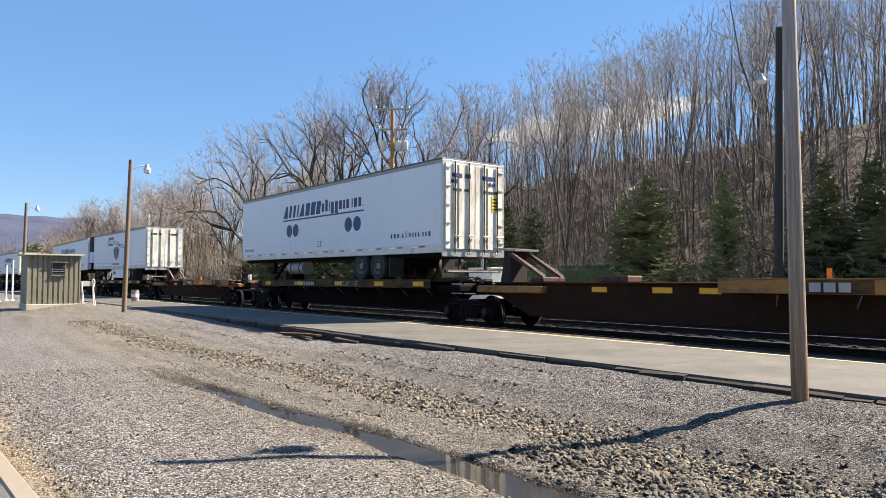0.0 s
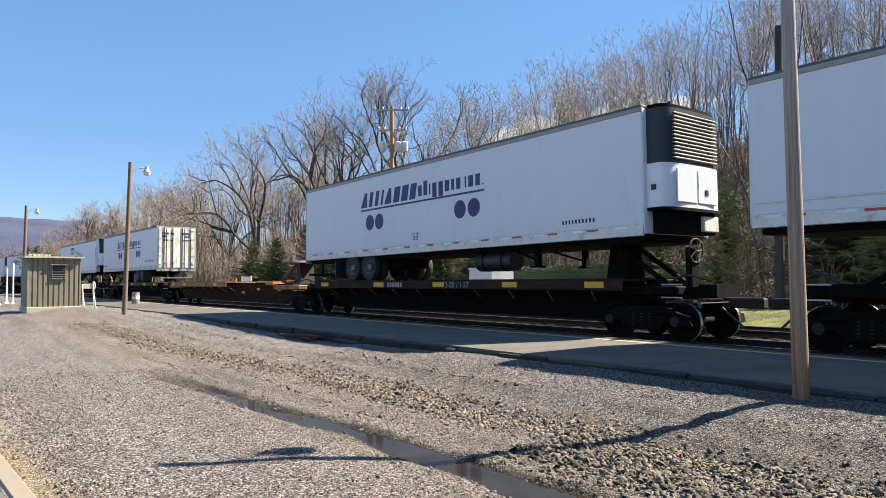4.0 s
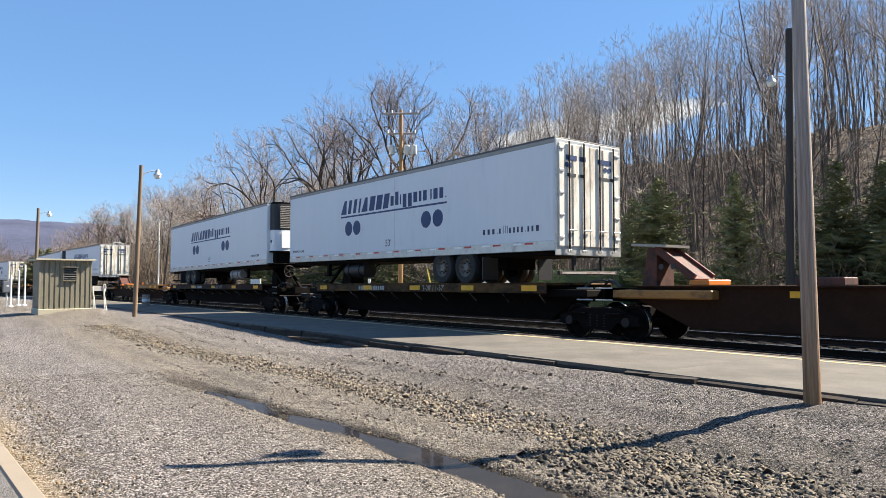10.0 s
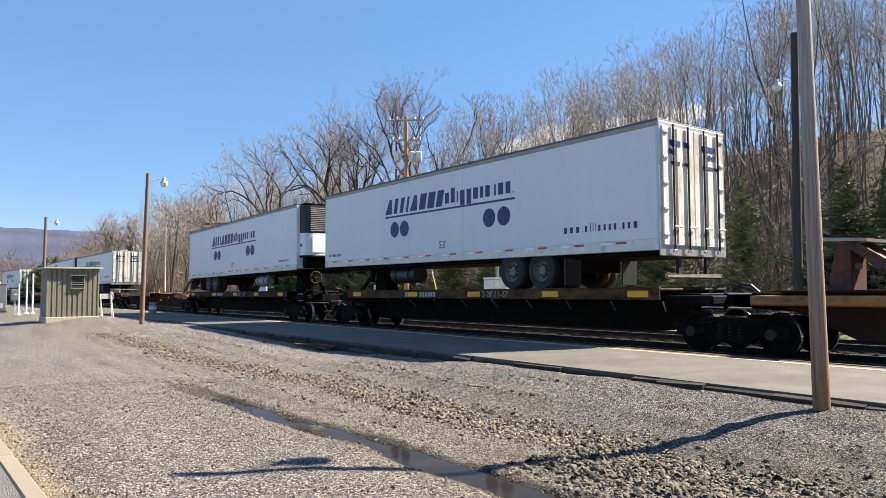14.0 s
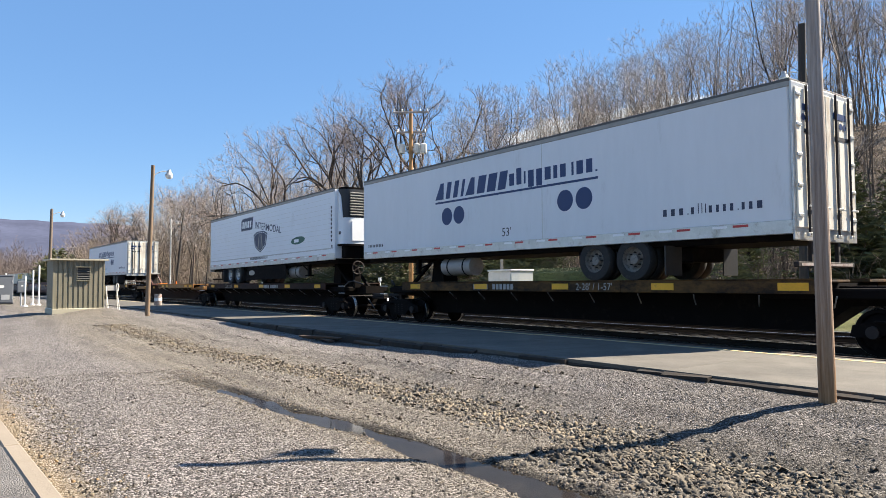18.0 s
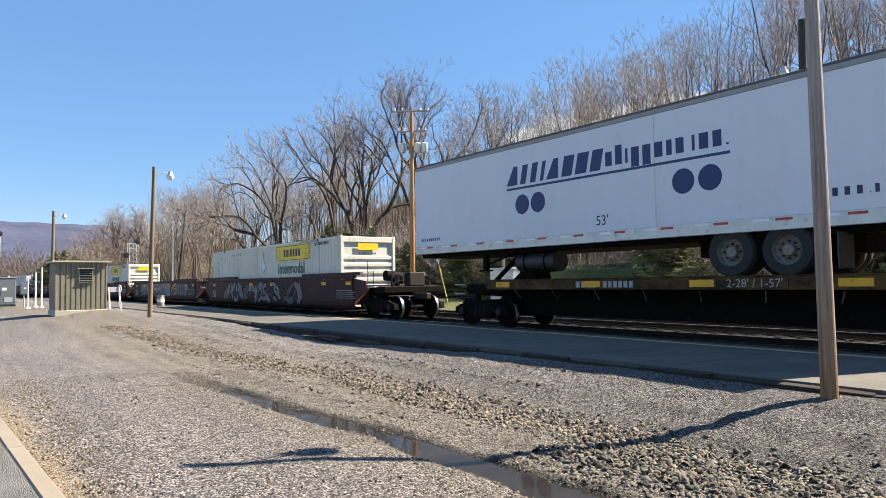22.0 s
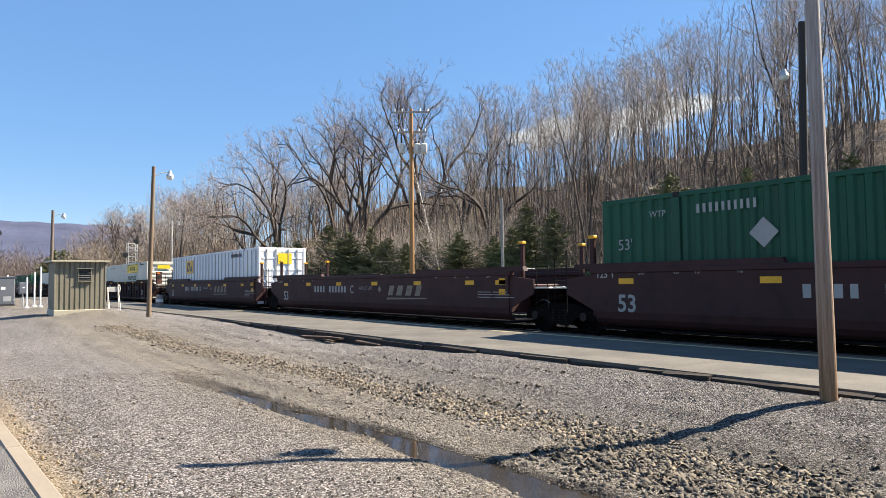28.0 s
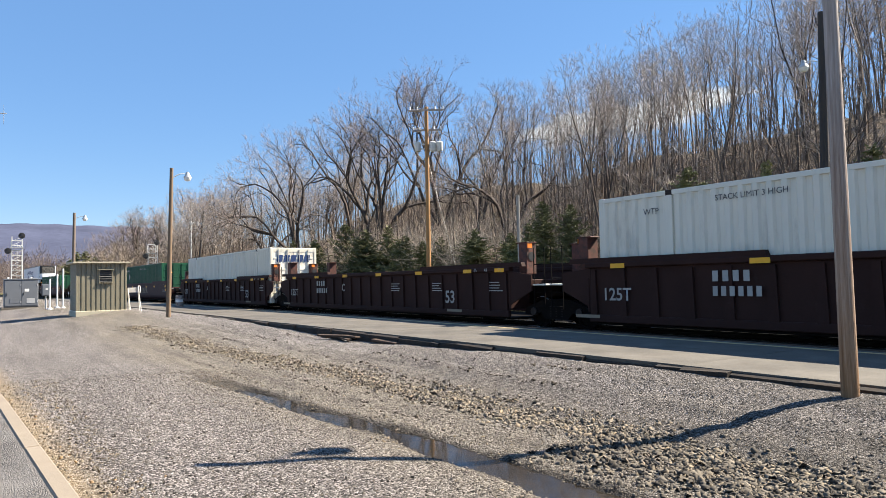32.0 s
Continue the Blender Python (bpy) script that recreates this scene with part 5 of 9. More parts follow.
def far_cloud():
    """A low torn band of white cloud above the hill's shoulder, kilometres away."""
    m, N, K, B = shader("cloud_white")
    tc = N.new("ShaderNodeTexCoord").outputs["Object"]
    sep = N.new("ShaderNodeSeparateXYZ")
    K.new(tc, sep.inputs[0])
    way = calc(N, K, "ARCTAN2", sep.outputs[1], calc(N, K, "MULTIPLY", sep.outputs[0], -1.0))
    rise = calc(N, K, "SUBTRACT", calc(N, K, "DIVIDE", sep.outputs[2], 3600.0), calc(N, K, "MULTIPLY_ADD", way, 0.115, 0.2115 - 0.115 * radians(42)))
    off = calc(N, K, "ABSOLUTE", calc(N, K, "DIVIDE", rise, 0.026))
    ends = calc(N, K, "MAXIMUM", 0.0, calc(N, K, "SUBTRACT", calc(N, K, "ABSOLUTE", calc(N, K, "DIVIDE", calc(N, K, "SUBTRACT", way, radians(50)), radians(10))), 0.55))
    torn = calc(N, K, "ADD", noise_node(N, K, tc, 0.006, 7, 0.6, (1, 1, 2.2)), calc(N, K, "MULTIPLY", noise_node(N, K, tc, 0.0016, 2), 0.5))
    body = calc(N, K, "SUBTRACT", calc(N, K, "SUBTRACT", torn, calc(N, K, "MULTIPLY", off, 0.42)), ends)
    alpha = ramp(N, K, body, [(0.31, grey(0)), (0.54, grey(1.0))])
    B.inputs["Base Color"].default_value = (0, 0, 0, 1)
    B.inputs["Specular IOR Level"].default_value = 0.0
    # the cloud glows by itself in place of sunlight on it
    B.inputs["Emission Color"].default_value = (0.86, 0.93, 1.0, 1)
    B.inputs["Emission Strength"].default_value = 0.36
    K.new(alpha, B.inputs["Alpha"])
    M_["cloud"] = m
    V, F = [], []
    for i in range(41):
        a = radians(36 + 30 * i / 40)
        for el in (0.15, 0.32):
            V.append((-3600 * math.cos(a), 3600 * math.sin(a), 3600 * el))
    for i in range(40):
        F.append([2 * i, 2 * i + 2, 2 * i + 3, 2 * i + 1])
    solid("backdrop_cloud", quads("backdrop_cloud", V, F, "cloud"), None, "low torn white cloud band behind the hill", "cloud", kind="structure")


far_cloud()


# ---------------------------------------------------------------- the puddle and the stones
def puddle():
    n = 60
    V, F = [], []
    for i in range(n + 1):
        x = -12.2 + 10.2 * i / n
        yc = float(rut_line(x))
        V += [(x, yc - 0.34, -0.181), (x, yc + 0.34, -0.181)]
    for i in range(n):
        F.append([2 * i, 2 * i + 2, 2 * i + 3, 2 * i + 1])
    solid("puddle", quads("puddle", V, F, "water"), None, "long muddy puddle in a wheel rut of the gravel lot", "puddle", kind="structure")


puddle()


def stones(name, pts, sizes, material, label, seed):
    """Many small angular stones as one mesh."""
    rng = np.random.RandomState(seed)
    n = len(pts)
    ring5 = [(math.cos(1.2566 * i), math.sin(1.2566 * i)) for i in range(5)]
    base = np.array([(0.80 * c, 0.80 * s, 0.42) for c, s in ring5] + [(1.0 * c, 1.0 * s, -0.5) for c, s in ring5], float)
    V = base[None] + rng.uniform(-0.5, 0.5, (n, 10, 3)) * np.array([1.0, 1.0, 0.7])
    V *= np.asarray(sizes)[:, None, None] * rng.uniform(0.5, 1.45, (n, 1, 3)) * np.array([1.0, 1.0, 0.75])
    a, b = rng.uniform(0, 2 * np.pi, n), rng.normal(0, 0.7, n)
    ca, sa, cb, sb = np.cos(a), np.sin(a), np.cos(b), np.sin(b)
    x, y, z = V[..., 0], V[..., 1], V[..., 2]
    y2, z2 = y * cb[:, None] - z * sb[:, None], y * sb[:, None] + z * cb[:, None]
    V = np.stack([x * ca[:, None] - y2 * sa[:, None], x * sa[:, None] + y2 * ca[:, None], z2], -1) + np.asarray(pts)[:, None]
    q = np.array([(0, 1, 2), (0, 2, 3), (0, 3, 4)] + [t for i in range(5) for t in ((5 + i, 5 + (i + 1) % 5, (i + 1) % 5), (5 + i, (i + 1) % 5, i))])
    F = (np.arange(n) * 10)[:, None, None] + q[None]
    solid(name, quads(name, V.reshape(-1, 3), F.reshape(-1, 3), material, smooth=False), None, label, "stones", kind="stuff")


def scatter_stones():
    rng = np.random.RandomState(4)

    def put(n, xr, yr, lo, hi, near=None, power=3.0):
        x = xr[1] - (xr[1] - xr[0]) * rng.uniform(0, 1, n) ** 1.5
        y = rng.uniform(yr[0], yr[1], n) if near is None else near(x) + rng.normal(0, (yr[1] - yr[0]) / 4, n)
        s = lo + (hi - lo) * rng.uniform(0, 1, n) ** power
        keep = (y > kerb_line(x) + 0.08) & (y < 8.1)
        x, y, s = x[keep], y[keep], s[keep]
        return np.stack([x, y, ground_z(x, y) + 0.4 * s], 1), s

    def heap(x):
        """Where the wheels have thrown up the coarse stone."""
        return np.interp(x, [-26, -18, -11, -5, -2.5], [4.75, 5.0, 5.55, 5.6, 5.35]) + 0.06 * np.sin(2.1 * x)

    p, s = put(17000, (-26, -1.5), (0, 1.05), 0.007, 0.030, near=heap, power=2.6)
    stones("coarse_gravel", p, s, "stone", "pale coarse crushed stone in a rough band", 1)
    p, s = put(34000, (-13, -1.5), (0.8, 8.1), 0.005, 0.0125)
    stones("gravel", p, s, "gravel", "loose grey gravel scattered over the lot", 2)
    p, s = put(5200, (-25, -7), (3.9, 7.6), 0.008, 0.034, power=4.0)
    lines = np.abs(np.sin(p[:, 1] * 4.1 + 0.7 * np.sin(p[:, 0] * 0.6))) < 0.33
    stones("clods", p[lines], s[lines], "clod", "dark clods and dead tufts along old wheel tracks", 11)
    p, s = put(4600, (-5.0, -1.0), (0, 1.5), 0.012, 0.034, near=lambda x: 5.15 + 0 * x, power=1.6)
    stones("loose_stone", p, s, "shard", "grey crushed stone heaped in the lot", 9)
    p, s = put(3500, (-13.5, -2.0), (0, 1.5), 0.006, 0.018, near=lambda x: rut_line(x) + 0.1)
    stones("rut_stones", p, s, "stone", "stones along the muddy rut", 3)
    p, s = put(5000, (-13, -2.0), (0.3, 1.15), 0.005, 0.016)
    stones("kerb_gravel", p, s, "stone", "tan gravel beside the kerb", 5)
    n = 3500
    x = 2 - 45 * rng.uniform(0, 1, n) ** 1.3
    y = rng.uniform(11.9, 20.6, n)
    stones("ballast", np.stack([x, y - bend(x), ground_z(x, y) + 0.02], 1), rng.uniform(0.012, 0.032, n), "ballast", "track ballast darkened for the shade under the train", 6)
    n = 70
    x, y = -2.5 - 12 * rng.uniform(0, 1, n) ** 1.4, np.abs(rng.normal(0, 0.3, n))
    y = y + kerb_line(x) + 0.1
    stones("fallen_leaves", np.stack([x, y, ground_z(x, y) + 0.012], 1), rng.uniform(0.008, 0.016, n), "leafbit", "dry brown leaves on the gravel by the kerb", 7)


scatter_stones()


# ---------------------------------------------------------------- the train
# Distance run since the start, every second, and where a point of the train (its x at the start) stands.
RUN = [0.00, 15.13, 30.26, 45.26, 60.25, 75.12, 89.99, 104.75, 119.50, 134.57, 149.65, 164.43, 179.60, 194.61, 209.82, 225.22, 240.62, 255.69, 270.65, 286.06, 300.86, 316.35, 331.40, 347.25, 362.41, 377.88, 393.20, 408.53, 423.87, 439.40, 454.63, 470.23, 485.54]


def run_at(t):
    i = min(int(t), 31)
    return RUN[i] + (RUN[i + 1] - RUN[i]) * (t - i)


def train_pose(c, t):
    x = c + run_at(t)
    slope = float(bend(x + 1)) - float(bend(x - 1))
    return pose(x, YC - float(bend(x)), RAIL, 0, 0, -math.degrees(math.atan(slope / 2)))


TRAIN = []          # (thing, its place in the train, how it leans on its car)


def ride(ob, c, lean=None):
    lean = lean or Matrix()
    ob.matrix_world = train_pose(c, 0) @ lean
    TRAIN.append((ob, c, lean))
    return ob


# heights above the rail
DECK = 1.36
W2 = 1.295          # half the width of trailers and containers


def wheel_mesh(r, wide, material):
    return Shape().ring((0, 0, 0), "y", [(0.0, -wide / 2 - 0.02), (0.09, -wide / 2 - 0.02), (0.10, -wide / 2 + 0.03), (r * 0.78, -wide / 2 + 0.05), (r * 0.84, -wide / 2), (r + 0.0, -wide / 2), (r, wide / 2 - 0.03), (r + 0.025, wide / 2 - 0.02), (r + 0.025, wide / 2), (0.0, wide / 2)], 24).mesh("wheel", material, True)


RAIL_WHEEL = wheel_mesh(0.42, 0.14, "steel")
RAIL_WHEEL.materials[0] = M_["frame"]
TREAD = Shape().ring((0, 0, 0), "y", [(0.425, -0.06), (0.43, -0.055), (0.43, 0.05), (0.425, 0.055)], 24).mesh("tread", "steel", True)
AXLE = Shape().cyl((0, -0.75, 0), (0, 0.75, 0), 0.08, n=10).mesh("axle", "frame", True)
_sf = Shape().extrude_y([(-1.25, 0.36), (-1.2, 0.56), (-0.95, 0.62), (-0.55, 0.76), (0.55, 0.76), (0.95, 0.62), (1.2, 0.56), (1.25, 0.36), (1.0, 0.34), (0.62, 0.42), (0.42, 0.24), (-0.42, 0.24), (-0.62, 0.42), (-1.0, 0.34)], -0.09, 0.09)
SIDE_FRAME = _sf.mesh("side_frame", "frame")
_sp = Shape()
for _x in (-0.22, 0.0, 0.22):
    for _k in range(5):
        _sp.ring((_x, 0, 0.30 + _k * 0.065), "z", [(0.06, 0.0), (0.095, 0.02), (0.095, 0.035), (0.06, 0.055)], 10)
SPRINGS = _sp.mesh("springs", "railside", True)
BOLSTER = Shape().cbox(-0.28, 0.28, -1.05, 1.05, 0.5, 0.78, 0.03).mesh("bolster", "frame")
CAP = Shape().cyl((0, -1.16, 0.44), (0, -1.0, 0.44), 0.11, 0.12, 12).mesh("bearing_cap", "railside", True)


def bogie(parent, x):
    """A two-axle bogie under a car."""
    b = part("bogie", BOLSTER, None, parent, "dark grimy two-axle bogie", at=pose(x, 0, 0))
    for s in (-1, 1):
        part("side_frame", SIDE_FRAME, None, b, at=pose(0, s * 1.02, 0))
        part("springs", SPRINGS, None, b, at=pose(0, s * 1.02, 0))
        for a in (-0.87, 0.87):
            w = part("wheel", RAIL_WHEEL, None, b, at=pose(a, s * 0.76, 0.42, 0, 0, 0 if s < 0 else 180))
            part("tread", TREAD, None, b, "polished wheel tread", at=pose(a, s * 0.76, 0.42))
            part("bearing_cap", CAP, None, b, at=pose(a, 0 if s < 0 else 0, 0, 0, 0, 0 if s < 0 else 180))
    for a in (-0.87, 0.87):
        part("axle", AXLE, None, b, at=pose(a, 0, 0.42))
    return b


def coupler(parent, x, way):
    part("coupler", Shape().cbox(min(x, x + way * 0.9), max(x, x + way * 0.9), -0.11, 0.11, 0.72, 0.95, 0.03), "railside", parent, "rusty coupler")
    part("brake_hose", Shape().cyl((x + way * 0.1, -0.35, 0.75), (x + way * 0.55, -0.3, 0.35), 0.025, n=6), "black", parent)
    part("uncoupling_lever", Shape().cyl((x + way * 0.15, -1.25, 0.85), (x + way * 0.15, 0.1, 0.85), 0.018, n=6), "railside", parent)


def brake_wheel(parent, x, y, z):
    w = part("brake_wheel", Shape().ring((x, y, z), "x", [(0.26, -0.015), (0.285, 0.0), (0.26, 0.015), (0.24, 0.0), (0.26, -0.015)], 20), "railside", parent, smooth=True)
    for k in range(5):
        a = radians(72 * k)
        part("spoke", Shape().cyl((x, y, z), (x, y + 0.26 * math.cos(a), z + 0.26 * math.sin(a)), 0.014, n=5), "railside", w)


def slab(a, b, y0, y1, thick):
    """A flat sloping bar from a to b, points of (x, z)."""
    dx, dz = b[0] - a[0], b[1] - a[1]
    d = math.hypot(dx, dz)
    nx, nz = -dz / d * thick / 2, dx / d * thick / 2
    return Shape().extrude_y([(a[0] - nx, a[1] - nz), (b[0] - nx, b[1] - nz), (b[0] + nx, b[1] + nz), (a[0] + nx, a[1] + nz)], y0, y1)


def hitch(parent, x, raised, way, red=False):
    """A trailer hitch: a stanchion with a plate on top and a slanting strut."""
    if raised:
        paint = "rust" if red else "railside"
        h = part("hitch", Shape().extrude_y([(x - way * 0.30, DECK - 0.1), (x + way * 0.12, DECK - 0.1), (x + way * 0.14, DECK + 0.84), (x - way * 0.10, DECK + 0.84)], -0.34, 0.34), paint, parent, "rusty red trailer hitch stanchion" if red else "dark rusty trailer hitch stanchion")
        part("hitch_plate", slab((x - 0.48, DECK + 0.93), (x + 0.48, DECK + 0.86), -0.48, 0.48, 0.06), "postgrey", h, "worn steel hitch plate")
        if red:
            part("sloping_plate", slab((x + way * 0.12, DECK + 0.78), (x + way * 1.15, DECK + 0.06), -0.40, 0.40, 0.09), "rust", h, "broad sloping red plate")
            for y in (-0.36, 0.36):
                part("plate_rib", slab((x + way * 0.12, DECK + 0.84), (x + way * 1.15, DECK + 0.12), y - 0.03, y + 0.03, 0.16), "rust", h)
            for q in (0.30, 0.62):
                part("plate_hole", Shape().cyl((x + way * q, -0.405, DECK + 0.38), (x + way * q, -0.41, DECK + 0.38), 0.07, n=10), "black", h)
        else:
            for y in (-0.36, 0.36):
                part("strut", slab((x + way * 0.1, DECK + 0.80), (x + way * 1.5, DECK + 0.05), y - 0.05, y + 0.05, 0.09), "rust", h, "slim slanting strut")
                part("strut_rod", Shape().cyl((x + way * 0.3, y - 0.07, DECK + 0.78), (x + way * 1.6, y - 0.07, DECK + 0.12), 0.018, n=6), "rustpale", h)
        part("strut_foot", Shape().cbox(x + way * 1.3 - 0.24, x + way * 1.3 + 0.24, -0.45, 0.45, DECK - 0.06, DECK + 0.07, 0.02), "orange" if red else "rust", h, "orange-red hitch foot" if red else "rusty hitch foot")
    else:
        h = part("hitch", Shape().extrude_y([(x - 0.4, DECK - 0.2), (x + 0.4, DECK - 0.2), (x + 0.2, DECK + 0.95), (x - 0.2, DECK + 0.95)], -0.3, 0.3), "frame", parent, "dark hitch stanchion under a trailer")
        part("hitch_plate", Shape().cbox(x - 0.45, x + 0.45, -0.5, 0.5, DECK + 0.88, DECK + 0.96, 0.02), "frame", h)
        for y in (-0.4, 0.4):
            part("strut", Shape().convex([(x - way * a, y + b, z + c) for a, z in ((0.1, DECK + 0.8), (1.6, DECK - 0.2)) for b in (-0.05, 0.05) for c in (-0.06, 0.06)], [(0, 1, 3, 2), (4, 5, 7, 6), (0, 1, 5, 4), (2, 3, 7, 6), (0, 2, 6, 4), (1, 3, 7, 5)]), "frame", h)


def sill_words(parent, x, text, size, y, z, material="palebar", name="writing"):
    part(name, word(text, size, material), None, parent, at=pose(x, y, z))


def bar_row(name, parent, material, x, z, y, widths, height, gap, slant=0.0):
    """Plain bars in place of lettering, each a part of its own; returns where the row ends."""
    for w in widths:
        part(name, Shape().plate([(x, z), (x + w, z), (x + w + slant, z + height), (x + slant, z + height)], y), material, parent)
        x += w + gap
    return x


def stroke(pts, w, y):
    """A painted line of even width through points of (x, z)."""
    s = Shape()
    for (x0, z0), (x1, z1) in zip(pts, pts[1:]):
        d = math.hypot(x1 - x0, z1 - z0) or 1
        nx, nz, ex, ez = -(z1 - z0) / d * w / 2, (x1 - x0) / d * w / 2, 0.0, 0.0
        s.plate([(x0 - nx - ex, z0 - nz - ez), (x1 - nx + ex, z1 - nz + ez), (x1 + nx + ex, z1 + nz + ez), (x0 + nx - ex, z0 + nz - ez)], y, 0.002)
    return s


def bars(x, z, y, widths, height, gap, slant=0.0, depth=0.004):
    """A row of plain bars in place of lettering."""
    s = Shape()
    for w in widths:
        s.plate([(x, z), (x + w, z), (x + w + slant, z + height), (x + slant, z + height)], y, depth)
        x += w + gap
    return s, x


PATCHES = ((0.88, 2.05), (5.1, 6.35))      # dark patches on one painted sill
YPLATE = 3.1


def spine_unit(front, rear, kind, seed):
    """One platform of an articulated spine car. front, rear: its ends in the train. kind: a letter each for front and
    rear end (b: shared bogie here, c: coupler end), then what it carries (e: empty, d: trailer doors first, n: nose first)."""
    rng = random.Random(seed)
    mid, half = (front + rear) / 2, (front - rear) / 2
    load = kind[2]
    gold = {"e": "goldbrown", "d": "sill", "n": "sillred"}[load]
    t = thing("spine_car", pose(0, 0, 0), {"e": "empty yellow-brown platform of a railway spine car", "d": "grimy spine car platform carrying a white trailer", "n": "dark spine car platform carrying a refrigerated trailer"}[load], "railway car", "spine cars")
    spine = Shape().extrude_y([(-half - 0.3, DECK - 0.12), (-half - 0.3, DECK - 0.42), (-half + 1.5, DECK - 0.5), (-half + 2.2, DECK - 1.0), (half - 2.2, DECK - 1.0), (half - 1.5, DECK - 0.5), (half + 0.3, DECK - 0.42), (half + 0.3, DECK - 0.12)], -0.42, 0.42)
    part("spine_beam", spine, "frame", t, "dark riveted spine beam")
    for x0, x1 in ((-half + 0.4, -half + 3.0), (half - 3.0, half - 0.4)):
        part("gooseneck", Shape().cbox(x0, x1, -1.02, 1.02, DECK - 0.36, DECK - 0.16, 0.03), gold if load == "e" else "frame", t)
    # the deck: two wheel runways with painted side sills; some empty cars have a bare deep beam behind
    way = -1 if seed in (105, 114) else 1           # which end has the bare beam and the hitch
    hitched = load == "e"
    a, b = -half + 1.7, half - 1.5
    if hitched:
        a, b = (-half + 8.2, half - (0.5 if seed == 102 else 1.5)) if way > 0 else (-half + 1.7, half - 8.3)
        e0, e1 = (-half + 0.9, half - 1.4) if way > 0 else (-half + 1.4, half - 0.9)
        up = DECK - (0.1 if way > 0 else 0.21)
        part("deep_beam", Shape().extrude_y([(e0, up), (e0, DECK - 0.36), (e0 + 1.4, DECK - 0.98), (e1 - 1.4, DECK - 0.98), (e1, DECK - 0.36), (e1, up)], -0.74, 0.74), "beam", t, "dark brown deep centre beam")
        bare = (-half + 0.8, a - 0.02) if way > 0 else (b + 0.02, half - 0.8)
        if way > 0:
            for q in (0.24, 0.50, 0.74, 0.90):
                x = bare[0] + (bare[1] - bare[0]) * q
                part("yellow_plate", Shape().rect(x, x + rng.uniform(0.4, 0.55), DECK - 0.30, DECK - 0.17, -0.744), "yellow", t)
        else:
            for x, dz in ((0.72, 0.60), (2.7, 0.42), (5.1, 0.42)):
                part("yellow_plate", Shape().rect(bare[0] + x, bare[0] + x + 0.40, DECK - dz, DECK - dz + 0.11, -0.744), "yellow", t)
            for k in range(9):
                u = bare[0] + 0.75 + 0.18 * k
                part("chalk_mark", stroke([(u, DECK - 0.44 + rng.uniform(0, 0.1)), (u + rng.uniform(-0.05, 0.12), DECK - 0.32 + rng.uniform(-0.08, 0.04))], 0.012, -0.745), "graf2", t, "faint chalk scrawl")
        part("deck_plate", Shape().cbox(*bare, -0.85, 0.85, up, up + 0.04, 0.01), "beam", t)
        x = bare[0] + (bare[1] - bare[0]) * (0.5 if way > 0 else 0.42)
        part("red_block", Shape().cbox(x, x + 0.9, -0.5, 0.1, up + 0.04, up + 0.2, 0.02), "orange" if seed % 2 else "rust", t, "orange-red folded strut foot")
    for s in (-1, 1):
        part("runway", Shape().cbox(a, b, min(s * 0.42, s * 1.28), max(s * 0.42, s * 1.28), DECK - 0.05, DECK, 0.01), gold, t, "worn brown runway plate")
        cuts = [a + (b - a) * q for q in (0, 0.34, 0.67, 1)]
        for x0, x1 in zip(cuts, cuts[1:]):
            part("side_sill", Shape().cbox(x0 + 0.004, x1 - 0.004, min(s * 1.28, s * 1.32), max(s * 1.28, s * 1.32), DECK - 0.26, DECK - 0.005, 0.006), gold, t, "weathered yellow-brown side sill" if load == "e" else "weathered brown side sill")
        part("lip", Shape().cbox(a, b, min(s * 1.25, s * 1.335), max(s * 1.25, s * 1.335), DECK + 0.0, DECK + 0.025, 0.008), gold, t)
    x = a + 0.8
    while x < b:
        part("crossarm", Shape().extrude_y([(x - 0.05, DECK - 0.06), (x + 0.05, DECK - 0.06), (x + 0.05, DECK - 0.26), (x - 0.05, DECK - 0.26)], -1.27, 1.27), "frame", t)
        part("tie_rod", Shape().cyl((x + 0.35, -1.2, DECK - 0.3), (x + 0.10, -0.75, DECK - 0.52), 0.014, n=5), "lampgrey", t, "thin bright rod")
        x += 1.45
    if load == "e":
        part("ridge_plate", Shape().cbox(a + 0.2, b - 0.2, -0.4, 0.4, DECK - 0.12, DECK - 0.03, 0.01), gold, t)
        if seed in (100, 102):
            dx = -0.45 if seed == 100 else 0.0
            for x0, x1 in PATCHES:
                part("dark_patch", Shape().rect(x0 + dx, x1 + dx, DECK - 0.25, DECK - 0.01, -1.322), "sill", t, "dark patch under the lettering")
            _ = bar_row("sill_mark", t, "palebar", PATCHES[0][0] + 0.1 + dx, DECK - 0.22, -1.325, (0.2, 0.2, 0.2), 0.17, 0.05)
            part("yellow_plate", Shape().rect(YPLATE + dx, YPLATE + dx + 0.55, DECK - 0.19, DECK - 0.09, -1.326), "yellow", t)
            sill_words(t, PATCHES[1][0] + 0.25 + dx, "53'", 0.27, -1.325, DECK - 0.22)
        else:
            sill_words(t, a + 3.2, "TWIN 28 - ALL PURPOSE SPINE CAR", 0.205, -1.324, DECK - 0.20, "cream2")
        if seed not in (100, 102):
            # a faded three-letter mark near the end of the sill
            _ = bar_row("marking", t, "graf2" if way < 0 else "sill", b - 1.25 if way < 0 else a + 0.15, DECK - 0.22, -1.324, (0.24, 0.24, 0.24), 0.18, 0.08)
            for q in ((0.02, 0.25, 0.80) if way < 0 else (0.13, 0.26, 0.78, 0.90)):
                part("yellow_plate", Shape().rect(a + (b - a) * q, a + (b - a) * q + 0.55, DECK - 0.20, DECK - 0.05, -1.325), "yellow", t)
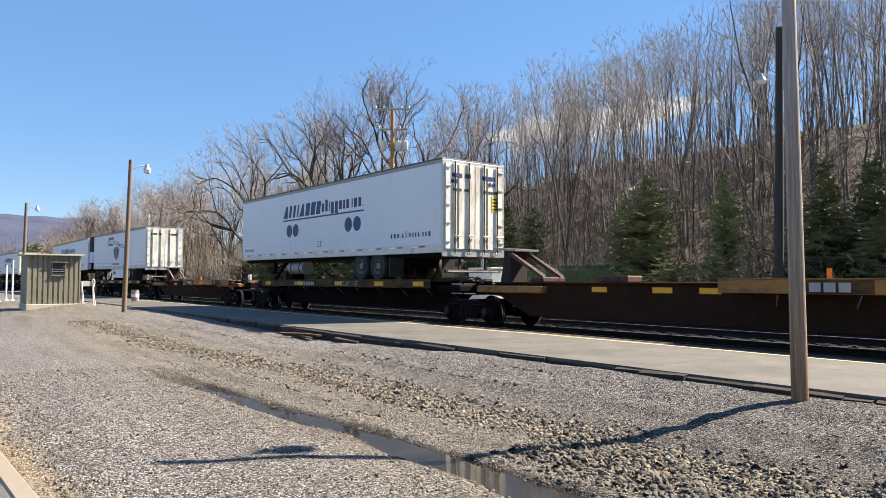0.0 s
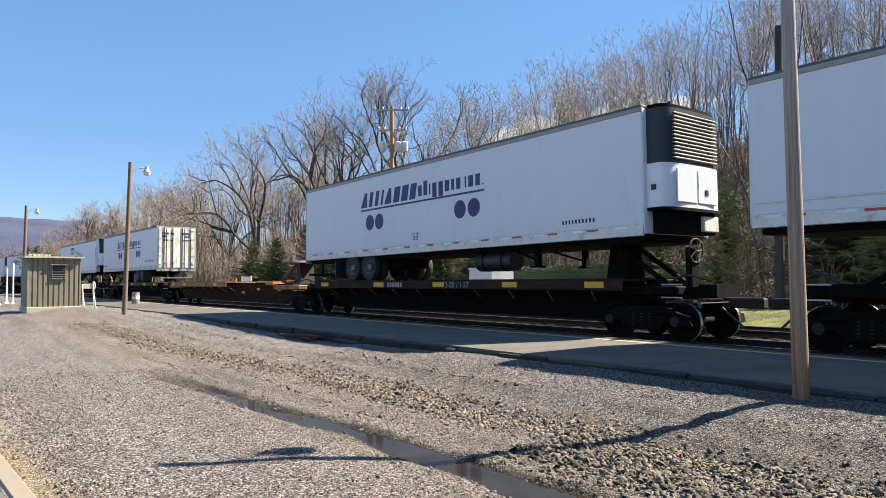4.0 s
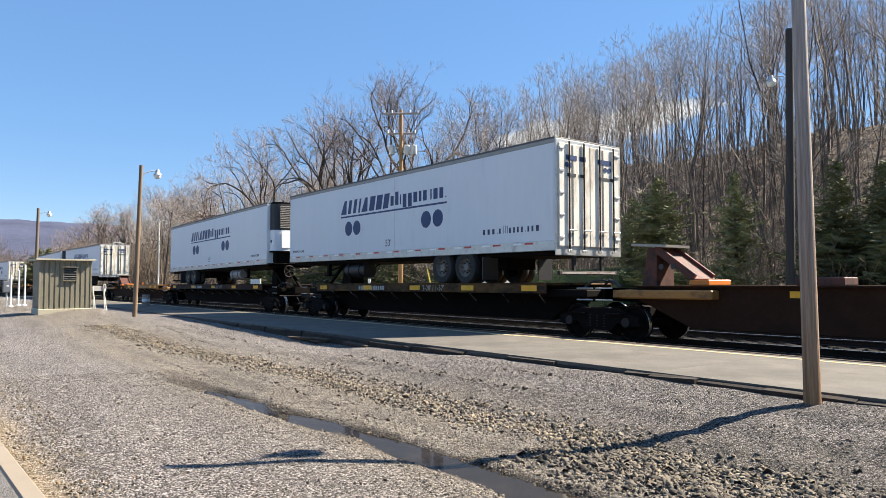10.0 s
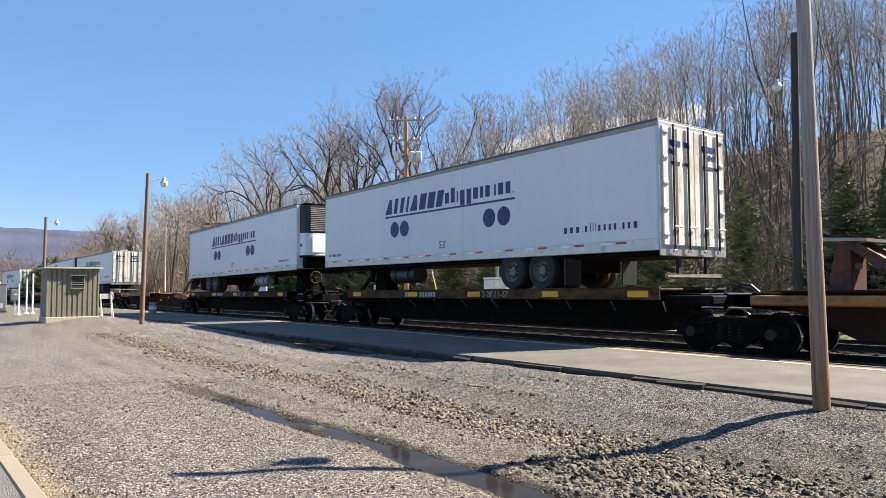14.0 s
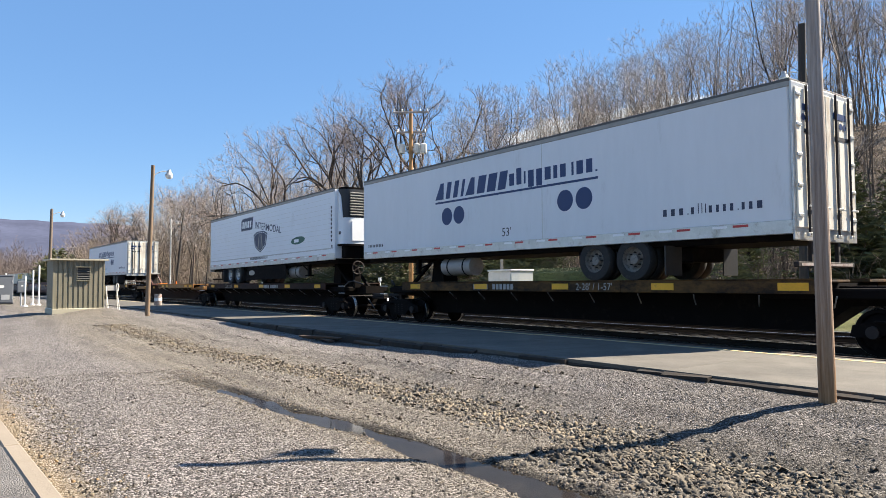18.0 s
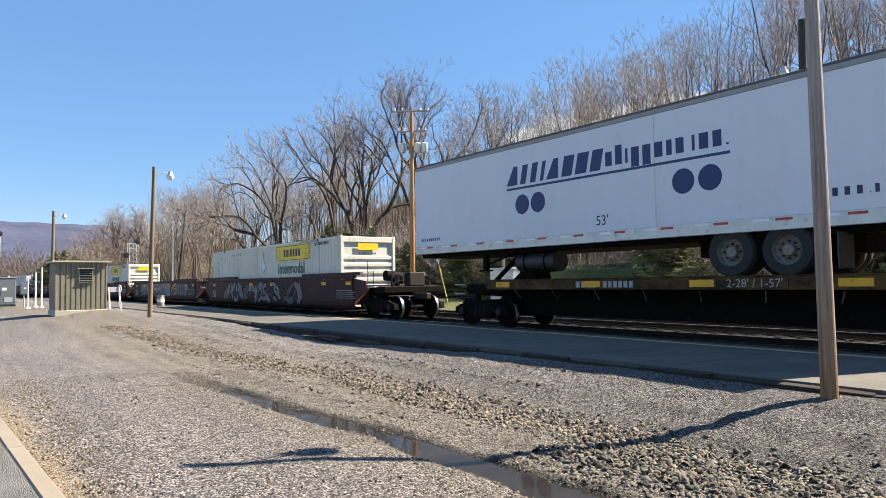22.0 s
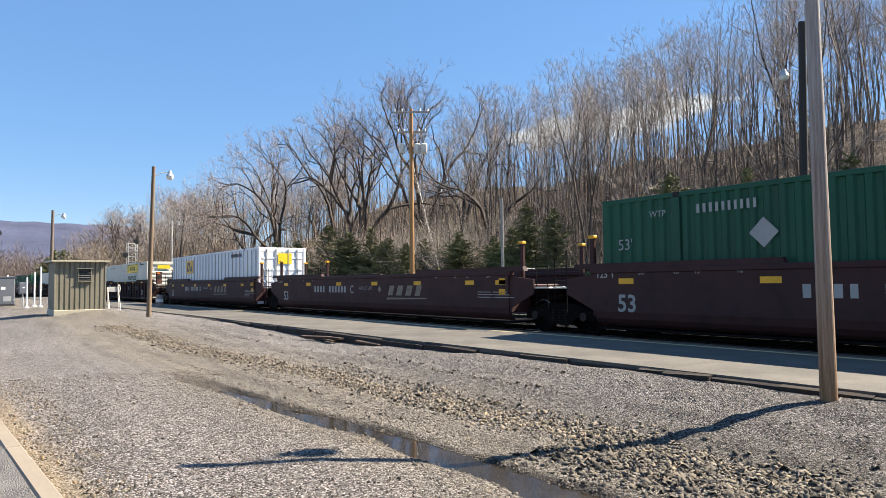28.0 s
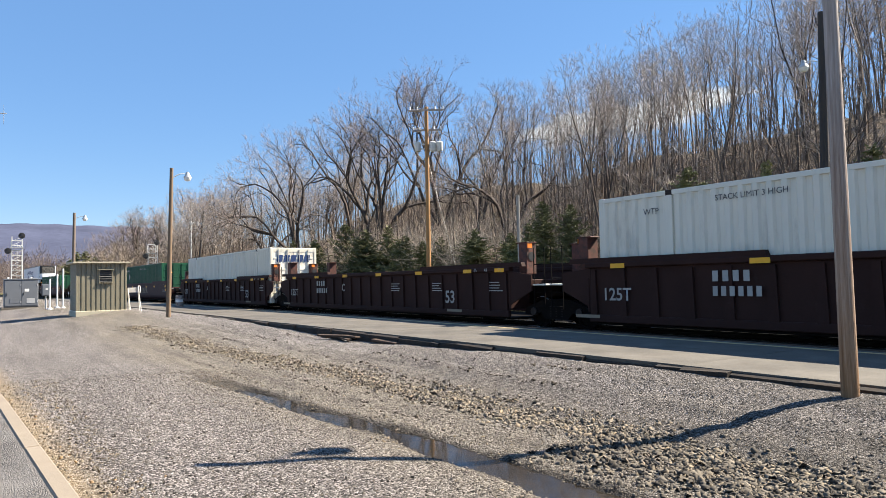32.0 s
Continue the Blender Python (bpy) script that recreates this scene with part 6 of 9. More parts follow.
        if hitched:
            hitch(t, -way * (half - {100: 1.0, 102: 1.6, 105: 1.8, 108: 1.05, 111: 1.9, 117: 1.2}.get(seed, 1.5)), True, way, seed in (108, 111))
        part("flag", Shape().cyl((0.5, -0.4, DECK), (0.5, -0.4, DECK + 0.22), 0.05, n=8), "orange", t, "small orange peg")
    else:
        mark_x, size_x = (1.1, -4.65) if seed == 116 else (-3.0, 1.1)
        x1 = bar_row("marking", t, "palebar", mark_x, DECK - 0.21, -1.324, (0.13,) * 4, 0.15, 0.045)
        bar_row("marking", t, "palebar", x1 + 0.18, DECK - 0.21, -1.324, (0.11,) * 6, 0.15, 0.045)
        sill_words(t, size_x, "2-28' / 1-57'", 0.24, -1.324, DECK - 0.21)
        for q in (0.03, 0.29, 0.52, 0.74, 0.93):
            x = a + (b - a) * q + rng.uniform(-0.15, 0.15)
            part("yellow_plate", Shape().rect(x, x + 0.58, DECK - 0.20, DECK - 0.05, -1.325), "yellow", t)
        hitch(t, -half + 2.4 if load == "d" else half - 2.4, False, 1 if load == "d" else -1)
    if kind[0] == "b":
        bogie(t, half)
    else:
        bogie(t, half - 1.15)
        coupler(t, half + 0.25, 1)
        brake_wheel(t, half - 0.1, -0.55, DECK + 0.62)
        part("brake_stand", Shape().cbox(half - 0.28, half - 0.12, -0.7, -0.4, DECK - 0.2, DECK + 0.7, 0.02), "frame", t)
    if kind[1] == "c":
        bogie(t, -half + 1.15)
        coupler(t, -half - 0.25, -1)
    # brake gear, pipes and grab irons seen at the ends
    for e in (-1, 1):
        x = e * (half - 0.55)
        part("grab_iron", Shape().cyl((x, -1.2, DECK - 0.4), (x + e * 0.5, -1.2, DECK - 0.4), 0.016, n=5).cyl((x, -1.2, DECK - 0.12), (x + e * 0.5, -1.2, DECK - 0.12), 0.016, n=5), "lampgrey", t)
        part("step_plate", Shape().cbox(x - 0.25, x + 0.25, -1.25, -0.95, DECK - 0.75, DECK - 0.71, 0.008), "frame", t)
        part("hose", Shape().tube([(x, -0.9, DECK - 0.1), (x + e * 0.2, -0.85, DECK + 0.05), (x + e * 0.45, -0.75, DECK + 0.08), (x + e * 0.8, -0.5, DECK - 0.05)], 0.03, 6), "black", t)
    return ride(t, mid)


# ---------------------------------------------------------------- road trailers
TYRE = Shape().ring((0, 0, 0), "y", [(0.29, -0.13), (0.40, -0.14), (0.475, -0.135), (0.50, -0.10), (0.505, 0.0), (0.50, 0.10), (0.475, 0.135), (0.40, 0.14), (0.29, 0.13)], 26).mesh("tyre", "rubber", True)
RIM = Shape().ring((0, 0, 0), "y", [(0.30, -0.135), (0.29, -0.115), (0.275, -0.02), (0.20, 0.02), (0.13, -0.01), (0.11, -0.10), (0.0, -0.115)], 22).mesh("rim", "rim", True)
RIM_DIRTY = Shape().ring((0, 0, 0), "y", [(0.30, -0.135), (0.29, -0.115), (0.275, -0.02), (0.20, 0.02), (0.13, -0.01), (0.11, -0.10), (0.0, -0.115)], 22).mesh("rim", "rimdark", True)
NUTS = Shape()
for _k in range(8):
    NUTS.cyl((0.165 * math.cos(_k * 0.785), -0.03, 0.165 * math.sin(_k * 0.785)), (0.165 * math.cos(_k * 0.785), 0.03, 0.165 * math.sin(_k * 0.785)), 0.02, n=6)
NUTS = NUTS.mesh("wheel_nuts", "railside")


def wheelset(parent, x, clean):
    part("axle", Shape().cyl((x, -0.95, DECK + 0.5), (x, 0.95, DECK + 0.5), 0.07, n=10), "frame", parent, smooth=True)
    for s in (-1, 1):
        for off in (1.13, 0.82):
            w = part("tyre", TYRE, None, parent, at=pose(x, s * off, DECK + 0.503))
            if off > 1:
                part("rim", RIM if clean else RIM_DIRTY, None, w, at=pose(0, 0, 0, 0, 0, 0 if s < 0 else 180))
                part("wheel_nuts", NUTS, None, w, at=pose(0, s * 0.05, 0))


FLOOR = 2.235        # underside of the trailer body above the rail
TALL = 2.93


DOTS = (0.62, 1.24, 5.72, 6.36)


def company_marks(t, x0, style):
    """The freight company's side markings as plain shapes: x0 is the left end of the wall."""
    y = -W2 - 0.004
    if style in ("two_dots", "two_dots_reefer"):
        ox = x0 + (4.68 if style == "two_dots" else 4.42)
        z = FLOOR + 1.76
        # a big slanted word and a lighter upright one, drawn as plain bars
        x = ox
        for i, w in enumerate((0.44, 0.22, 0.22, 0.13, 0.44, 0.36, 0.38, 0.34)):
            top = 0.20 if i in (0, 4) else 0.0
            part("blue_mark", Shape().plate([(x, z), (x + w, z), (x + w + 0.12 - top * 0.5, z + 0.52), (x + 0.12 + top * 0.85, z + 0.52)], y), "blue", t)
            x += w + (0.17 if i in (1, 2) else 0.11)
        x += 0.06
        for i, w in enumerate((0.20, 0.20, 0.07, 0.22, 0.22, 0.22, 0.14, 0.20, 0.0, 0.07, 0.22, 0.20, 0.06)):
            if w:
                lo = -0.12 if i in (3, 4) else 0.0
                part("blue_mark", Shape().rect(x, x + w, z + 0.06 + lo, z + (0.52 if i == 1 else 0.10 if i == 12 else 0.40), y), "blue", t)
            x += w + 0.10
        part("underline", Shape().rect(ox, x - 0.08, z - 0.13, z - 0.07, y), "blue", t)
        for i, dx in enumerate(DOTS):
            big = 0.275
            pts = [(ox + dx + big * math.cos(a * math.pi / 14), z - 0.56 + big * math.sin(a * math.pi / 14)) for a in range(28)]
            part("dot", Shape().plate(pts, y), "blue", t, "dark blue dot")
        part("writing", word("53'", 0.34, "ink"), None, t, at=pose(ox + 3.25, y, FLOOR + 0.42))
        if style == "two_dots":
            x = -x0 - 2.85
            for w, lift in ((0.15, 0), (0.15, 0), (0.15, 0), (0.03, -0.12), (0.11, 0), (0.03, 0.07), (0.03, 0.07), (0.03, 0.05), (0.11, 0), (0.10, 0), (0.10, 0), (0.11, 0), (0.03, -0.12), (0.10, 0), (0.11, 0), (0.17, 0)):
                part("web_mark", Shape().rect(x, x + 0.62 * w, FLOOR + 0.54, FLOOR + 0.69 + lift, y), "navy", t)
                x += w + 0.055
        _ = bar_row("plate_mark", t, "ink", x0 + (0.35 if style == "two_dots" else 14.2), FLOOR + 0.42, y, (0.05,) * 4 + (0.055,) * 6, 0.10, 0.055)
    else:
        # a block of black shadowed lettering, a grey word, and a shield with a road on it
        ox, z = x0 + 5.35, FLOOR + 1.96
        x = bar_row("pale_mark", t, "silver", ox + 0.04, z + 0.08, y, (0.17, 0.17, 0.08, 0.24, 0.17), 0.36, 0.11, 0.05)
        back = Shape().plate([(ox - 0.12, z - 0.05), (ox + 1.5, z - 0.05), (ox + 1.62, z + 0.62), (ox + 0.1, z + 0.62), (ox - 0.12, z + 0.48)], y + 0.003, 0.003)
        part("block_mark", back, "navy", t)
        part("writing", word("INTERMODAL", 0.46, "navy", 0.004), None, t, at=pose(ox + 1.85, y, z + 0.0) @ Matrix(((1.2, 0, 0.3, 0), (0, 1, 0, 0), (0, 0, 1, 0), (0, 0, 0, 1))))
        cx, cz = ox + 2.62, FLOOR + 1.24
        sh = [(cx - 0.93, cz + 0.36), (cx - 0.45, cz + 0.50), (cx + 0.45, cz + 0.50), (cx + 0.93, cz + 0.36), (cx + 0.74, cz - 0.24), (cx + 0.35, cz - 0.44), (cx, cz - 0.56), (cx - 0.35, cz - 0.44), (cx - 0.74, cz - 0.24)]
        part("shield", Shape().plate(sh, y), "navy", t, "dark shield emblem")
        part("shield_ring", Shape().plate([(cx + (px - cx) * 0.88, cz + (pz - cz) * 0.88) for px, pz in sh], y - 0.003), "silver", t)
        part("shield_face", Shape().plate([(cx + (px - cx) * 0.84, cz + (pz - cz) * 0.84) for px, pz in sh], y - 0.006), "navy", t)
        for d in (-1, 1):
            part("shield_stripe", Shape().plate([(cx + d * 0.10, cz + 0.38), (cx + d * 0.15, cz + 0.38), (cx + d * 0.34, cz - 0.36), (cx + d * 0.24, cz - 0.40)], y - 0.009), "postgrey", t)
        part("shield_stripe", Shape().rect(cx - 0.03, cx + 0.03, cz - 0.4, cz + 0.36, y - 0.009), "postgrey", t)
        x = bar_row("web_mark", t, "ink", ox + 1.25, FLOOR + 0.33, y, (0.075,) * 17, 0.12, 0.065)
        if style == "shield_reefer_green":
            part("green_badge", Shape().plate([(x0 + 12.5 + 0.75 * math.cos(a * math.pi / 10), FLOOR + 1.0 + 0.17 * math.sin(a * math.pi / 10) + 0.03 * math.cos(a * math.pi / 10)) for a in range(20)], y), "inkgreen", t, "green oval badge")
            part("badge_face", Shape().rect(x0 + 12.1, x0 + 12.6, FLOOR + 0.92, FLOOR + 1.06, y - 0.003), "silver", t)


def trailer(rear, nose, style, seed, label):
    """A 53 ft trailer. rear, nose: its ends in the train, whichever comes first."""
    rng = random.Random(seed)
    doors_first = rear > nose
    t = thing("semi_trailer", pose(0, 0, 0), label, "trailer", "road trailers")
    L2 = abs(rear - nose) / 2
    mid = (rear + nose) / 2
    e = 1 if doors_first else -1            # local x of the doors
    reefer = "reefer" in style
    body_m = "whiter" if style.startswith("shield_reefer") else "white"
    top = FLOOR + TALL
    # body shell
    part("body", Shape().cbox(-L2 + 0.02, L2 - 0.02, -W2, W2, FLOOR + 0.16, top - 0.10, 0.03), body_m, t)
    for y in (-1, 1):
        part("top_rail", Shape().cbox(-L2, L2, min(y * (W2 - 0.06), y * (W2 + 0.012)), max(y * (W2 - 0.06), y * (W2 + 0.012)), top - 0.13, top, 0.012), "postgrey", t)
        part("bottom_rail", Shape().cbox(-L2, L2, min(y * (W2 - 0.06), y * (W2 + 0.015)), max(y * (W2 - 0.06), y * (W2 + 0.015)), FLOOR, FLOOR + 0.27, 0.012), "galv", t)
    part("roof", Shape().cbox(-L2 - 0.005, L2 + 0.02, -W2 - 0.018, W2 + 0.018, top - 0.03, top + 0.03, 0.01), "roofdark", t)
    part("nose_wall", Shape().cbox(min(-e * L2, -e * (L2 + 0.03)), max(-e * L2, -e * (L2 + 0.03)), -W2, W2, FLOOR + 0.05, top - 0.04, 0.015), body_m, t)
    for y in (-1, 1):
        part("corner_post", Shape().cbox(min(-e * (L2 - 0.18), -e * (L2 + 0.01)), max(-e * (L2 - 0.18), -e * (L2 + 0.01)), min(y * (W2 - 0.1), y * (W2 + 0.006)), max(y * (W2 - 0.1), y * (W2 + 0.006)), FLOOR + 0.2, top - 0.13, 0.02), body_m, t)
    if style.startswith("shield_reefer"):
        # fluted side panels; the flutes' faint shade is put into their grey
        for i in range(11):
            part("side_flute", Shape().cbox(-L2 + 0.3, L2 - 0.3, -W2 - 0.003, -W2 + 0.01, FLOOR + 0.45 + i * 0.21, FLOOR + 0.462 + i * 0.21, 0.002), "postgrey" if i == 0 else "cabinet", t)
    elif style == "two_dots":
        x = rng.uniform(-3, 5)
        part("panel_seam", Shape().rect(x, x + 0.025, FLOOR + 0.2, top - 0.13, -W2 - 0.003), "galv", t)
    if style.startswith("shield"):
        part("rub_rail", Shape().cbox(-L2 + 0.1, L2 - 0.1, -W2 - 0.012, -W2, FLOOR + 0.46, FLOOR + 0.50, 0.005), "galv", t)
    # reflective strips along the bottom rail
    x = -L2 + 0.25
    k = 0
    while x < L2 - 0.4:
        part("reflector", Shape().rect(x, x + 0.33, FLOOR + 0.185, FLOOR + 0.235, -W2 - 0.019), "red" if k % 2 else "silver", t)
        x += 0.45 if k % 2 == 0 else 0.85
        k += 1
    # doors
    xd = e * L2
    lo, hi = sorted((xd, xd + e * 0.03))
    part("door_frame", Shape().cbox(lo - 0.01, hi, -W2, W2, FLOOR - 0.12, top - 0.01, 0.015), "galv", t)
    for y0, y1 in ((-1.19, -0.01), (0.01, 1.19)):
        d = part("door", Shape().cbox(*sorted((xd + e * 0.02, xd + e * 0.06)), y0, y1, FLOOR + 0.12, top - 0.12, 0.012), "door", t, "dirty white rear door")
        outer = y0 if y0 < -0.5 else y1
        for q in range(5):
            z = FLOOR + 0.35 + q * 0.58
            part("hinge", Shape().cbox(*sorted((xd + e * 0.06, xd + e * 0.085)), min(outer, outer - 0.17 * math.copysign(1, outer)), max(outer, outer - 0.17 * math.copysign(1, outer)), z - 0.03, z + 0.03, 0.006), "galv", d)
        for fr in (0.30, 0.78):
            yy = y0 + (y1 - y0) * fr
            part("lock_rod", Shape().cyl((xd + e * 0.09, yy, FLOOR - 0.02), (xd + e * 0.09, yy, top - 0.06), 0.024, n=8), "railside" if style == "two_dots" else "galv", d)
            part("rod_handle", Shape().cbox(*sorted((xd + e * 0.09, xd + e * 0.12)), yy - 0.02, yy + 0.26, FLOOR + 0.52, FLOOR + 0.56, 0.006), "galv", d)
            part("keeper", Shape().cbox(*sorted((xd + e * 0.06, xd + e * 0.11)), yy - 0.07, yy + 0.07, FLOOR - 0.04, FLOOR + 0.03, 0.006), "galv", d)
        if style == "two_dots":
            # a dark strip laid on the door, drawn as a groove's shadow line
            part("shadow_groove", Shape().cbox(*sorted((xd + e * 0.06, xd + e * 0.064)), y0 + 0.46, y0 + 0.54, FLOOR + 0.15, top - 0.15, 0.001), "roofdark", d)
    if doors_first:
        # the rear doors' markings as plain bars
        xs = xd + e * 0.066
        ink = "blue" if style == "two_dots" else "ink"
        for y0, wd in ((-0.95, 0.42), (-0.42, 0.24), (0.30, 0.55)):
            part("door_mark", Shape().box(xs, xs + 0.003, y0, y0 + wd, top - 0.55, top - 0.42), ink, t)
        if style == "two_dots":
            for y0 in (-0.92, -0.76, 0.62, 0.78):
                part("door_dot", Shape().cyl((xs, y0, top - 0.68), (xs + 0.004, y0, top - 0.68), 0.07, n=12), "blue", t)
            for y0, wd in ((-0.9, 0.34), (-0.45, 0.2), (0.35, 0.6)):
                part("door_mark", Shape().box(xs, xs + 0.003, y0, y0 + wd, top - 0.98, top - 0.9), "ink", t)
    if seed == 200:
        part("door_sticker", Shape().box(xd + 0.066, xd + 0.07, 0.70, 0.98, top - 1.55, top - 1.05), "sign", t, "yellow warning sticker")
        for q in range(4):
            part("sticker_line", Shape().box(xd + 0.07, xd + 0.072, 0.74, 0.94, top - 1.50 + 0.11 * q, top - 1.45 + 0.11 * q), "ink", t)
    # rear underride guard
    g = part("underride_guard", Shape().cbox(*sorted((xd - e * 0.08, xd + e * 0.02)), -1.15, 1.15, FLOOR - 0.62, FLOOR - 0.52, 0.01), "railside", t, "dark steel underride guard")
    for y in (-0.55, 0.55):
        part("guard_post", Shape().cbox(*sorted((xd - e * 0.08, xd + e * 0.0)), y - 0.05, y + 0.05, FLOOR - 0.53, FLOOR - 0.05, 0.008), "railside", g)
    part("guard_tape", Shape().box(*sorted((xd + e * 0.021, xd + e * 0.025)), -1.05, 1.05, FLOOR - 0.595, FLOOR - 0.545), "rustpale", g, "worn pale and red tape")
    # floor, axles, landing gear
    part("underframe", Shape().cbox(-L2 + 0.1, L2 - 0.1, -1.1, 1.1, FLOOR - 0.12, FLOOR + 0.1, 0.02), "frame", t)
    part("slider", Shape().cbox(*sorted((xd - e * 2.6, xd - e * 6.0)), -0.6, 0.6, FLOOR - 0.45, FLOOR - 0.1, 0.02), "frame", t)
    for d in ((3.15, 4.40) if style == "shield" else (3.45, 4.70) if style == "shield_reefer_green" else (3.72, 4.88)):
        wheelset(t, xd - e * d, style.startswith("shield"))
    for y in (-1.12, 1.12):
        part("mud_flap", Shape().cbox(*sorted((xd - e * 2.75, xd - e * 2.72)), y - 0.3, y + 0.3, DECK + 0.12, FLOOR - 0.1, 0.004), "black", t)
    xl = xd - e * 13.0
    for y in (-0.95, 0.95):
        part("landing_leg", Shape().cbox(xl - 0.08, xl + 0.08, y - 0.07, y + 0.07, DECK + 0.30, FLOOR - 0.05, 0.012), "frame", t)
        part("landing_foot", Shape().cbox(xl - 0.16, xl + 0.16, y - 0.14, y + 0.14, DECK + 0.26, DECK + 0.31, 0.01), "frame", t)
        part("leg_brace", Shape().cyl((xl, y, DECK + 0.45), (xl + e * 1.1, y * 0.8, FLOOR - 0.1), 0.03, n=6), "frame", t)
    if style in ("two_dots", "two_dots_reefer", "shield_reefer", "shield_reefer_green"):
        xt = xd - e * (10.9 if doors_first else 11.2)
        tk = part("fuel_tank", Shape().cyl((xt - 0.75, -0.72, FLOOR - 0.38), (xt + 0.75, -0.72, FLOOR - 0.38), 0.29, n=18), "tank" if rng.random() < 0.6 else "black", t, "round underslung tank", smooth=True)
        for q in (-0.4, 0.4):
            part("tank_strap", Shape().ring((xt + q, -0.72, FLOOR - 0.38), "x", [(0.295, -0.03), (0.3, -0.03), (0.3, 0.03), (0.295, 0.03)], 18), "frame", tk)
    if style.startswith("shield"):
        a, b = sorted((xd - e * (4.9 if doors_first else 5.6), xd - e * (10.0 if doors_first else 11.0)))
        part("side_skirt", Shape().plate([(a + (0.5 if e < 0 else 0.0), FLOOR - 0.02), (b, FLOOR - 0.02), (b - (0.4 if e > 0 else 0.0), DECK + 0.18), (a + (0.0 if e < 0 else 0.5), DECK + 0.18)], -1.22, 0.03), "whiter" if doors_first else "frame", t, "aerodynamic side skirt")
        bx = a + 1.0
        part("skirt_badge", Shape().plate([(bx + 0.42 * math.cos(q * math.pi / 8), DECK + 0.55 + 0.13 * math.sin(q * math.pi / 8)) for q in range(16)], -1.224), "inkgreen" if doors_first else "postgrey", t)
    # refrigeration unit on the nose
    if reefer:
        xn = -e * L2
        f = -e
        old = style == "two_dots_reefer"


        def bulge(deep, wide, n=14):
            """The unit's plan: flat against the wall, bowed in front."""
            arc = [(xn + f * (0.03 + deep * max(0.0, math.cos(q)) ** 0.35), wide * math.copysign(abs(math.sin(q)) ** 0.75, math.sin(q))) for q in (math.pi * (i / n - 0.5) for i in range(n + 1))]
            return arc

        mid_z = FLOOR + (1.62 if old else 1.70)
        u = part("cooling_unit", Shape().extrude_z(bulge(0.52, 1.16), FLOOR + 0.62, mid_z), "whiter", t, "white bowed refrigeration unit", smooth=True)
        part("unit_top", Shape().extrude_z(bulge(0.50, 1.14), mid_z, top - 0.06), "black", u, "black upper grille housing", smooth=True)
        part("unit_cap", Shape().extrude_z(bulge(0.46, 1.10), top - 0.06, top + 0.03), "frame", u, smooth=True)
        for i in range(9 if not old else 13):
            step = (top - 0.22 - mid_z) / (9 if not old else 13)
            z = mid_z + 0.10 + i * step
            part("grille_bar", Shape().cbox(*sorted((xn + f * 0.50, xn + f * 0.565)), -0.86, 0.86, z, z + step * 0.38, 0.006), "postgrey", u)
        for y0 in (-0.80, 0.02):
            part("unit_door", Shape().cbox(*sorted((xn + f * 0.53, xn + f * 0.565)), y0, y0 + 0.78, FLOOR + 0.74, mid_z - 0.10, 0.02), "whiter", u)
        part("door_latch", Shape().cbox(*sorted((xn + f * 0.565, xn + f * 0.58)), 0.30, 0.42, FLOOR + 0.95, FLOOR + 1.08, 0.006), "black", u)
        part("side_window", Shape().cbox(*sorted((xn + f * 0.14, xn + f * 0.26)), -1.175, -1.15, FLOOR + 1.02, FLOOR + 1.14, 0.004), "black", u)
        if not old:
            part("side_panel", Shape().extrude_y([(xn + f * 0.04, mid_z), (xn + f * 0.40, mid_z), (xn + f * 0.26, top - 0.35), (xn + f * 0.04, top - 0.10)], -1.165, -1.12), "whiter", u, "white slanting side cheek")
        part("lower_lip", Shape().extrude_z(bulge(0.55, 1.18), FLOOR + 0.56, FLOOR + 0.63), "frame", u, smooth=True)
        part("unit_base", Shape().cbox(*sorted((xn + f * 0.03, xn + f * 0.40)), -1.0, 1.0, FLOOR + 0.06, FLOOR + 0.56, 0.03), "frame", u, "dark open compartment")
        part("battery_box", Shape().cbox(*sorted((xn + f * 0.36, xn + f * 0.50)), 0.35, 0.95, FLOOR + 0.12, FLOOR + 0.48, 0.02), "door", u)
        part("exhaust", Shape().cyl((xn + f * 0.28, -0.6, top), (xn + f * 0.28, -0.6, top + 0.14), 0.04, n=8), "railside", u)
        s, _ = bars(xn + f * 0.55 if f < 0 else xn - 0.28, FLOOR + 0.5, -W2 - 0.009, (0.10,), 0.11, 0.03)
        if style.startswith("shield"):
            for i in range(9):
                s.rect(xn - f * 0.32, xn - f * 0.32 + 0.11, FLOOR + 0.75 + i * 0.17, FLOOR + 0.86 + i * 0.17, -W2 - 0.009)
            part("plate_mark", s, "ink", t)
    company_marks(t, -L2, style)
    # the nose rides a little higher on the hitch, the wheels stand on the deck
    a = (0.10 if seed in (203, 204, 209, 211) else 0.42) * e
    return ride(t, mid, pose(0, 0, e * (L2 - 4.3) * math.sin(radians(a)), 0, a, 0))


# ---------------------------------------------------------------- containers and well cars
BOX_LOW = 0.36       # underside of a container in the well, above the rail
BOX_TALL = 2.90


def corrugated(x0, x1, z0, z1, y, depth, pitch, sign):
    """A wall of upright corrugations."""
    s = Shape()
    n = max(1, round((x1 - x0) / pitch))
    w = (x1 - x0) / n
    pts = []
    for i in range(n):
        a = x0 + i * w
        pts += [(a, 0), (a + w * 0.36, 0), (a + w * 0.5, depth), (a + w * 0.86, depth)]
    pts.append((x1, 0))
    for a, d in pts:
        s.v += [(a, y - sign * d, z0), (a, y - sign * d, z1)]
    for i in range(len(pts) - 1):
        f = [2 * i, 2 * i + 2, 2 * i + 3, 2 * i + 1]
        s.f.append(f if sign < 0 else f[::-1])
    return s


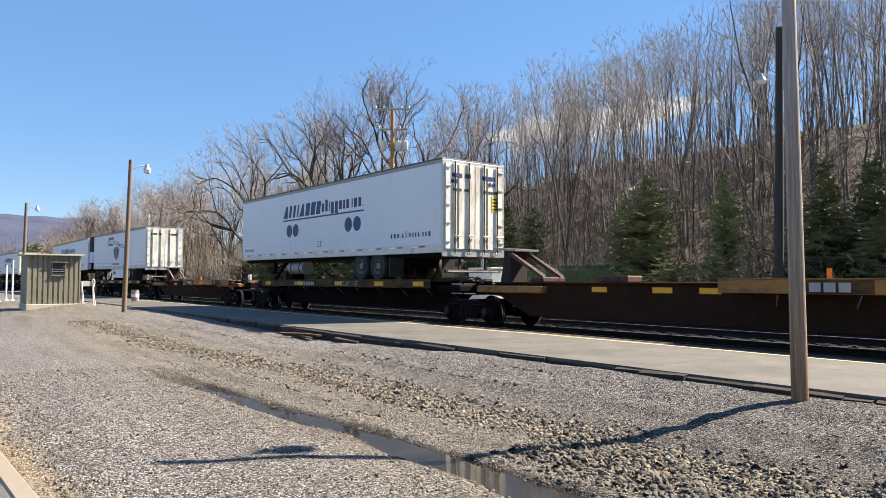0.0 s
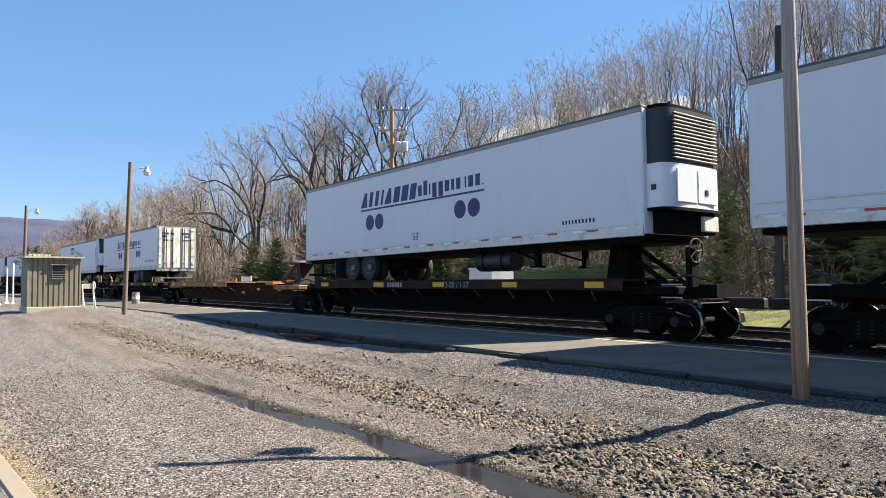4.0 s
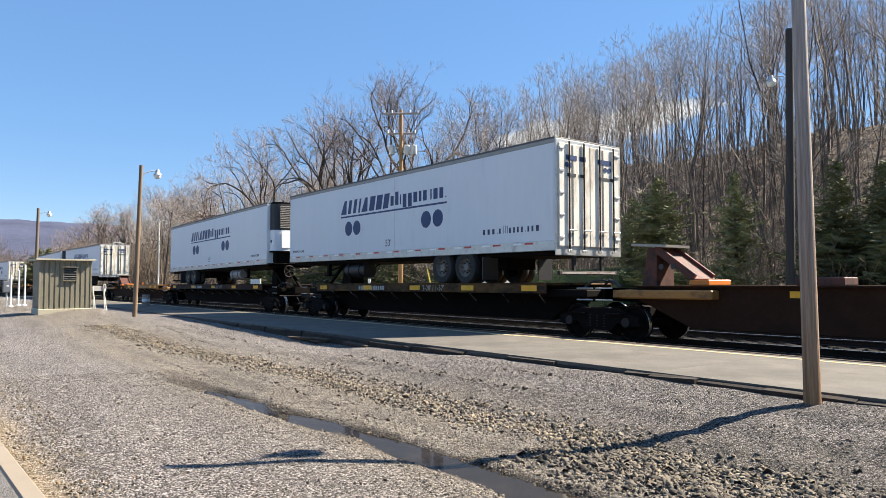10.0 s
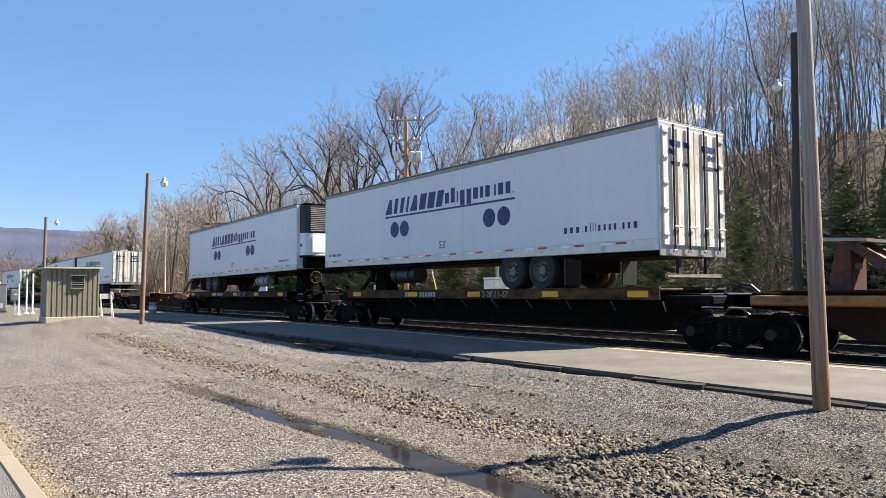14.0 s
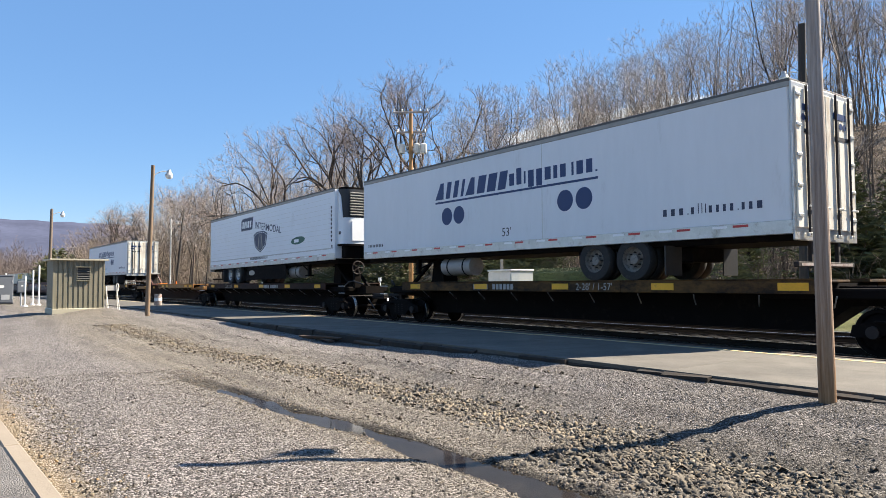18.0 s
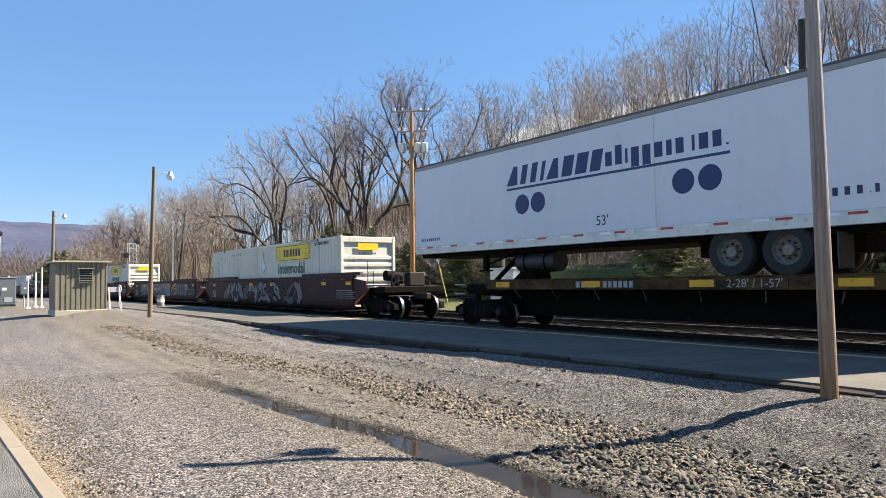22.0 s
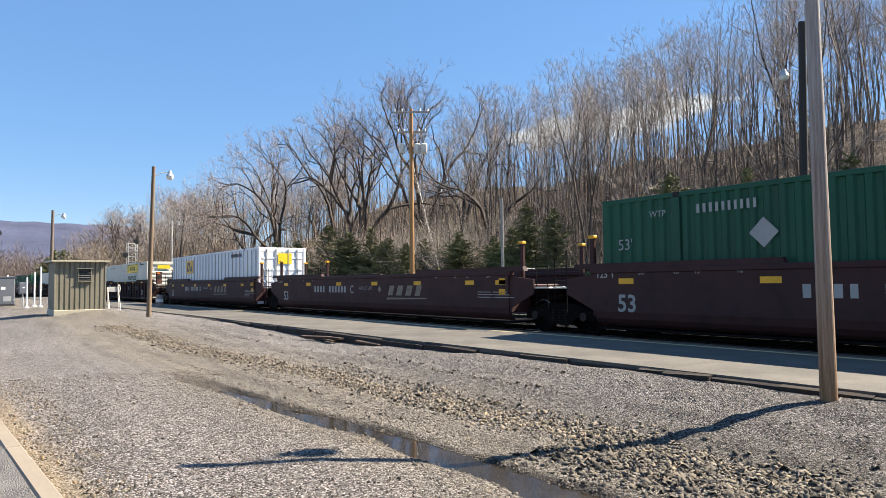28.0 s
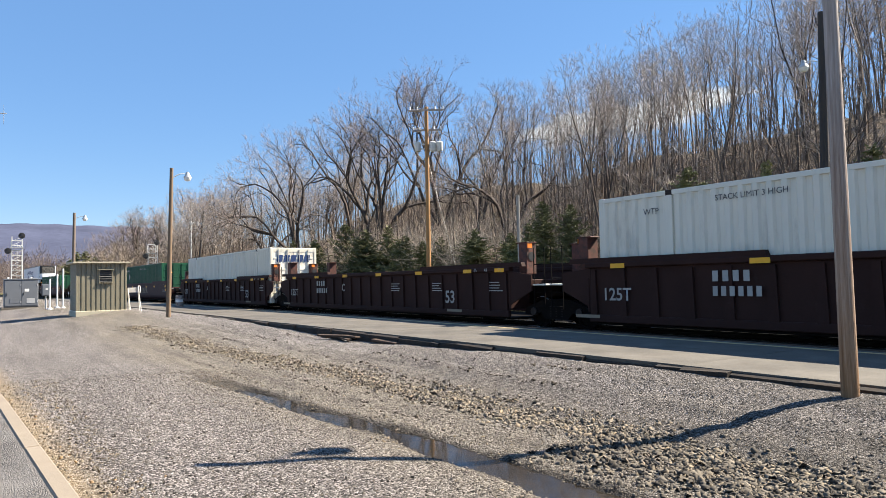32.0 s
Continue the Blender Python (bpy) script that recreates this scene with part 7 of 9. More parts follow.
def container(front, rear, style, label):
    """A 53 ft container; front: the end that leads."""
    t = thing("shipping_container", pose(0, 0, 0), label, "container", "containers")
    L2, mid = (front - rear) / 2, (front + rear) / 2
    z0, z1 = BOX_LOW, BOX_LOW + BOX_TALL
    paint = {"cream": "cream", "green": "green", "panel": "panelwhite", "white": "cream", "blue": "blue", "grey": "genset"}[style]
    part("inner_shell", Shape().box(-L2 + 0.06, L2 - 0.06, -W2 + 0.07, W2 - 0.07, z0 + 0.02, z1 - 0.02), paint, t)
    for y in (-1, 1):
        if style == "panel":
            part("side_wall", Shape().cbox(-L2 + 0.05, L2 - 0.05, min(y * (W2 - 0.05), y * (W2 - 0.015)), max(y * (W2 - 0.05), y * (W2 - 0.015)), z0 + 0.1, z1 - 0.1, 0.005), paint, t)
            if y < 0:
                n = 27
                for i in range(n):
                    x = -L2 + 0.35 + (2 * L2 - 0.7) * i / (n - 1)
                    part("side_post", Shape().cbox(x - 0.05, x + 0.05, -W2 - 0.006, -W2 + 0.02, z0 + 0.14, z1 - 0.1, 0.008), "postgrey", t)
        else:
            part("side_wall", corrugated(-L2 + 0.09, L2 - 0.09, z0 + 0.14, z1 - 0.1, y * (W2 - 0.004), 0.05, 0.30, y), paint, t)
        for zz, h in ((z0, 0.16), (z1 - 0.11, 0.11)):
            part("side_rail", Shape().cbox(-L2, L2, min(y * (W2 - 0.07), y * W2), max(y * (W2 - 0.07), y * W2), zz, zz + h, 0.012), paint, t)
    # posts at the 40 ft lifting points and at the corners, with castings on top
    for x in (-L2 + 0.08, -6.05, 6.05, L2 - 0.08):
        for y in (-1, 1):
            part("corner_post", Shape().cbox(x - 0.08, x + 0.08, min(y * (W2 - 0.1), y * (W2 + 0.004)), max(y * (W2 - 0.1), y * (W2 + 0.004)), z0 + 0.1, z1 - 0.08, 0.01), paint, t)
            part("casting", Shape().cbox(x - 0.09, x + 0.09, min(y * (W2 - 0.12), y * (W2 + 0.006)), max(y * (W2 - 0.12), y * (W2 + 0.006)), z1 - 0.12, z1 + 0.008, 0.012), "railside" if abs(x) < 7 else paint, t)
    part("roof", Shape().cbox(-L2 + 0.04, L2 - 0.04, -W2 + 0.05, W2 - 0.05, z1 - 0.05, z1 - 0.01, 0.006), paint, t)
    # ends
    for e in (-1, 1):
        xe = e * (L2 - 0.03)
        part("end_frame", Shape().cbox(*sorted((xe, xe + e * 0.04)), -W2, W2, z1 - 0.24, z1 - 0.02, 0.012), paint, t)
        part("end_sill", Shape().cbox(*sorted((xe, xe + e * 0.04)), -W2, W2, z0, z0 + 0.2, 0.012), paint, t)
        for y in (-1, 1):
            part("end_post", Shape().cbox(*sorted((xe, xe + e * 0.05)), min(y * W2, y * (W2 - 0.14)), max(y * W2, y * (W2 - 0.14)), z0, z1, 0.015), paint, t)
        if e > 0 and style == "cream":
            for i in range(6):
                z = z0 + 0.42 + i * 0.30
                part("end_ridge", Shape().extrude_y([(xe - 0.02, z), (xe + 0.03, z + 0.05), (xe + 0.03, z + 0.16), (xe - 0.02, z + 0.21)], -1.14, 1.14), paint, t)
        elif e > 0 and style in ("green", "white", "panel"):
            for y0 in (-1.15, 0.01):
                d = part("door", Shape().cbox(xe - 0.01, xe + 0.03, y0, y0 + 1.14, z0 + 0.2, z1 - 0.24, 0.01), paint if style != "white" else "door", t)
                for q in (0.3, 0.8):
                    part("lock_rod", Shape().cyl((xe + 0.06, y0 + q, z0 + 0.1), (xe + 0.06, y0 + q, z1 - 0.1), 0.022, n=8), {"panel": "postgrey", "green": "green"}.get(style, "galv"), d)
                for q in range(4):
                    part("door_rib", Shape().cbox(xe + 0.03, xe + 0.05, y0 + 0.05, y0 + 1.09, z0 + 0.5 + q * 0.6, z0 + 0.58 + q * 0.6, 0.008), paint, d)
        else:
            for i in range(7):
                y = -1.05 + i * 0.35
                part("end_ridge", Shape().cbox(*sorted((xe - e * 0.01, xe + e * 0.025)), y - 0.1, y + 0.1, z0 + 0.2, z1 - 0.24, 0.02), paint, t)
    y = -W2 - 0.006
    if style == "cream":
        sg = part("sign_panel", Shape().rect(1.52, 5.22, z1 - 0.84, z1 - 0.13, y, 0.012), "sign", t, "yellow sign with a dark border")
        for bx0, bx1, bz0, bz1 in ((1.55, 5.19, 0.82, 0.795), (1.55, 5.19, 0.175, 0.15), (1.55, 1.575, 0.82, 0.15), (5.165, 5.19, 0.82, 0.15)):
            part("sign_border", Shape().rect(bx0, bx1, z1 - bz0, z1 - bz1, y - 0.003), "ink", sg)
        s, x = bars(2.42, z1 - 0.66, y - 0.003, (0.15, 0.05, 0.16, 0.05), 0.34, 0.06)
        s2, _ = bars(x + 0.06, z1 - 0.66, y - 0.003, (0.20, 0.20, 0.20, 0.18), 0.34, 0.11)
        s.f += [[i + len(s.v) for i in f] for f in s2.f]
        s.v += s2.v
        part("sign_mark", s, "ink", sg)
        for sx in (1.70, 4.70):
            lines = Shape()
            for i in range(5):
                lines.rect(sx + 0.03 * i, sx + 0.40 - 0.03 * i, z1 - 0.70 + 0.11 * i, z1 - 0.685 + 0.11 * i, y - 0.003)
            part("sign_flourish", lines, "ink", sg)
        part("writing", word("Intermodal", 0.68, "inkgreen", 0.016), None, t, at=pose(1.72, y, z1 - 1.42))
        part("writing", word("STACK LIMIT 3 HIGH", 0.17, "ink"), None, t, at=pose(-4.9, y, z1 - 0.36))
        part("writing", word("WTP", 0.2, "ink"), None, t, at=pose(-6.75, y, z1 - 0.5))
        part("writing", word("STACK LIMIT 3 HIGH", 0.17, "ink"), None, t, at=pose(4.3, y - 0.002, z1 - 0.11))
        rim = part("placard", Shape().plate([(-0.42, z1 - 1.05), (-0.12, z1 - 1.35), (0.18, z1 - 1.05), (-0.12, z1 - 0.75)], y), "ink", t, "white diamond placard with a dark rim")
        part("placard_face", Shape().plate([(-0.39, z1 - 1.05), (-0.12, z1 - 1.32), (0.15, z1 - 1.05), (-0.12, z1 - 0.78)], y - 0.003), "silver", rim)
        part("red_strip", Shape().rect(-0.16, -0.09, z1 - 0.66, z1 - 0.34, y), "red", t)
        part("end_sign", Shape().box(L2 + 0.012, L2 + 0.018, -0.5, 0.45, z1 - 0.56, z1 - 0.28), "sign", t, "small yellow end sign")
        m = Shape()
        for i in range(10):
            m.box(L2 + 0.014, L2 + 0.018, -0.45 + i * 0.085, -0.40 + i * 0.085, z1 - 0.74, z1 - 0.65)
        part("end_mark", m, "inkgreen", t)
        _ = bar_row("stencil", t, "ink", 5.75, z1 - 0.27, y, (0.07,) * 12, 0.12, 0.045)
    elif style == "green":
        part("writing", word("53'", 0.36, "palebar"), None, t, at=pose(-7.65, y, z0 + 1.70))
        part("writing", word("WTP", 0.2, "palebar"), None, t, at=pose(-6.75, y, z1 - 0.5))
        part("writing", word("WARNING HIGH CUBE", 0.22, "palebar"), None, t, at=pose(0.2, y, z1 - 0.42))
        _ = bar_row("stencil", t, "palebar", -5.55, z1 - 0.5, y, (0.07,) * 4 + (0.06,) * 6, 0.19, 0.075)
        part("placard", Shape().plate([(-4.40, z1 - 1.0), (-4.10, z1 - 1.3), (-3.80, z1 - 1.0), (-4.10, z1 - 0.7)], y), "palebar", t, "pale diamond placard")
    elif style == "blue":
        for sx in (-4.4, 5.0):
            part("sign_panel", Shape().rect(sx, sx + 2.2, z1 - 1.1, z1 - 0.3, y), "sign", t, "yellow sign on the blue side")
            part("sign_mark", Shape().rect(sx + 0.3, sx + 1.9, z1 - 0.85, z1 - 0.6, y - 0.003), "red", t)
    elif style == "panel":
        part("emblem", Shape().rect(-4.75, -3.2, z1 - 1.15, z1 - 0.33, y - 0.006), "emblemgold", t, "orange-gold square emblem with dark shapes")
        part("emblem_half", Shape().plate([(-4.6, z1 - 1.02), (-4.05, z1 - 1.02), (-3.9, z1 - 0.46), (-4.45, z1 - 0.46)], y - 0.009), "navy", t)
        part("emblem_mark", Shape().plate([(-4.38, z1 - 0.88), (-4.15, z1 - 0.88), (-4.08, z1 - 0.6), (-4.31, z1 - 0.6)], y - 0.012), "emblemgold", t)
        part("emblem_mark", Shape().plate([(-3.85, z1 - 1.02), (-3.4, z1 - 1.02), (-3.62, z1 - 0.5)], y - 0.009), "blue", t)
        _ = bar_row("stencil", t, "ink", 4.0, z1 - 0.42, y - 0.004, (0.09,) * 4 + (0.085,) * 6, 0.19, 0.085)
        part("end_sign", Shape().box(L2 + 0.03, L2 + 0.036, -0.25, 0.5, z1 - 0.85, z1 - 0.3), "sign", t)
    elif style == "white":
        m = Shape()
        for i in range(5):
            m.convex([(L2 + 0.02 + a, -0.95 + i * 0.38 + b + (0.06 if c > 0.3 else 0), z1 - 0.75 + c) for a in (0, 0.006) for b in (0, 0.3) for c in (0, 0.36)], [(0, 1, 3, 2), (4, 5, 7, 6), (0, 1, 5, 4), (2, 3, 7, 6), (0, 2, 6, 4), (1, 3, 7, 5)])
        part("end_mark", m, "blue", t, "slanted blue end lettering shapes")
    return ride(t, mid)


def blob(cx, cz, w, h, lobes, n=28, ph=0.0):
    return [(cx + w * math.cos(a) * (1 + 0.12 * math.sin(lobes * a + ph)), cz + h * math.sin(a) * (1 + 0.10 * math.cos(lobes * a + 2 * ph))) for a in (2 * math.pi * i / n for i in range(n))]


def drip(x, z, w, h):
    """A slanting drop that narrows upwards, hanging from z."""
    return [(x - 0.25 * w, z), (x + 0.2 * w, z), (x + 0.5 * w, z - 0.45 * h), (x + 0.62 * w, z - 0.8 * h), (x + 0.45 * w, z - h), (x + 0.05 * w, z - h), (x - 0.2 * w, z - 0.75 * h), (x - 0.4 * w, z - 0.3 * h)]


def mural(t, y):
    """A long wall painting on one well car: a mauve field, a teal scalloped band, cream letters with dark drips."""
    part("spray_ground", Shape().rect(-5.75, 2.55, 0.62, 1.50, y + 0.002, 0.001), "mauve", t, "faded mauve painted field")
    part("spray_band", Shape().rect(-5.8, 2.6, 0.62, 0.98, y, 0.001), "teal", t, "dull teal painted band")
    part("spray_band", Shape().plate([(1.2, 0.62), (2.62, 0.62), (2.5, 1.16), (1.75, 1.02)], y - 0.001, 0.001), "paleblue", t, "pale blue painted wedge")
    part("spray_patch", Shape().plate([(1.45, 1.5), (2.05, 1.5), (2.5, 1.16), (1.75, 1.0), (1.25, 1.2)], y - 0.0015, 0.001), "peach", t, "peach painted patch")
    for k, (x, w) in enumerate(((-5.5, 0.62), (-4.95, 0.6), (-4.3, 0.7), (-3.05, 0.5), (-1.6, 0.5), (-0.9, 0.8), (0.45, 0.75), (1.15, 0.7))):
        dome = [(x + w / 2 * math.cos(a), 0.95 + 0.20 * math.sin(a)) for a in (math.pi * i / 12 for i in range(13))]
        part("spray_bubble", Shape().plate(dome, y - 0.002 - 0.0004 * (k % 2), 0.001), "teal", t)
        part("spray_outline", stroke(dome, 0.03, y - 0.0035), "cream2", t, "cream outline of a bubble")
    arch = [(-4.7 + 0.80 * math.cos(a), 0.98 + 0.48 * math.sin(a)) for a in (math.pi * i / 14 for i in range(15))]
    part("spray_outline", stroke(arch, 0.07, y - 0.0025), "pinkpaint", t, "dusty pink arch")
    part("spray_patch", Shape().rect(-3.95, -3.68, 1.0, 1.5, y - 0.001, 0.001), "pinkpaint", t)
    part("spray_patch", Shape().rect(-1.98, -1.78, 1.02, 1.5, y - 0.001, 0.001), "pinkpaint", t)
    for poly in ([(-3.42, 1.02), (-3.14, 1.02), (-3.14, 1.42), (-3.42, 1.42)], [(-2.55, 1.0), (-2.27, 1.0), (-2.27, 1.42), (-2.55, 1.42)], [(-2.3, 0.9), (-1.9, 0.9), (-1.9, 1.06), (-2.3, 1.06)],
                 [(-1.17, 1.34), (-0.6, 1.34), (-0.42, 1.40), (-0.6, 1.45), (-1.17, 1.46)], [(0.85, 1.15), (1.15, 1.15), (1.15, 1.44), (0.85, 1.44)], [(-3.85, 0.82), (-3.1, 0.80), (-3.1, 1.0), (-3.85, 1.0)], [(-0.3, 1.08), (0.05, 1.2), (0.05, 1.34), (-0.1, 1.3)]):
        part("spray_patch", Shape().plate(poly, y - 0.004, 0.001), "cream2", t, "cream painted letter piece")
    for x, w in ((-5.62, 0.24), (-4.82, 0.16), (-4.62, 0.16), (-3.72, 0.2), (-3.52, 0.2), (-3.2, 0.22), (-2.42, 0.2), (-2.16, 0.2), (-1.88, 0.22), (-1.05, 0.22), (-0.82, 0.24), (0.0, 0.24), (0.75, 0.2), (1.5, 0.22)):
        part("spray_drip", Shape().plate(drip(x, 0.99, w * 1.1, 0.30), y - 0.005, 0.001), "cream2", t, "cream painted drop")
        if abs(x + 4.7) > 0.2:
            part("drip_shadow", Shape().plate(drip(x + 0.04, 0.84, w * 0.85, 0.22), y - 0.0065, 0.001), "grafdark", t, "black drop below it")
    part("letter_ground", Shape().rect(-2.8, -2.52, 0.88, 1.24, y - 0.007, 0.001), "grafdark", t, "dark square behind a letter")
    bar_row("mark", t, "palebar", -1.68, 1.03, y - 0.008, (0.13,) * 4 + (0.11,) * 6, 0.17, 0.045)
    # cream tag strokes, a round emblem and silver bubble shapes on bare paint
    for pts in ([(2.2, 1.46), (2.28, 1.2), (2.45, 1.4), (2.62, 1.2), (2.72, 1.46)], [(2.85, 0.72), (2.95, 1.22), (3.2, 1.2), (3.12, 1.0), (2.95, 0.98), (3.35, 0.70)], [(3.2, 1.42), (3.38, 1.25), (3.3, 1.05)]):
        part("spray_stroke", stroke(pts, 0.08, y - 0.001), "cream2", t, "cream sprayed tag")
    wheel = [(3.9 + 0.37 * math.cos(a), 1.12 + 0.37 * math.sin(a)) for a in (2 * math.pi * i / 28 for i in range(29))]
    part("emblem", stroke(wheel, 0.10, y - 0.002), "cream2", t, "round cream emblem of plain shapes")
    part("emblem_bar", Shape().rect(3.58, 4.22, 1.07, 1.17, y - 0.0025, 0.001), "cream2", t)
    part("emblem_bar", Shape().rect(3.85, 3.95, 0.80, 1.44, y - 0.0035, 0.001), "cream2", t)
    for k, (x, w, h, lobes) in enumerate(((4.68, 0.30, 0.44, 3), (5.2, 0.27, 0.43, 2), (5.62, 0.24, 0.42, 4), (6.0, 0.24, 0.44, 2))):
        edge = blob(x, 1.07, w, h, lobes, ph=k)
        part("spray_fill", Shape().plate(edge, y - 0.002 - 0.0006 * k, 0.001), "silverpaint", t, "silver bubble letter")
        part("spray_outline", stroke(edge + edge[:1], 0.045, y - 0.0055), "grafdark", t, "black sprayed outline")
        part("spray_stroke", stroke([(x - w * 0.5, 1.28), (x + w * 0.3, 1.22), (x - w * 0.2, 1.02), (x + w * 0.45, 0.92)], 0.03, y - 0.0065), "grafdark", t)
    part("spray_fill", Shape().plate([(6.2, 0.66), (6.48, 0.64), (6.55, 1.0), (6.86, 1.06), (6.88, 1.3), (6.2, 1.3)], y - 0.004, 0.001), "silverpaint", t, "silver sprayed flag shape")


def spray_paint(t, half, y, seed):
    """Silver sprayed letters with black outlines along a well car's side."""
    rng = random.Random(seed)
    x = -half + 4.2
    k = 0
    while x < half - 6.2:
        w = rng.uniform(0.8, 1.25)
        # a letter of three or four broad bent strokes, dark round a pale fill
        legs = []
        for q in range(rng.randint(3, 4)):
            u0, v0, u1, v1 = rng.uniform(-0.1, 1.05), rng.choice((0.10, 0.92)), rng.uniform(-0.1, 1.05), rng.choice((0.12, 0.5, 0.88))
            sag = rng.uniform(-0.32, 0.32)
            legs.append([(x + w * (u0 + (u1 - u0) * p + sag * math.sin(math.pi * p)), 0.52 + 0.86 * (v0 + (v1 - v0) * p) + 0.08 * math.sin(5 * p + k)) for p in (i / 9 for i in range(10))])
        broad = rng.uniform(0.18, 0.24)
        for q, leg in enumerate(legs):
            part("spray_outline", stroke(leg, broad + 0.12, y - 0.001 - 0.0004 * q), "grafdark", t, "black sprayed outline")
        for q, leg in enumerate(legs):
            part("spray_fill", stroke(leg, broad, y - 0.0035 - 0.0004 * q), "silverpaint" if k % 5 != 3 else "graf", t, "silver sprayed letter stroke")
        if k % 3 == 0:
            tag = [(x + w * q / 5, 0.96 + rng.uniform(-0.42, 0.42)) for q in range(6)]
            part("spray_stroke", stroke(tag, 0.03, y - 0.0085), "graf2", t)
        x += w * rng.uniform(0.95, 1.2)
        k += 1


def well_unit(front, rear, style, ends, seed, letter="", spray=None, label=""):
    """One well of an articulated stack car. style: smooth (curved brown sides) or ribbed (upright posts). ends: b or c, front then rear."""
    rng = random.Random(seed)
    half, mid = (front - rear) / 2, (front + rear) / 2
    t = thing("well_car", pose(0, 0, 0), label or ("brown-red double-stack well car with smooth sides" if style == "smooth" else "dark brown double-stack well car with ribbed sides"), "railway car", "well cars")
    paint = "maroon" if style == "smooth" else "darkwell"
    Y = 1.49
    TOP, LOW = (1.52 if style == "smooth" else 1.58), 0.30
    a, b = -half + 1.55, half - 1.55
    for s in (-1, 1):
        if style == "smooth":
            prof = [(1.49, TOP), (1.49, 0.62), (1.455, 0.46), (1.38, 0.35), (1.28, 0.28), (1.22, 0.28), (1.30, 0.37), (1.39, 0.48), (1.42, 0.62), (1.42, TOP)]
            w = Shape()
            for x in (a, b):
                w.v += [(x, s * py, pz) for py, pz in prof]
            k = len(prof)
            for i in range(k):
                j = (i + 1) % k
                f = [i, k + i, k + j, j]
                w.f.append(f if s > 0 else f[::-1])
            w.f += [list(range(k)), list(range(k, 2 * k))]
            part("side_wall", w, paint, t)
        else:
            part("side_wall", Shape().cbox(a, b, min(s * 1.38, s * 1.42), max(s * 1.38, s * 1.42), LOW, TOP, 0.01), paint, t)
            part("bottom_chord", Shape().cbox(a, b, min(s * 1.36, s * 1.49), max(s * 1.36, s * 1.49), LOW - 0.04, LOW + 0.14, 0.02), paint, t)
            n = 21
            for i in range(n):
                x = a + 0.15 + (b - a - 0.3) * i / (n - 1)
                part("side_post", Shape().extrude_y([(x - 0.11, LOW + 0.1), (x + 0.11, LOW + 0.1), (x + 0.07, TOP - 0.05), (x - 0.07, TOP - 0.05)], min(s * 1.40, s * 1.485), max(s * 1.40, s * 1.485)), paint, t)
        part("top_chord", Shape().cbox(a - 0.1, b + 0.1, min(s * 1.34, s * 1.515), max(s * 1.34, s * 1.515), TOP, TOP + 0.13, 0.02), paint, t)
        # raised guides over the ends and at the lifting points
        for x in (-half + 3.55, half - 3.55):
            part("guide", Shape().extrude_y([(x - 2.65, TOP + 0.12), (x + 2.65, TOP + 0.12), (x + 2.60, TOP + 0.24), (x - 2.60, TOP + 0.24)], min(s * 1.36, s * 1.5), max(s * 1.36, s * 1.5)), paint, t)
    part("floor", Shape().cbox(a, b, -1.4, 1.4, 0.20, 0.255, 0.01), "frame", t)
    for i in range(5):
        x = a + 1.2 + (b - a - 2.4) * i / 4
        part("cross_bearer", Shape().cbox(x - 0.15, x + 0.15, -1.36, 1.36, 0.14, 0.24, 0.02), "frame", t)
    for e in (-1, 1):
        xe = e * (half - 1.55)
        part("end_bulkhead", Shape().cbox(*sorted((xe, xe + e * 0.08)), -1.46, 1.46, LOW + 0.2, TOP - 0.25, 0.02), paint, t)
        part("end_deck", Shape().extrude_y([(xe, 1.15), (xe + e * 1.75, 1.15), (xe + e * 1.75, 0.92), (xe + e * 0.6, 0.80), (xe, 0.62)], -0.75, 0.75), "frame", t)
        for s in (-1, 1):
            part("end_wing", Shape().plate([(xe - e * 0.02, LOW + 0.3), (xe + e * 0.95, 1.02), (xe + e * 0.95, TOP - 0.12), (xe - e * 0.02, TOP)], s * 1.44, 0.04), paint, t)
            part("ladder_stile", Shape().cyl((xe + e * 1.0, s * 1.38, 0.55), (xe + e * 1.0, s * 1.38, TOP + 0.62), 0.014, n=6).cyl((xe + e * 1.42, s * 1.38, 0.55), (xe + e * 1.42, s * 1.38, TOP + (0.62 if not spray else 0.25)), 0.014, n=6), "frame", t, "dark ladder rails")
            for q in range(4):
                part("rung", Shape().cyl((xe + e * 1.0, s * 1.38, 0.6 + q * 0.38), (xe + e * 1.42, s * 1.38, 0.6 + q * 0.38), 0.012, n=5), "frame", t)
        part("walkway", Shape().cbox(*sorted((xe + e * 0.95, xe + e * 1.5)), -1.4, 1.4, 1.16, 1.2, 0.008), "galv", t, "grey end walkway")
        if style == "ribbed":
            for s in (-1, 1):
                g = part("end_guide", Shape().cbox(*sorted((xe + e * 0.22, xe + e * 0.55)), s * 1.05 - 0.19, s * 1.05 + 0.19, TOP - 0.1, TOP + 0.78, 0.02), "rust", t, "upright rust-red stacking guide")
                part("guide_hole", Shape().cyl((xe + e * 0.56, s * 1.05, TOP + 0.4), (xe + e * 0.565, s * 1.05, TOP + 0.4), 0.13, n=14), "black", g)
                part("guide_cap", Shape().cbox(*sorted((xe + e * 0.12, xe + e * 0.58)), s * 1.05 - 0.2, s * 1.05 + 0.2, TOP + 0.78, TOP + 0.81, 0.008), "rust", g)
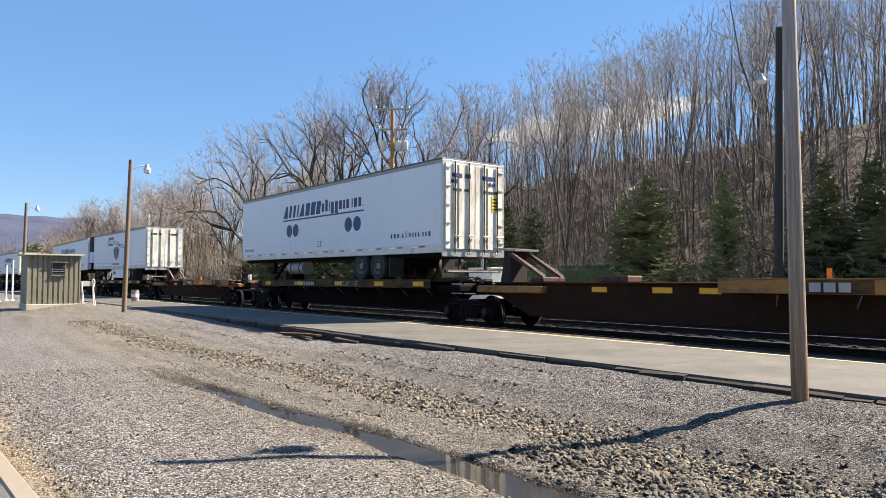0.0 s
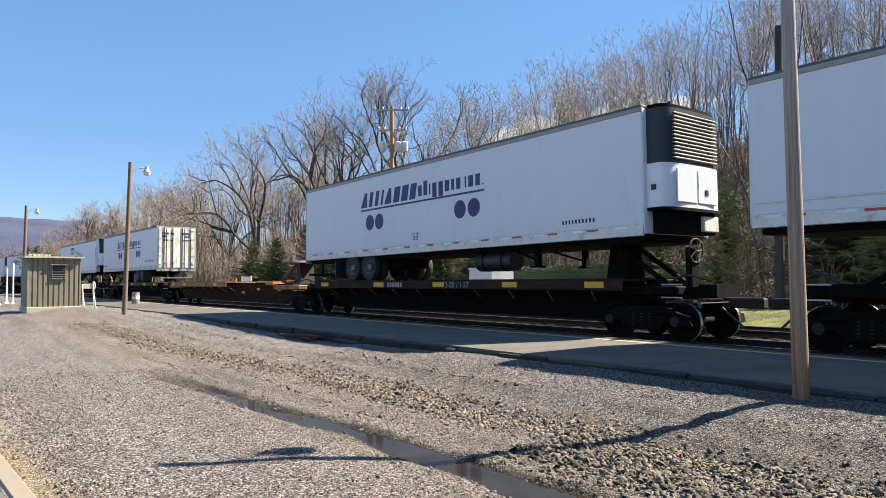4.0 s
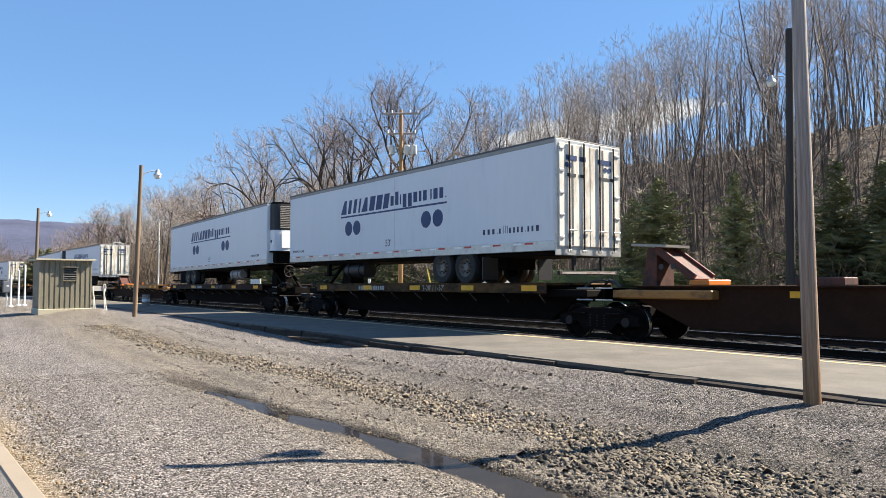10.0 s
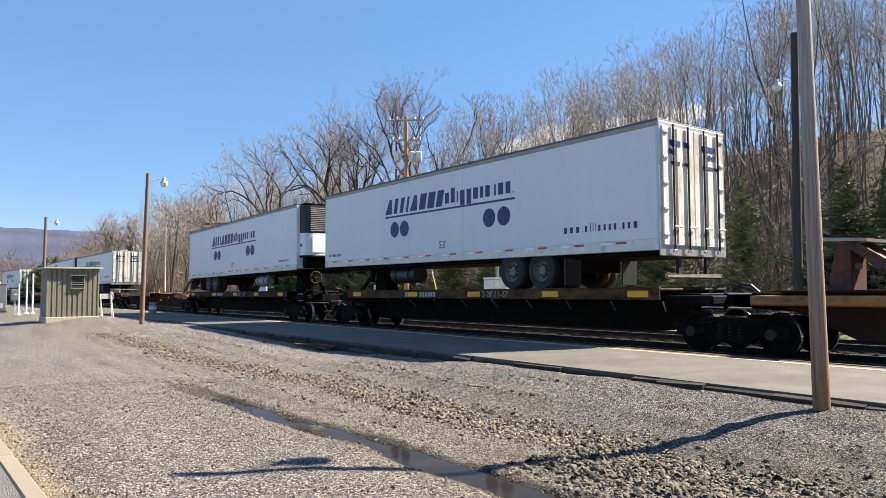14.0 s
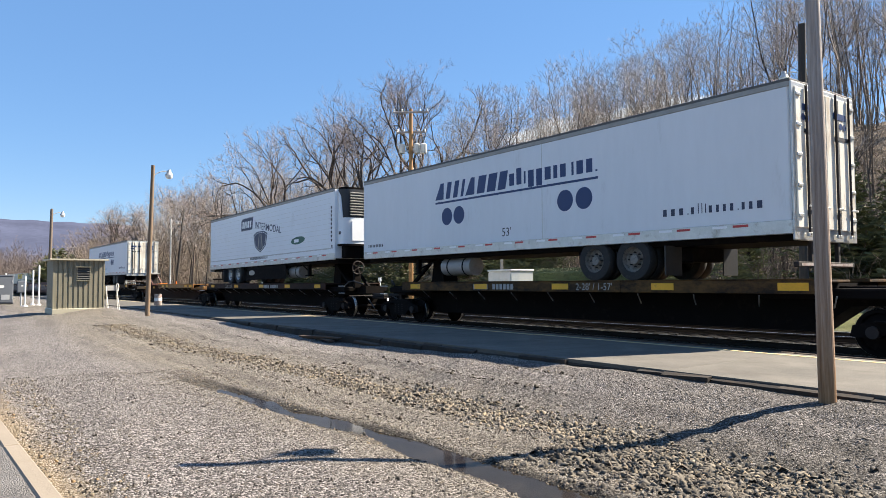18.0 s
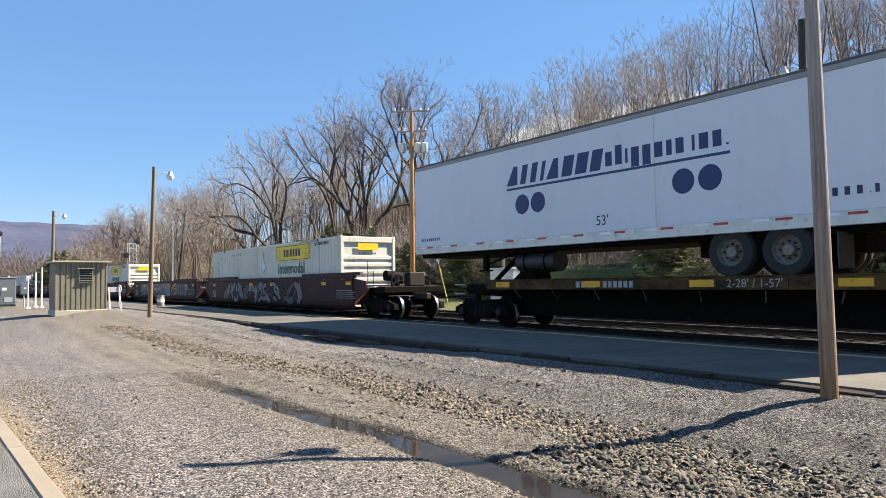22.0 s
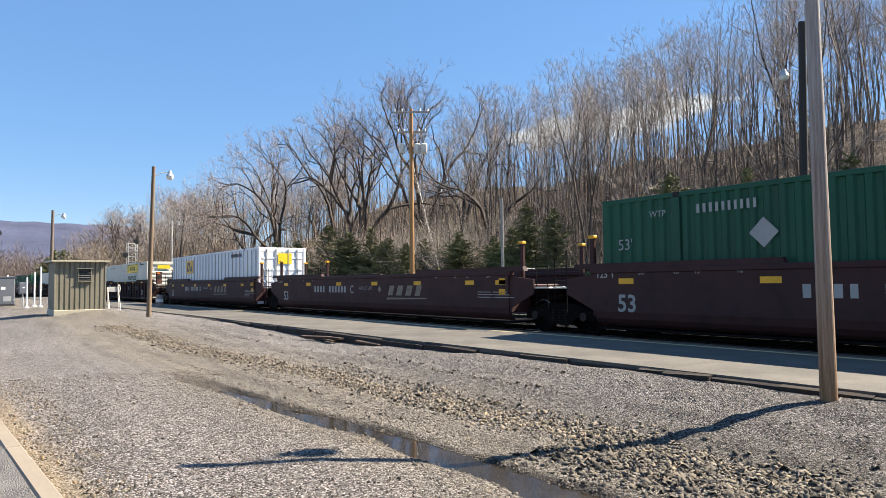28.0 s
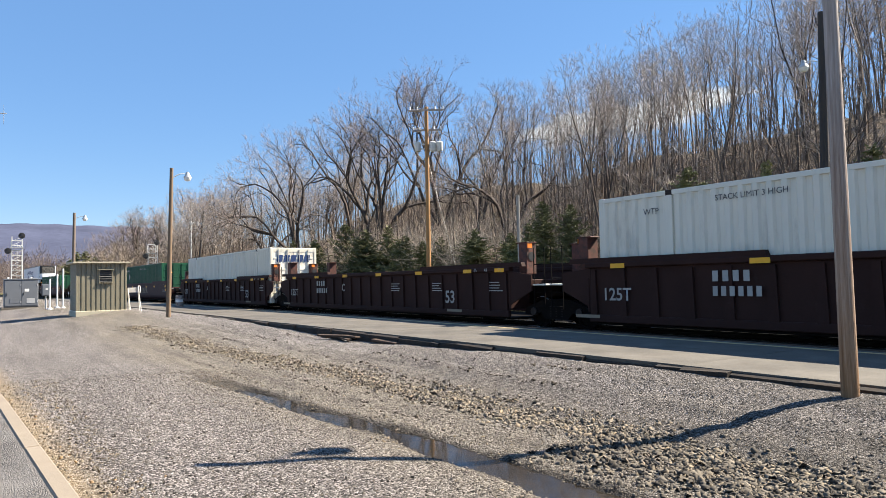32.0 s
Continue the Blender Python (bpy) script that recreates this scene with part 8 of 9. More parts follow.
                part("cap_plate", Shape().box(*sorted((xe + e * 0.58, xe + e * 0.585)), s * 1.05 - 0.17, s * 1.05 + 0.0, TOP + 0.64, TOP + 0.76), "orange", g, "small orange plate")
        elif not spray:
            for s in (-1, 1):
                g = part("end_guide", Shape().cbox(*sorted((xe + e * 0.2, xe + e * 0.34)), s * 1.2 - 0.05, s * 1.2 + 0.05, TOP - 0.1, TOP + 0.9, 0.02), "maroon", t)
                part("guide_cap", Shape().cbox(*sorted((xe + e * 0.18, xe + e * 0.36)), s * 1.2 - 0.075, s * 1.2 + 0.075, TOP + 0.87, TOP + 0.95, 0.012), "yellow", g, "yellow guide cap")
    # marks on the side
    y = -Y - 0.004 if style == "smooth" else -1.49
    for q, x in enumerate((-half + 2.3, -5.0, -2.2, 0.6, 3.4, 6.2, half - 2.1)):
        part("yellow_plate", Shape().rect(x, x + 0.42, TOP - 0.02 if style == "ribbed" else TOP - 0.25, TOP + 0.09 if style == "ribbed" else TOP - 0.12, -1.519 if style == "ribbed" else y), "yellow", t)
    yw = y if style == "smooth" else -1.489
    part("writing", word("53", 0.55, "palebar", 0.01), None, t, at=pose(-half + 2.25 if style == "smooth" else half - 4.7, yw, 0.64))
    if style == "smooth":
        for txt, x in (("53", half - 2.5), ("48", half - 3.5), ("45", half - 4.1), ("40", half - 5.1)):
            part("writing", word(txt, 0.17, "palebar"), None, t, at=pose(x, yw, TOP - 0.04))
        for txt, x in (("53", -half + 2.85), ("48", -half + 3.75), ("45", -half + 4.25), ("40", -half + 5.2)):
            part("writing", word(txt, 0.17, "palebar"), None, t, at=pose(x, yw, TOP - 0.04))
        if letter:
            part("writing", word(letter, 0.42, "palebar", 0.006), None, t, at=pose(-2.78, yw - 0.009, 0.9) if spray == "mural" else pose(-1.05, yw, 0.98))
        if spray != "mural":
            x = bar_row("mark", t, "palebar", -4.2, 1.0, yw, (0.15, 0.15, 0.15, 0.13), 0.25, 0.12)
            x = bar_row("mark", t, "palebar", x + 0.3, 1.0, yw, (0.14,) * 6, 0.25, 0.12)
        if not spray:
            x = bar_row("italic_mark", t, "graf2", 1.75, 0.92, yw, (0.30, 0.34, 0.34, 0.30), 0.34, 0.24, 0.14)
            part("writing", word("WELL LD LMT", 0.16, "palebar"), None, t, at=pose(-0.35, yw, 1.12))
            part("plate_mark", Shape().plate([(1.05, 1.13), (1.17, 1.01), (1.29, 1.13), (1.17, 1.25)], yw), "graf2", t)
            part("underline", Shape().plate([(1.65, 0.77), (4.1, 0.82), (4.2, 0.85), (1.7, 0.84)], yw), "graf2", t)
            for z in (0.98, 1.28):
                part("yellow_square", Shape().rect(half - 1.95, half - 1.68, z, z + 0.17, yw), "yellow", t)
        part("writing", word("125 T", 0.24, "palebar", 0.004), None, t, at=pose(-half + 1.62, yw, TOP - 0.10))
        for x in (half - 2.2, half - 2.9):
            tx = Shape()
            for i in range(rng.randint(3, 5)):
                tx.rect(x, x + rng.uniform(0.5, 0.9), 1.05 - i * 0.075, 1.07 - i * 0.075, yw)
            part("small_print", tx, "palebar", t)
    else:
        part("writing", word("125T", 0.42, "palebar", 0.006), None, t, at=pose(-half + 2.0, -1.489, 0.80))
        for txt, x in (("53", half - 1.95), ("48", half - 2.6), ("45", half - 3.1)):
            part("writing", word(txt, 0.15, "palebar"), None, t, at=pose(x, -1.519, TOP + 0.0))
        if letter:
            part("writing", word(letter, 0.42, "palebar", 0.006), None, t, at=pose(-2.35, -1.489, 1.0))
        x = bar_row("mark", t, "palebar", -half + 5.0, 1.22, -1.489, (0.13,) * 4, 0.22, 0.10)
        x = bar_row("mark", t, "palebar", -half + 5.0, 0.92, -1.489, (0.11,) * 6, 0.2, 0.08)
        for x in (-half + 2.0, half - 3.7):
            part("panel_sticker", Shape().rect(x - 0.9, x - 0.1, LOW + 0.06, LOW + 0.14, -1.494), "graf2", t)
        for x in (1.7, 4.4, half - 2.4):
            tx = Shape()
            for i in range(4):
                tx.rect(x, x + rng.uniform(0.4, 0.7), 1.25 - i * 0.08, 1.275 - i * 0.08, -1.489)
            part("small_print", tx, "palebar", t)
    if spray == "mural":
        mural(t, y)
    elif spray:
        spray_paint(t, half, y, seed)
    for k, e in ((0, 1), (1, -1)):
        if ends[k] == "b":
            if e > 0:
                bogie(t, half)
        else:
            bogie(t, e * (half - 0.35))
            coupler(t, e * (half + 0.55), e)
            part("end_beam", Shape().cbox(*sorted((e * (half - 0.2), e * (half + 0.5))), -1.3, 1.3, 0.95, 1.2, 0.03), "frame", t)
            brake_wheel(t, e * (half + 0.3), -0.6, TOP - 0.1)
            part("brake_stand", Shape().cbox(*sorted((e * (half + 0.05), e * (half + 0.25))), -0.75, -0.45, 1.15, TOP + 0.1, 0.02), "frame", t)
            part("air_tank", Shape().cyl((e * (half - 0.75), -0.5, TOP + 0.1), (e * (half - 0.75), 0.55, TOP + 0.0), 0.2, n=16), "frame", t, "dark air reservoir", smooth=True)
            part("valve_box", Shape().cbox(*sorted((e * (half - 0.5), e * (half - 0.1))), 0.2, 0.9, 1.2, TOP + 0.2, 0.03), "railside", t)
    return ride(t, mid)


# ---------------------------------------------------------------- the consist, front to rear
def build_train():
    spine = [(3.2, -15.7, "cbe"), (-15.7, -32.0, "bcd"), (-34.2, -50.3, "cbe"), (-50.3, -66.2, "bcd"), (-68.6, -87.0, "cbn"), (-87.0, -106.6, "bbe"), (-106.6, -123.2, "bcd"),
             (-126.0, -143.4, "cbn"), (-143.4, -160.7, "bbe"), (-160.7, -177.0, "bcd"), (-179.6, -198.3, "cbn"), (-198.3, -217.6, "bbe"), (-217.6, -235.0, "bcd"),
             (-237.6, -255.6, "cbn"), (-255.6, -275.0, "bbe"), (-275.0, -292.3, "bcd"), (-295.0, -313.8, "cbn"), (-313.8, -332.1, "bbe"), (-332.1, -348.6, "bcd"), (-622.4, -641.0, "cbn")]
    for i, (f, r, k) in enumerate(spine):
        spine_unit(f, r, k, 100 + i)
    plain = "white trailer with blue dots and lettering shapes, grimy rear doors"
    cold = "white refrigerated trailer with blue dots, black cooling unit on its nose"
    loads = [(-16.65, -32.8, "two_dots", plain), (-50.9, -67.05, "shield", "white trailer with a dark shield emblem and side skirt"), (-86.1, -69.5, "two_dots_reefer", cold), (-108.35, -123.75, "two_dots", plain),
             (-142.6, -126.6, "shield_reefer", "white fluted refrigerated trailer with a shield emblem"), (-161.9, -178.0, "two_dots", plain), (-196.8, -180.6, "two_dots_reefer", cold), (-219.1, -235.3, "two_dots", plain),
             (-254.2, -238.1, "two_dots_reefer", cold), (-277.1, -293.3, "two_dots", plain), (-311.8, -295.7, "shield_reefer_green", "white fluted refrigerated trailer with shield emblem and green badge"), (-334.3, -350.6, "two_dots", plain), (-637.8, -621.4, "two_dots_reefer", cold)]
    for i, (r, n, st, lab) in enumerate(loads):
        trailer(r, n, st, 200 + i, lab)
    wells = [(-353.2, -374.1, "smooth", "cb", "B", "silver"), (-374.1, -393.7, "smooth", "bb", "C", "mural"), (-393.7, -413.6, "smooth", "bc", "A", "silver"),
             (-415.2, -436.6, "smooth", "cb", "A", None), (-436.6, -456.0, "smooth", "bb", "C", None), (-456.0, -475.4, "smooth", "bc", "B", None),
             (-477.3, -499.0, "ribbed", "cb", "B", None), (-499.0, -518.7, "ribbed", "bb", "C", None), (-518.7, -538.6, "ribbed", "bc", "A", None),
             (-540.6, -564.4, "smooth", "cc", "B", None), (-566.2, -589.0, "smooth", "cc", "C", None), (-598.2, -620.6, "smooth", "cc", "A", None)]
    for i, (f, r, st, en, le, sp) in enumerate(wells):
        well_unit(f, r, st, en, 300 + i, le, sp, {"silver": "brown-red well car covered in silver spray paint", "mural": "brown-red well car with a mauve and teal mural"}.get(sp, ""))
    cream = "cream corrugated container with a yellow side sign"
    for f, r, st, lab in [(-356.1, -372.4, "cream", cream), (-395.2, -411.5, "cream", cream), (-418.7, -434.9, "green", "dark green corrugated container with white stencils"), (-457.5, -473.7, "panel", "white panelled container with grey posts and emblem"),
                          (-481.0, -497.2, "cream", cream), (-520.0, -536.3, "white", "white corrugated container with blue end lettering shapes"), (-544.5, -560.7, "green", "dark green corrugated container in a well car"), (-568.5, -584.7, "blue", "blue corrugated container with yellow signs in a well car"), (-601.5, -617.7, "green", "dark green corrugated container in a well car")]:
        container(f, r, st, lab)


build_train()


# ---------------------------------------------------------------- trees
def limb(rng, out, p, d, length, r, steps, wander, lift, taper=0.35):
    """A bending limb in short pieces; returns its nodes (point, direction, radius)."""
    nodes = [(p, d, r)]
    for i in range(steps):
        d = (d + Vector((rng.gauss(0, wander), rng.gauss(0, wander), rng.gauss(0, wander) + lift))).normalized()
        q = p + d * (length / steps)
        rr = nodes[0][2] * (1 - (1 - taper) * (i + 1) / steps)
        out.append((*p, *q, nodes[-1][2], rr))
        p = q
        nodes.append((p, d, rr))
    return nodes


def side_way(rng, d, spread):
    v = Vector((rng.gauss(0, 1), rng.gauss(0, 1), rng.gauss(0, 1)))
    v = (v - d * v.dot(d)).normalized()
    return (d * math.cos(spread) + v * math.sin(spread)).normalized()


def grow(rng, thick, fine, p, d, length, r, level, fork, wander, lift, thin, ratio):
    """A limb that forks again and again into a fan of twigs."""
    r = max(r, thin)
    nodes = limb(rng, thick if r > 0.022 else fine, p, d, length, r, 3 if level > 1 else 2, wander if level > 2 else 0.45 * wander, lift, 0.72 if level else 0.5)
    if level == 0:
        return
    end, way, rr = nodes[-1]
    for k in range(3 if level < 3 or rng.random() < 0.2 else 2):
        turn = fork * rng.uniform(0.5, 1.3) * (0.6 if k == 0 else 1.25)
        grow(rng, thick, fine, end, side_way(rng, way, turn), length * ratio * rng.uniform(0.75, 1.1), rr * (0.93 if k == 0 else 0.68), level - 1, fork, wander, lift, thin, ratio)
    if level < 6:
        q = rng.randint(1, len(nodes) - 2)
        grow(rng, thick, fine, nodes[q][0], side_way(rng, nodes[q][1], fork * rng.uniform(1.2, 2.0)), length * 0.62 * rng.uniform(0.7, 1.1), nodes[q][2] * 0.45, max(0, level - 2), fork, wander, lift, thin, ratio)


def finished(name_seed, trunk, crown, height, twig, bark="bark"):
    """Both meshes of a tree, brought to its full height."""
    top = max(max(row[5] for row in trunk), max(row[5] for row in crown))
    k = height / top
    trunk, crown = [np.asarray(rows) * np.array([k] * 6 + [1, 1]) for rows in (trunk, crown)]
    return tubes("trunk", trunk, bark), ribbons("crown", crown, twig, name_seed)


def broad_tree(seed, height, r, limbs, tilts, levels=8, lean=0.0):
    """A leafless spreading tree: a short stout bole, heavy crooked limbs, domed fans of twigs."""
    rng = random.Random(seed)
    trunk, crown = [], []
    low = limb(rng, trunk, Vector((0, 0, -0.5)), Vector((lean, rng.gauss(0, 0.05), 1)).normalized(), height * 0.15, r, 4, 0.06, 0.0, 0.85)
    for k in range(limbs):
        a = 2 * math.pi * (k + rng.uniform(-0.25, 0.25)) / limbs
        tilt = rng.uniform(*tilts)
        d = Vector((math.cos(a) * math.sin(tilt) + lean, math.sin(a) * math.sin(tilt), math.cos(tilt))).normalized()
        grow(rng, trunk, crown, low[-1][0] - Vector((0, 0, rng.uniform(0, 0.5))), d, height * rng.uniform(0.19, 0.26), r * rng.uniform(0.55, 0.75), levels, 0.50, 0.15, 0.02, 0.0075, 0.765)
    return finished(seed, trunk, crown, height, "twigdark", "barkdark")


def slim_tree(seed, height, r, fork_at, first, count):
    """A slim leafless forest tree: a straight pole, sometimes forked, with thin rising branches."""
    rng = random.Random(seed)
    trunk, crown, stems = [], [], []
    d = Vector((rng.gauss(0, 0.04), rng.gauss(0, 0.04), 1)).normalized()
    if fork_at:
        low = limb(rng, trunk, Vector((0, 0, -0.4)), d, height * fork_at, r, 5, 0.03, 0.0, 0.75)
        for k in range(2):
            stems.append(limb(rng, trunk, low[-1][0], side_way(rng, d, rng.uniform(0.12, 0.3)), height * (1 - fork_at) * rng.uniform(0.8, 1.05), low[-1][2] * (0.85 if k else 0.7), 9, 0.05, 0.02, 0.14))
    else:
        stems.append(limb(rng, trunk, Vector((0, 0, -0.4)), d, height, r, 14, 0.045, 0.01, 0.12))
    for nodes in stems:
        n = count // len(stems)
        for k in range(n):
            f = first + (0.97 - first) * (k + rng.random()) / n if not fork_at else 0.06 + 0.9 * (k + rng.random()) / n
            i = min(int(f * (len(nodes) - 1)), len(nodes) - 2)
            p = nodes[i][0].lerp(nodes[i + 1][0], f * (len(nodes) - 1) - i)
            L = height * rng.uniform(0.07, 0.13) * (1.25 - 0.75 * f)
            grow(rng, trunk, crown, p, side_way(rng, nodes[i][1], rng.uniform(0.45, 0.95)), L, min(0.45 * nodes[i][2], 0.045), rng.choice((2, 3, 3)), 0.5, 0.10, 0.05, 0.0085, 0.72)
    return finished(seed, trunk, crown, height, "twig")


def conifer(seed, height, width, needle):
    """A spruce of many feathery boughs, uneven in reach and height."""
    rng = random.Random(seed)
    trunk = Shape().cyl((0, 0, -0.3), (0, 0, height * 0.97), 0.018 * height + 0.03, 0.012, 8).mesh("trunk", "bark", True)
    V, F = [], []
    z = 0.06 * height
    while z < height:
        f = z / height
        R = width * (1 - f) ** 0.8 * (0.8 + 0.2 * math.sin(9 * f + seed)) + 0.08
        for k in range(4 if f < 0.8 else 3):
            a = rng.uniform(0, 2 * math.pi)
            L = R * rng.uniform(0.45, 1.22)
            rise = rng.uniform(-0.28, 0.12) + 0.4 * f
            way = Vector((math.cos(a), math.sin(a), rise)).normalized()
            side = Vector((-math.sin(a), math.cos(a), 0))
            z0 = z + rng.uniform(-0.12, 0.12)
            m = max(4, int(L / 0.12))
            for i in range(m):
                g = (i + rng.random()) / m
                c = Vector((0, 0, z0)) + way * (L * g) + Vector((0, 0, 0.16 * L * g * g))
                w = (0.24 * L * (1.05 - g) + 0.09) * rng.uniform(0.7, 1.3)
                for s in (-1, 1):
                    tip = c + side * (s * w) + way * (0.6 * w) + Vector((0, 0, rng.uniform(-0.12, 0.10)))
                    h = rng.uniform(0.022, 0.045)
                    up = Vector((rng.uniform(-0.5, 0.5), rng.uniform(-0.5, 0.5), 1)).normalized() * h
                    o = len(V)
                    V += [tuple(c - up), tuple(c + up), tuple(tip + up * 0.3), tuple(tip - up * 0.6)]
                    F.append([o, o + 1, o + 2, o + 3])
                    if rng.random() < 0.5:
                        fl = way * (h * 1.2)
                        o = len(V)
                        V += [tuple(c - fl), tuple(c + fl), tuple(tip + fl * 0.5), tuple(tip - fl * 0.5)]
                        F.append([o, o + 1, o + 2, o + 3])
        z += height * 0.0135
    return trunk, quads("crown", V, F, needle, smooth=False)


def plant(name, meshes, x, y, scale, turn, label, group, lean=0.0, z=None, wide=1.0):
    t = thing(name, pose(x, y, (gz(x, y) if z is None else z) - 0.05, lean, lean * 0.6, turn), label, "tree", group)
    t.scale = (scale * wide, scale * wide, scale)
    part("trunk", meshes[0], None, t)
    part("crown", meshes[1], None, t)
    return t


def build_trees():
    rng = random.Random(21)
    slim = [slim_tree(40 + i, 17.0, (0.12, 0.15, 0.085)[i % 3], (0, 0.45, 0, 0.3, 0, 0.6, 0, 0.38)[i % 8], (0.3, 0.45, 0.2)[i % 3], (20, 26, 22)[i % 3]) for i in range(10)]
    spread = [broad_tree(60, 22.0, 0.55, 5, (0.15, 0.6), lean=-0.08), broad_tree(61, 22.0, 0.6, 4, (0.12, 0.55)), broad_tree(62, 22.0, 0.6, 4, (0.2, 0.7), lean=0.1), broad_tree(63, 22.0, 0.5, 3, (0.05, 0.4))]
    # big spreading trees at the foot of the hill
    for k, (x, y, h, v, wide) in enumerate([(-82.6, 34, 22.0, 0, 0.9), (-74, 38, 23.0, 2, 0.8), (-64.5, 36, 24.5, 1, 0.85), (-60.5, 42, 25.0, 2, 0.85), (-103, 38, 17.5, 0, 0.9), (-128, 44, 19.0, 1, 0.9), (-43.2, 36, 19.0, 3, 0.8), (-150, 46, 18, 2, 0.9), (-92, 44, 18.5, 1, 0.8), (-113, 50, 17, 3, 0.9), (-53.5, 41, 20.5, 3, 0.8)]):
        plant("broad_tree", spread[v], x, y, (h - gz(x, y)) / 22.0, 65 * k + 15, "tall leafless spreading tree with dark limbs", "broad trees", wide=wide)
    # slim trees on the slope, thicker towards the crest
    n = 0
    while n < 262:
        y = 31 + 45 * rng.random() ** 1.15
        x = rng.uniform(-110, 10) if rng.random() < 0.45 else rng.uniform(-60, 6)
        if x < -48 and (y < 38 or rng.random() < 0.4):
            continue
        s = rng.uniform(0.66, 1.1)
        # the tree line falls away down the valley
        bearing = math.degrees(math.atan2(y, -x))
        steep = float(np.interp(bearing, [18, 26, 30, 36.6, 40.4, 43.3, 46.1, 47.9, 52.5, 55.5, 60, 70], [0.15, 0.20, 0.245, 0.272, 0.295, 0.305, 0.33, 0.355, 0.378, 0.40, 0.47, 0.6]))
        tallest = 1.5 + steep * (x * -0.79 + y * 0.613) * rng.uniform(0.86, 1.0) - gz(x, y)
        if tallest < 6:
            continue
        s = min(s, tallest / 17.0)
        plant("bare_tree", slim[n % 10], x, y, s, rng.uniform(0, 360), "slim leafless grey tree on the hillside", "hillside trees", rng.uniform(-4, 4))
        n += 1
    for k in range(95):
        b, d = rng.uniform(12.5, 29), rng.uniform(92, 150)
        x, y = -d * math.cos(radians(b)), d * math.sin(radians(b))
        steep = float(np.interp(b, [12, 13.7, 15.3, 18, 26, 29], [0.112, 0.13, 0.15, 0.168, 0.20, 0.235]))
        tall = 1.5 + steep * d * rng.uniform(0.7, 1.0) - gz(x, y)
        if tall > 6:
            plant("bare_tree", slim[k % 10], x, y, tall / 17.0, rng.uniform(0, 360), "slim leafless grey tree on the hillside", "hillside trees", rng.uniform(-4, 4), wide=1.15)
    # finely branched trees down the line, and tan scrub and a far low grove at their feet
    line = ([0, 3, 4.3, 5.4, 5.9, 7.2, 7.6, 8.2, 8.8, 9.3, 10.1, 11.7, 12.5, 13.0, 13.7, 15.3, 18, 21], [0.050, 0.055, 0.057, 0.051, 0.041, 0.042, 0.049, 0.068, 0.083, 0.100, 0.109, 0.111, 0.104, 0.117, 0.128, 0.146, 0.155, 0.165])
    for k, (b, d, part_way) in enumerate([(9.5, 168, 0.95), (10.5, 150, 1.0), (11.6, 140, 0.99), (12.3, 172, 0.9), (13.0, 135, 1.0), (14.1, 150, 0.97), (15.2, 128, 1.0), (8.7, 185, 0.9), (16.4, 140, 0.96), (14.7, 175, 1.0)]):
        x, y = -d * math.cos(radians(b)), d * math.sin(radians(b))
        tall = 1.5 + float(np.interp(b, *line)) * d * part_way - gz(x, y)
        plant("broad_tree", spread[(3, 1, 2)[k % 3]], x, y, tall / 22.0, 77 * k + 20, "fine-twigged leafless tree down the line", "valley trees", wide=0.9)
    scrub, grove = [], []
    for k in range(330):
        if k < 190:
            d, b, out, thick = rng.uniform(108, 170), rng.uniform(6.9, 19), scrub, 0.020
            tall = 1.5 + min(float(np.interp(b, *line)) - 0.004, 0.074 + 0.003 * max(b - 12, 0)) * d * rng.uniform(0.55, 1.0)
        else:
            d, b, out, thick = rng.uniform(230, 400), rng.uniform(-5, 6.4), grove, 0.035
            tall = 1.5 + float(np.interp(b, *line)) * d * rng.uniform(0.6, 1.0)
        x, y = -d * math.cos(radians(b)), d * math.sin(radians(b))
        base = Vector((x, y, gz(x, y) - 0.3))
        tall -= base.z
        for q in range(9):
            stem = limb(rng, out, base + Vector((rng.gauss(0, 0.06), rng.gauss(0, 0.06), 0)) * tall, side_way(rng, Vector((0, 0, 1)), abs(rng.gauss(0, 0.42))), tall * rng.uniform(0.6, 1.0), 1.5 * thick, 6, 0.11, 0.05, 0.3)
            for w in range(9):
                i = rng.randint(2, 6)
                c = limb(rng, out, stem[i][0], side_way(rng, stem[i][1], rng.uniform(0.35, 0.95)), tall * rng.uniform(0.10, 0.22), thick, 2, 0.12, 0.03, 0.6)
                for z in range(3):
                    limb(rng, out, c[rng.randint(1, 2)][0], side_way(rng, c[1][1], rng.uniform(0.3, 0.8)), tall * rng.uniform(0.05, 0.10), 0.7 * thick, 1, 0.15, 0.03, 0.6)
    solid("valley_scrub", ribbons("valley_scrub", scrub, "scrub", 5), None, "tan leafless scrub along the valley", "scrub", kind="stuff")
    solid("valley_grove", ribbons("valley_grove", grove, "farwoods", 6), None, "soft grey-brown leafless grove far down the valley", "trees", kind="stuff")
    fir = [conifer(80 + i, 6.0, 2.75 + 0.35 * (i % 2), "needle") for i in range(4)]
    olive = conifer(90, 6.0, 2.3, "needleolive")
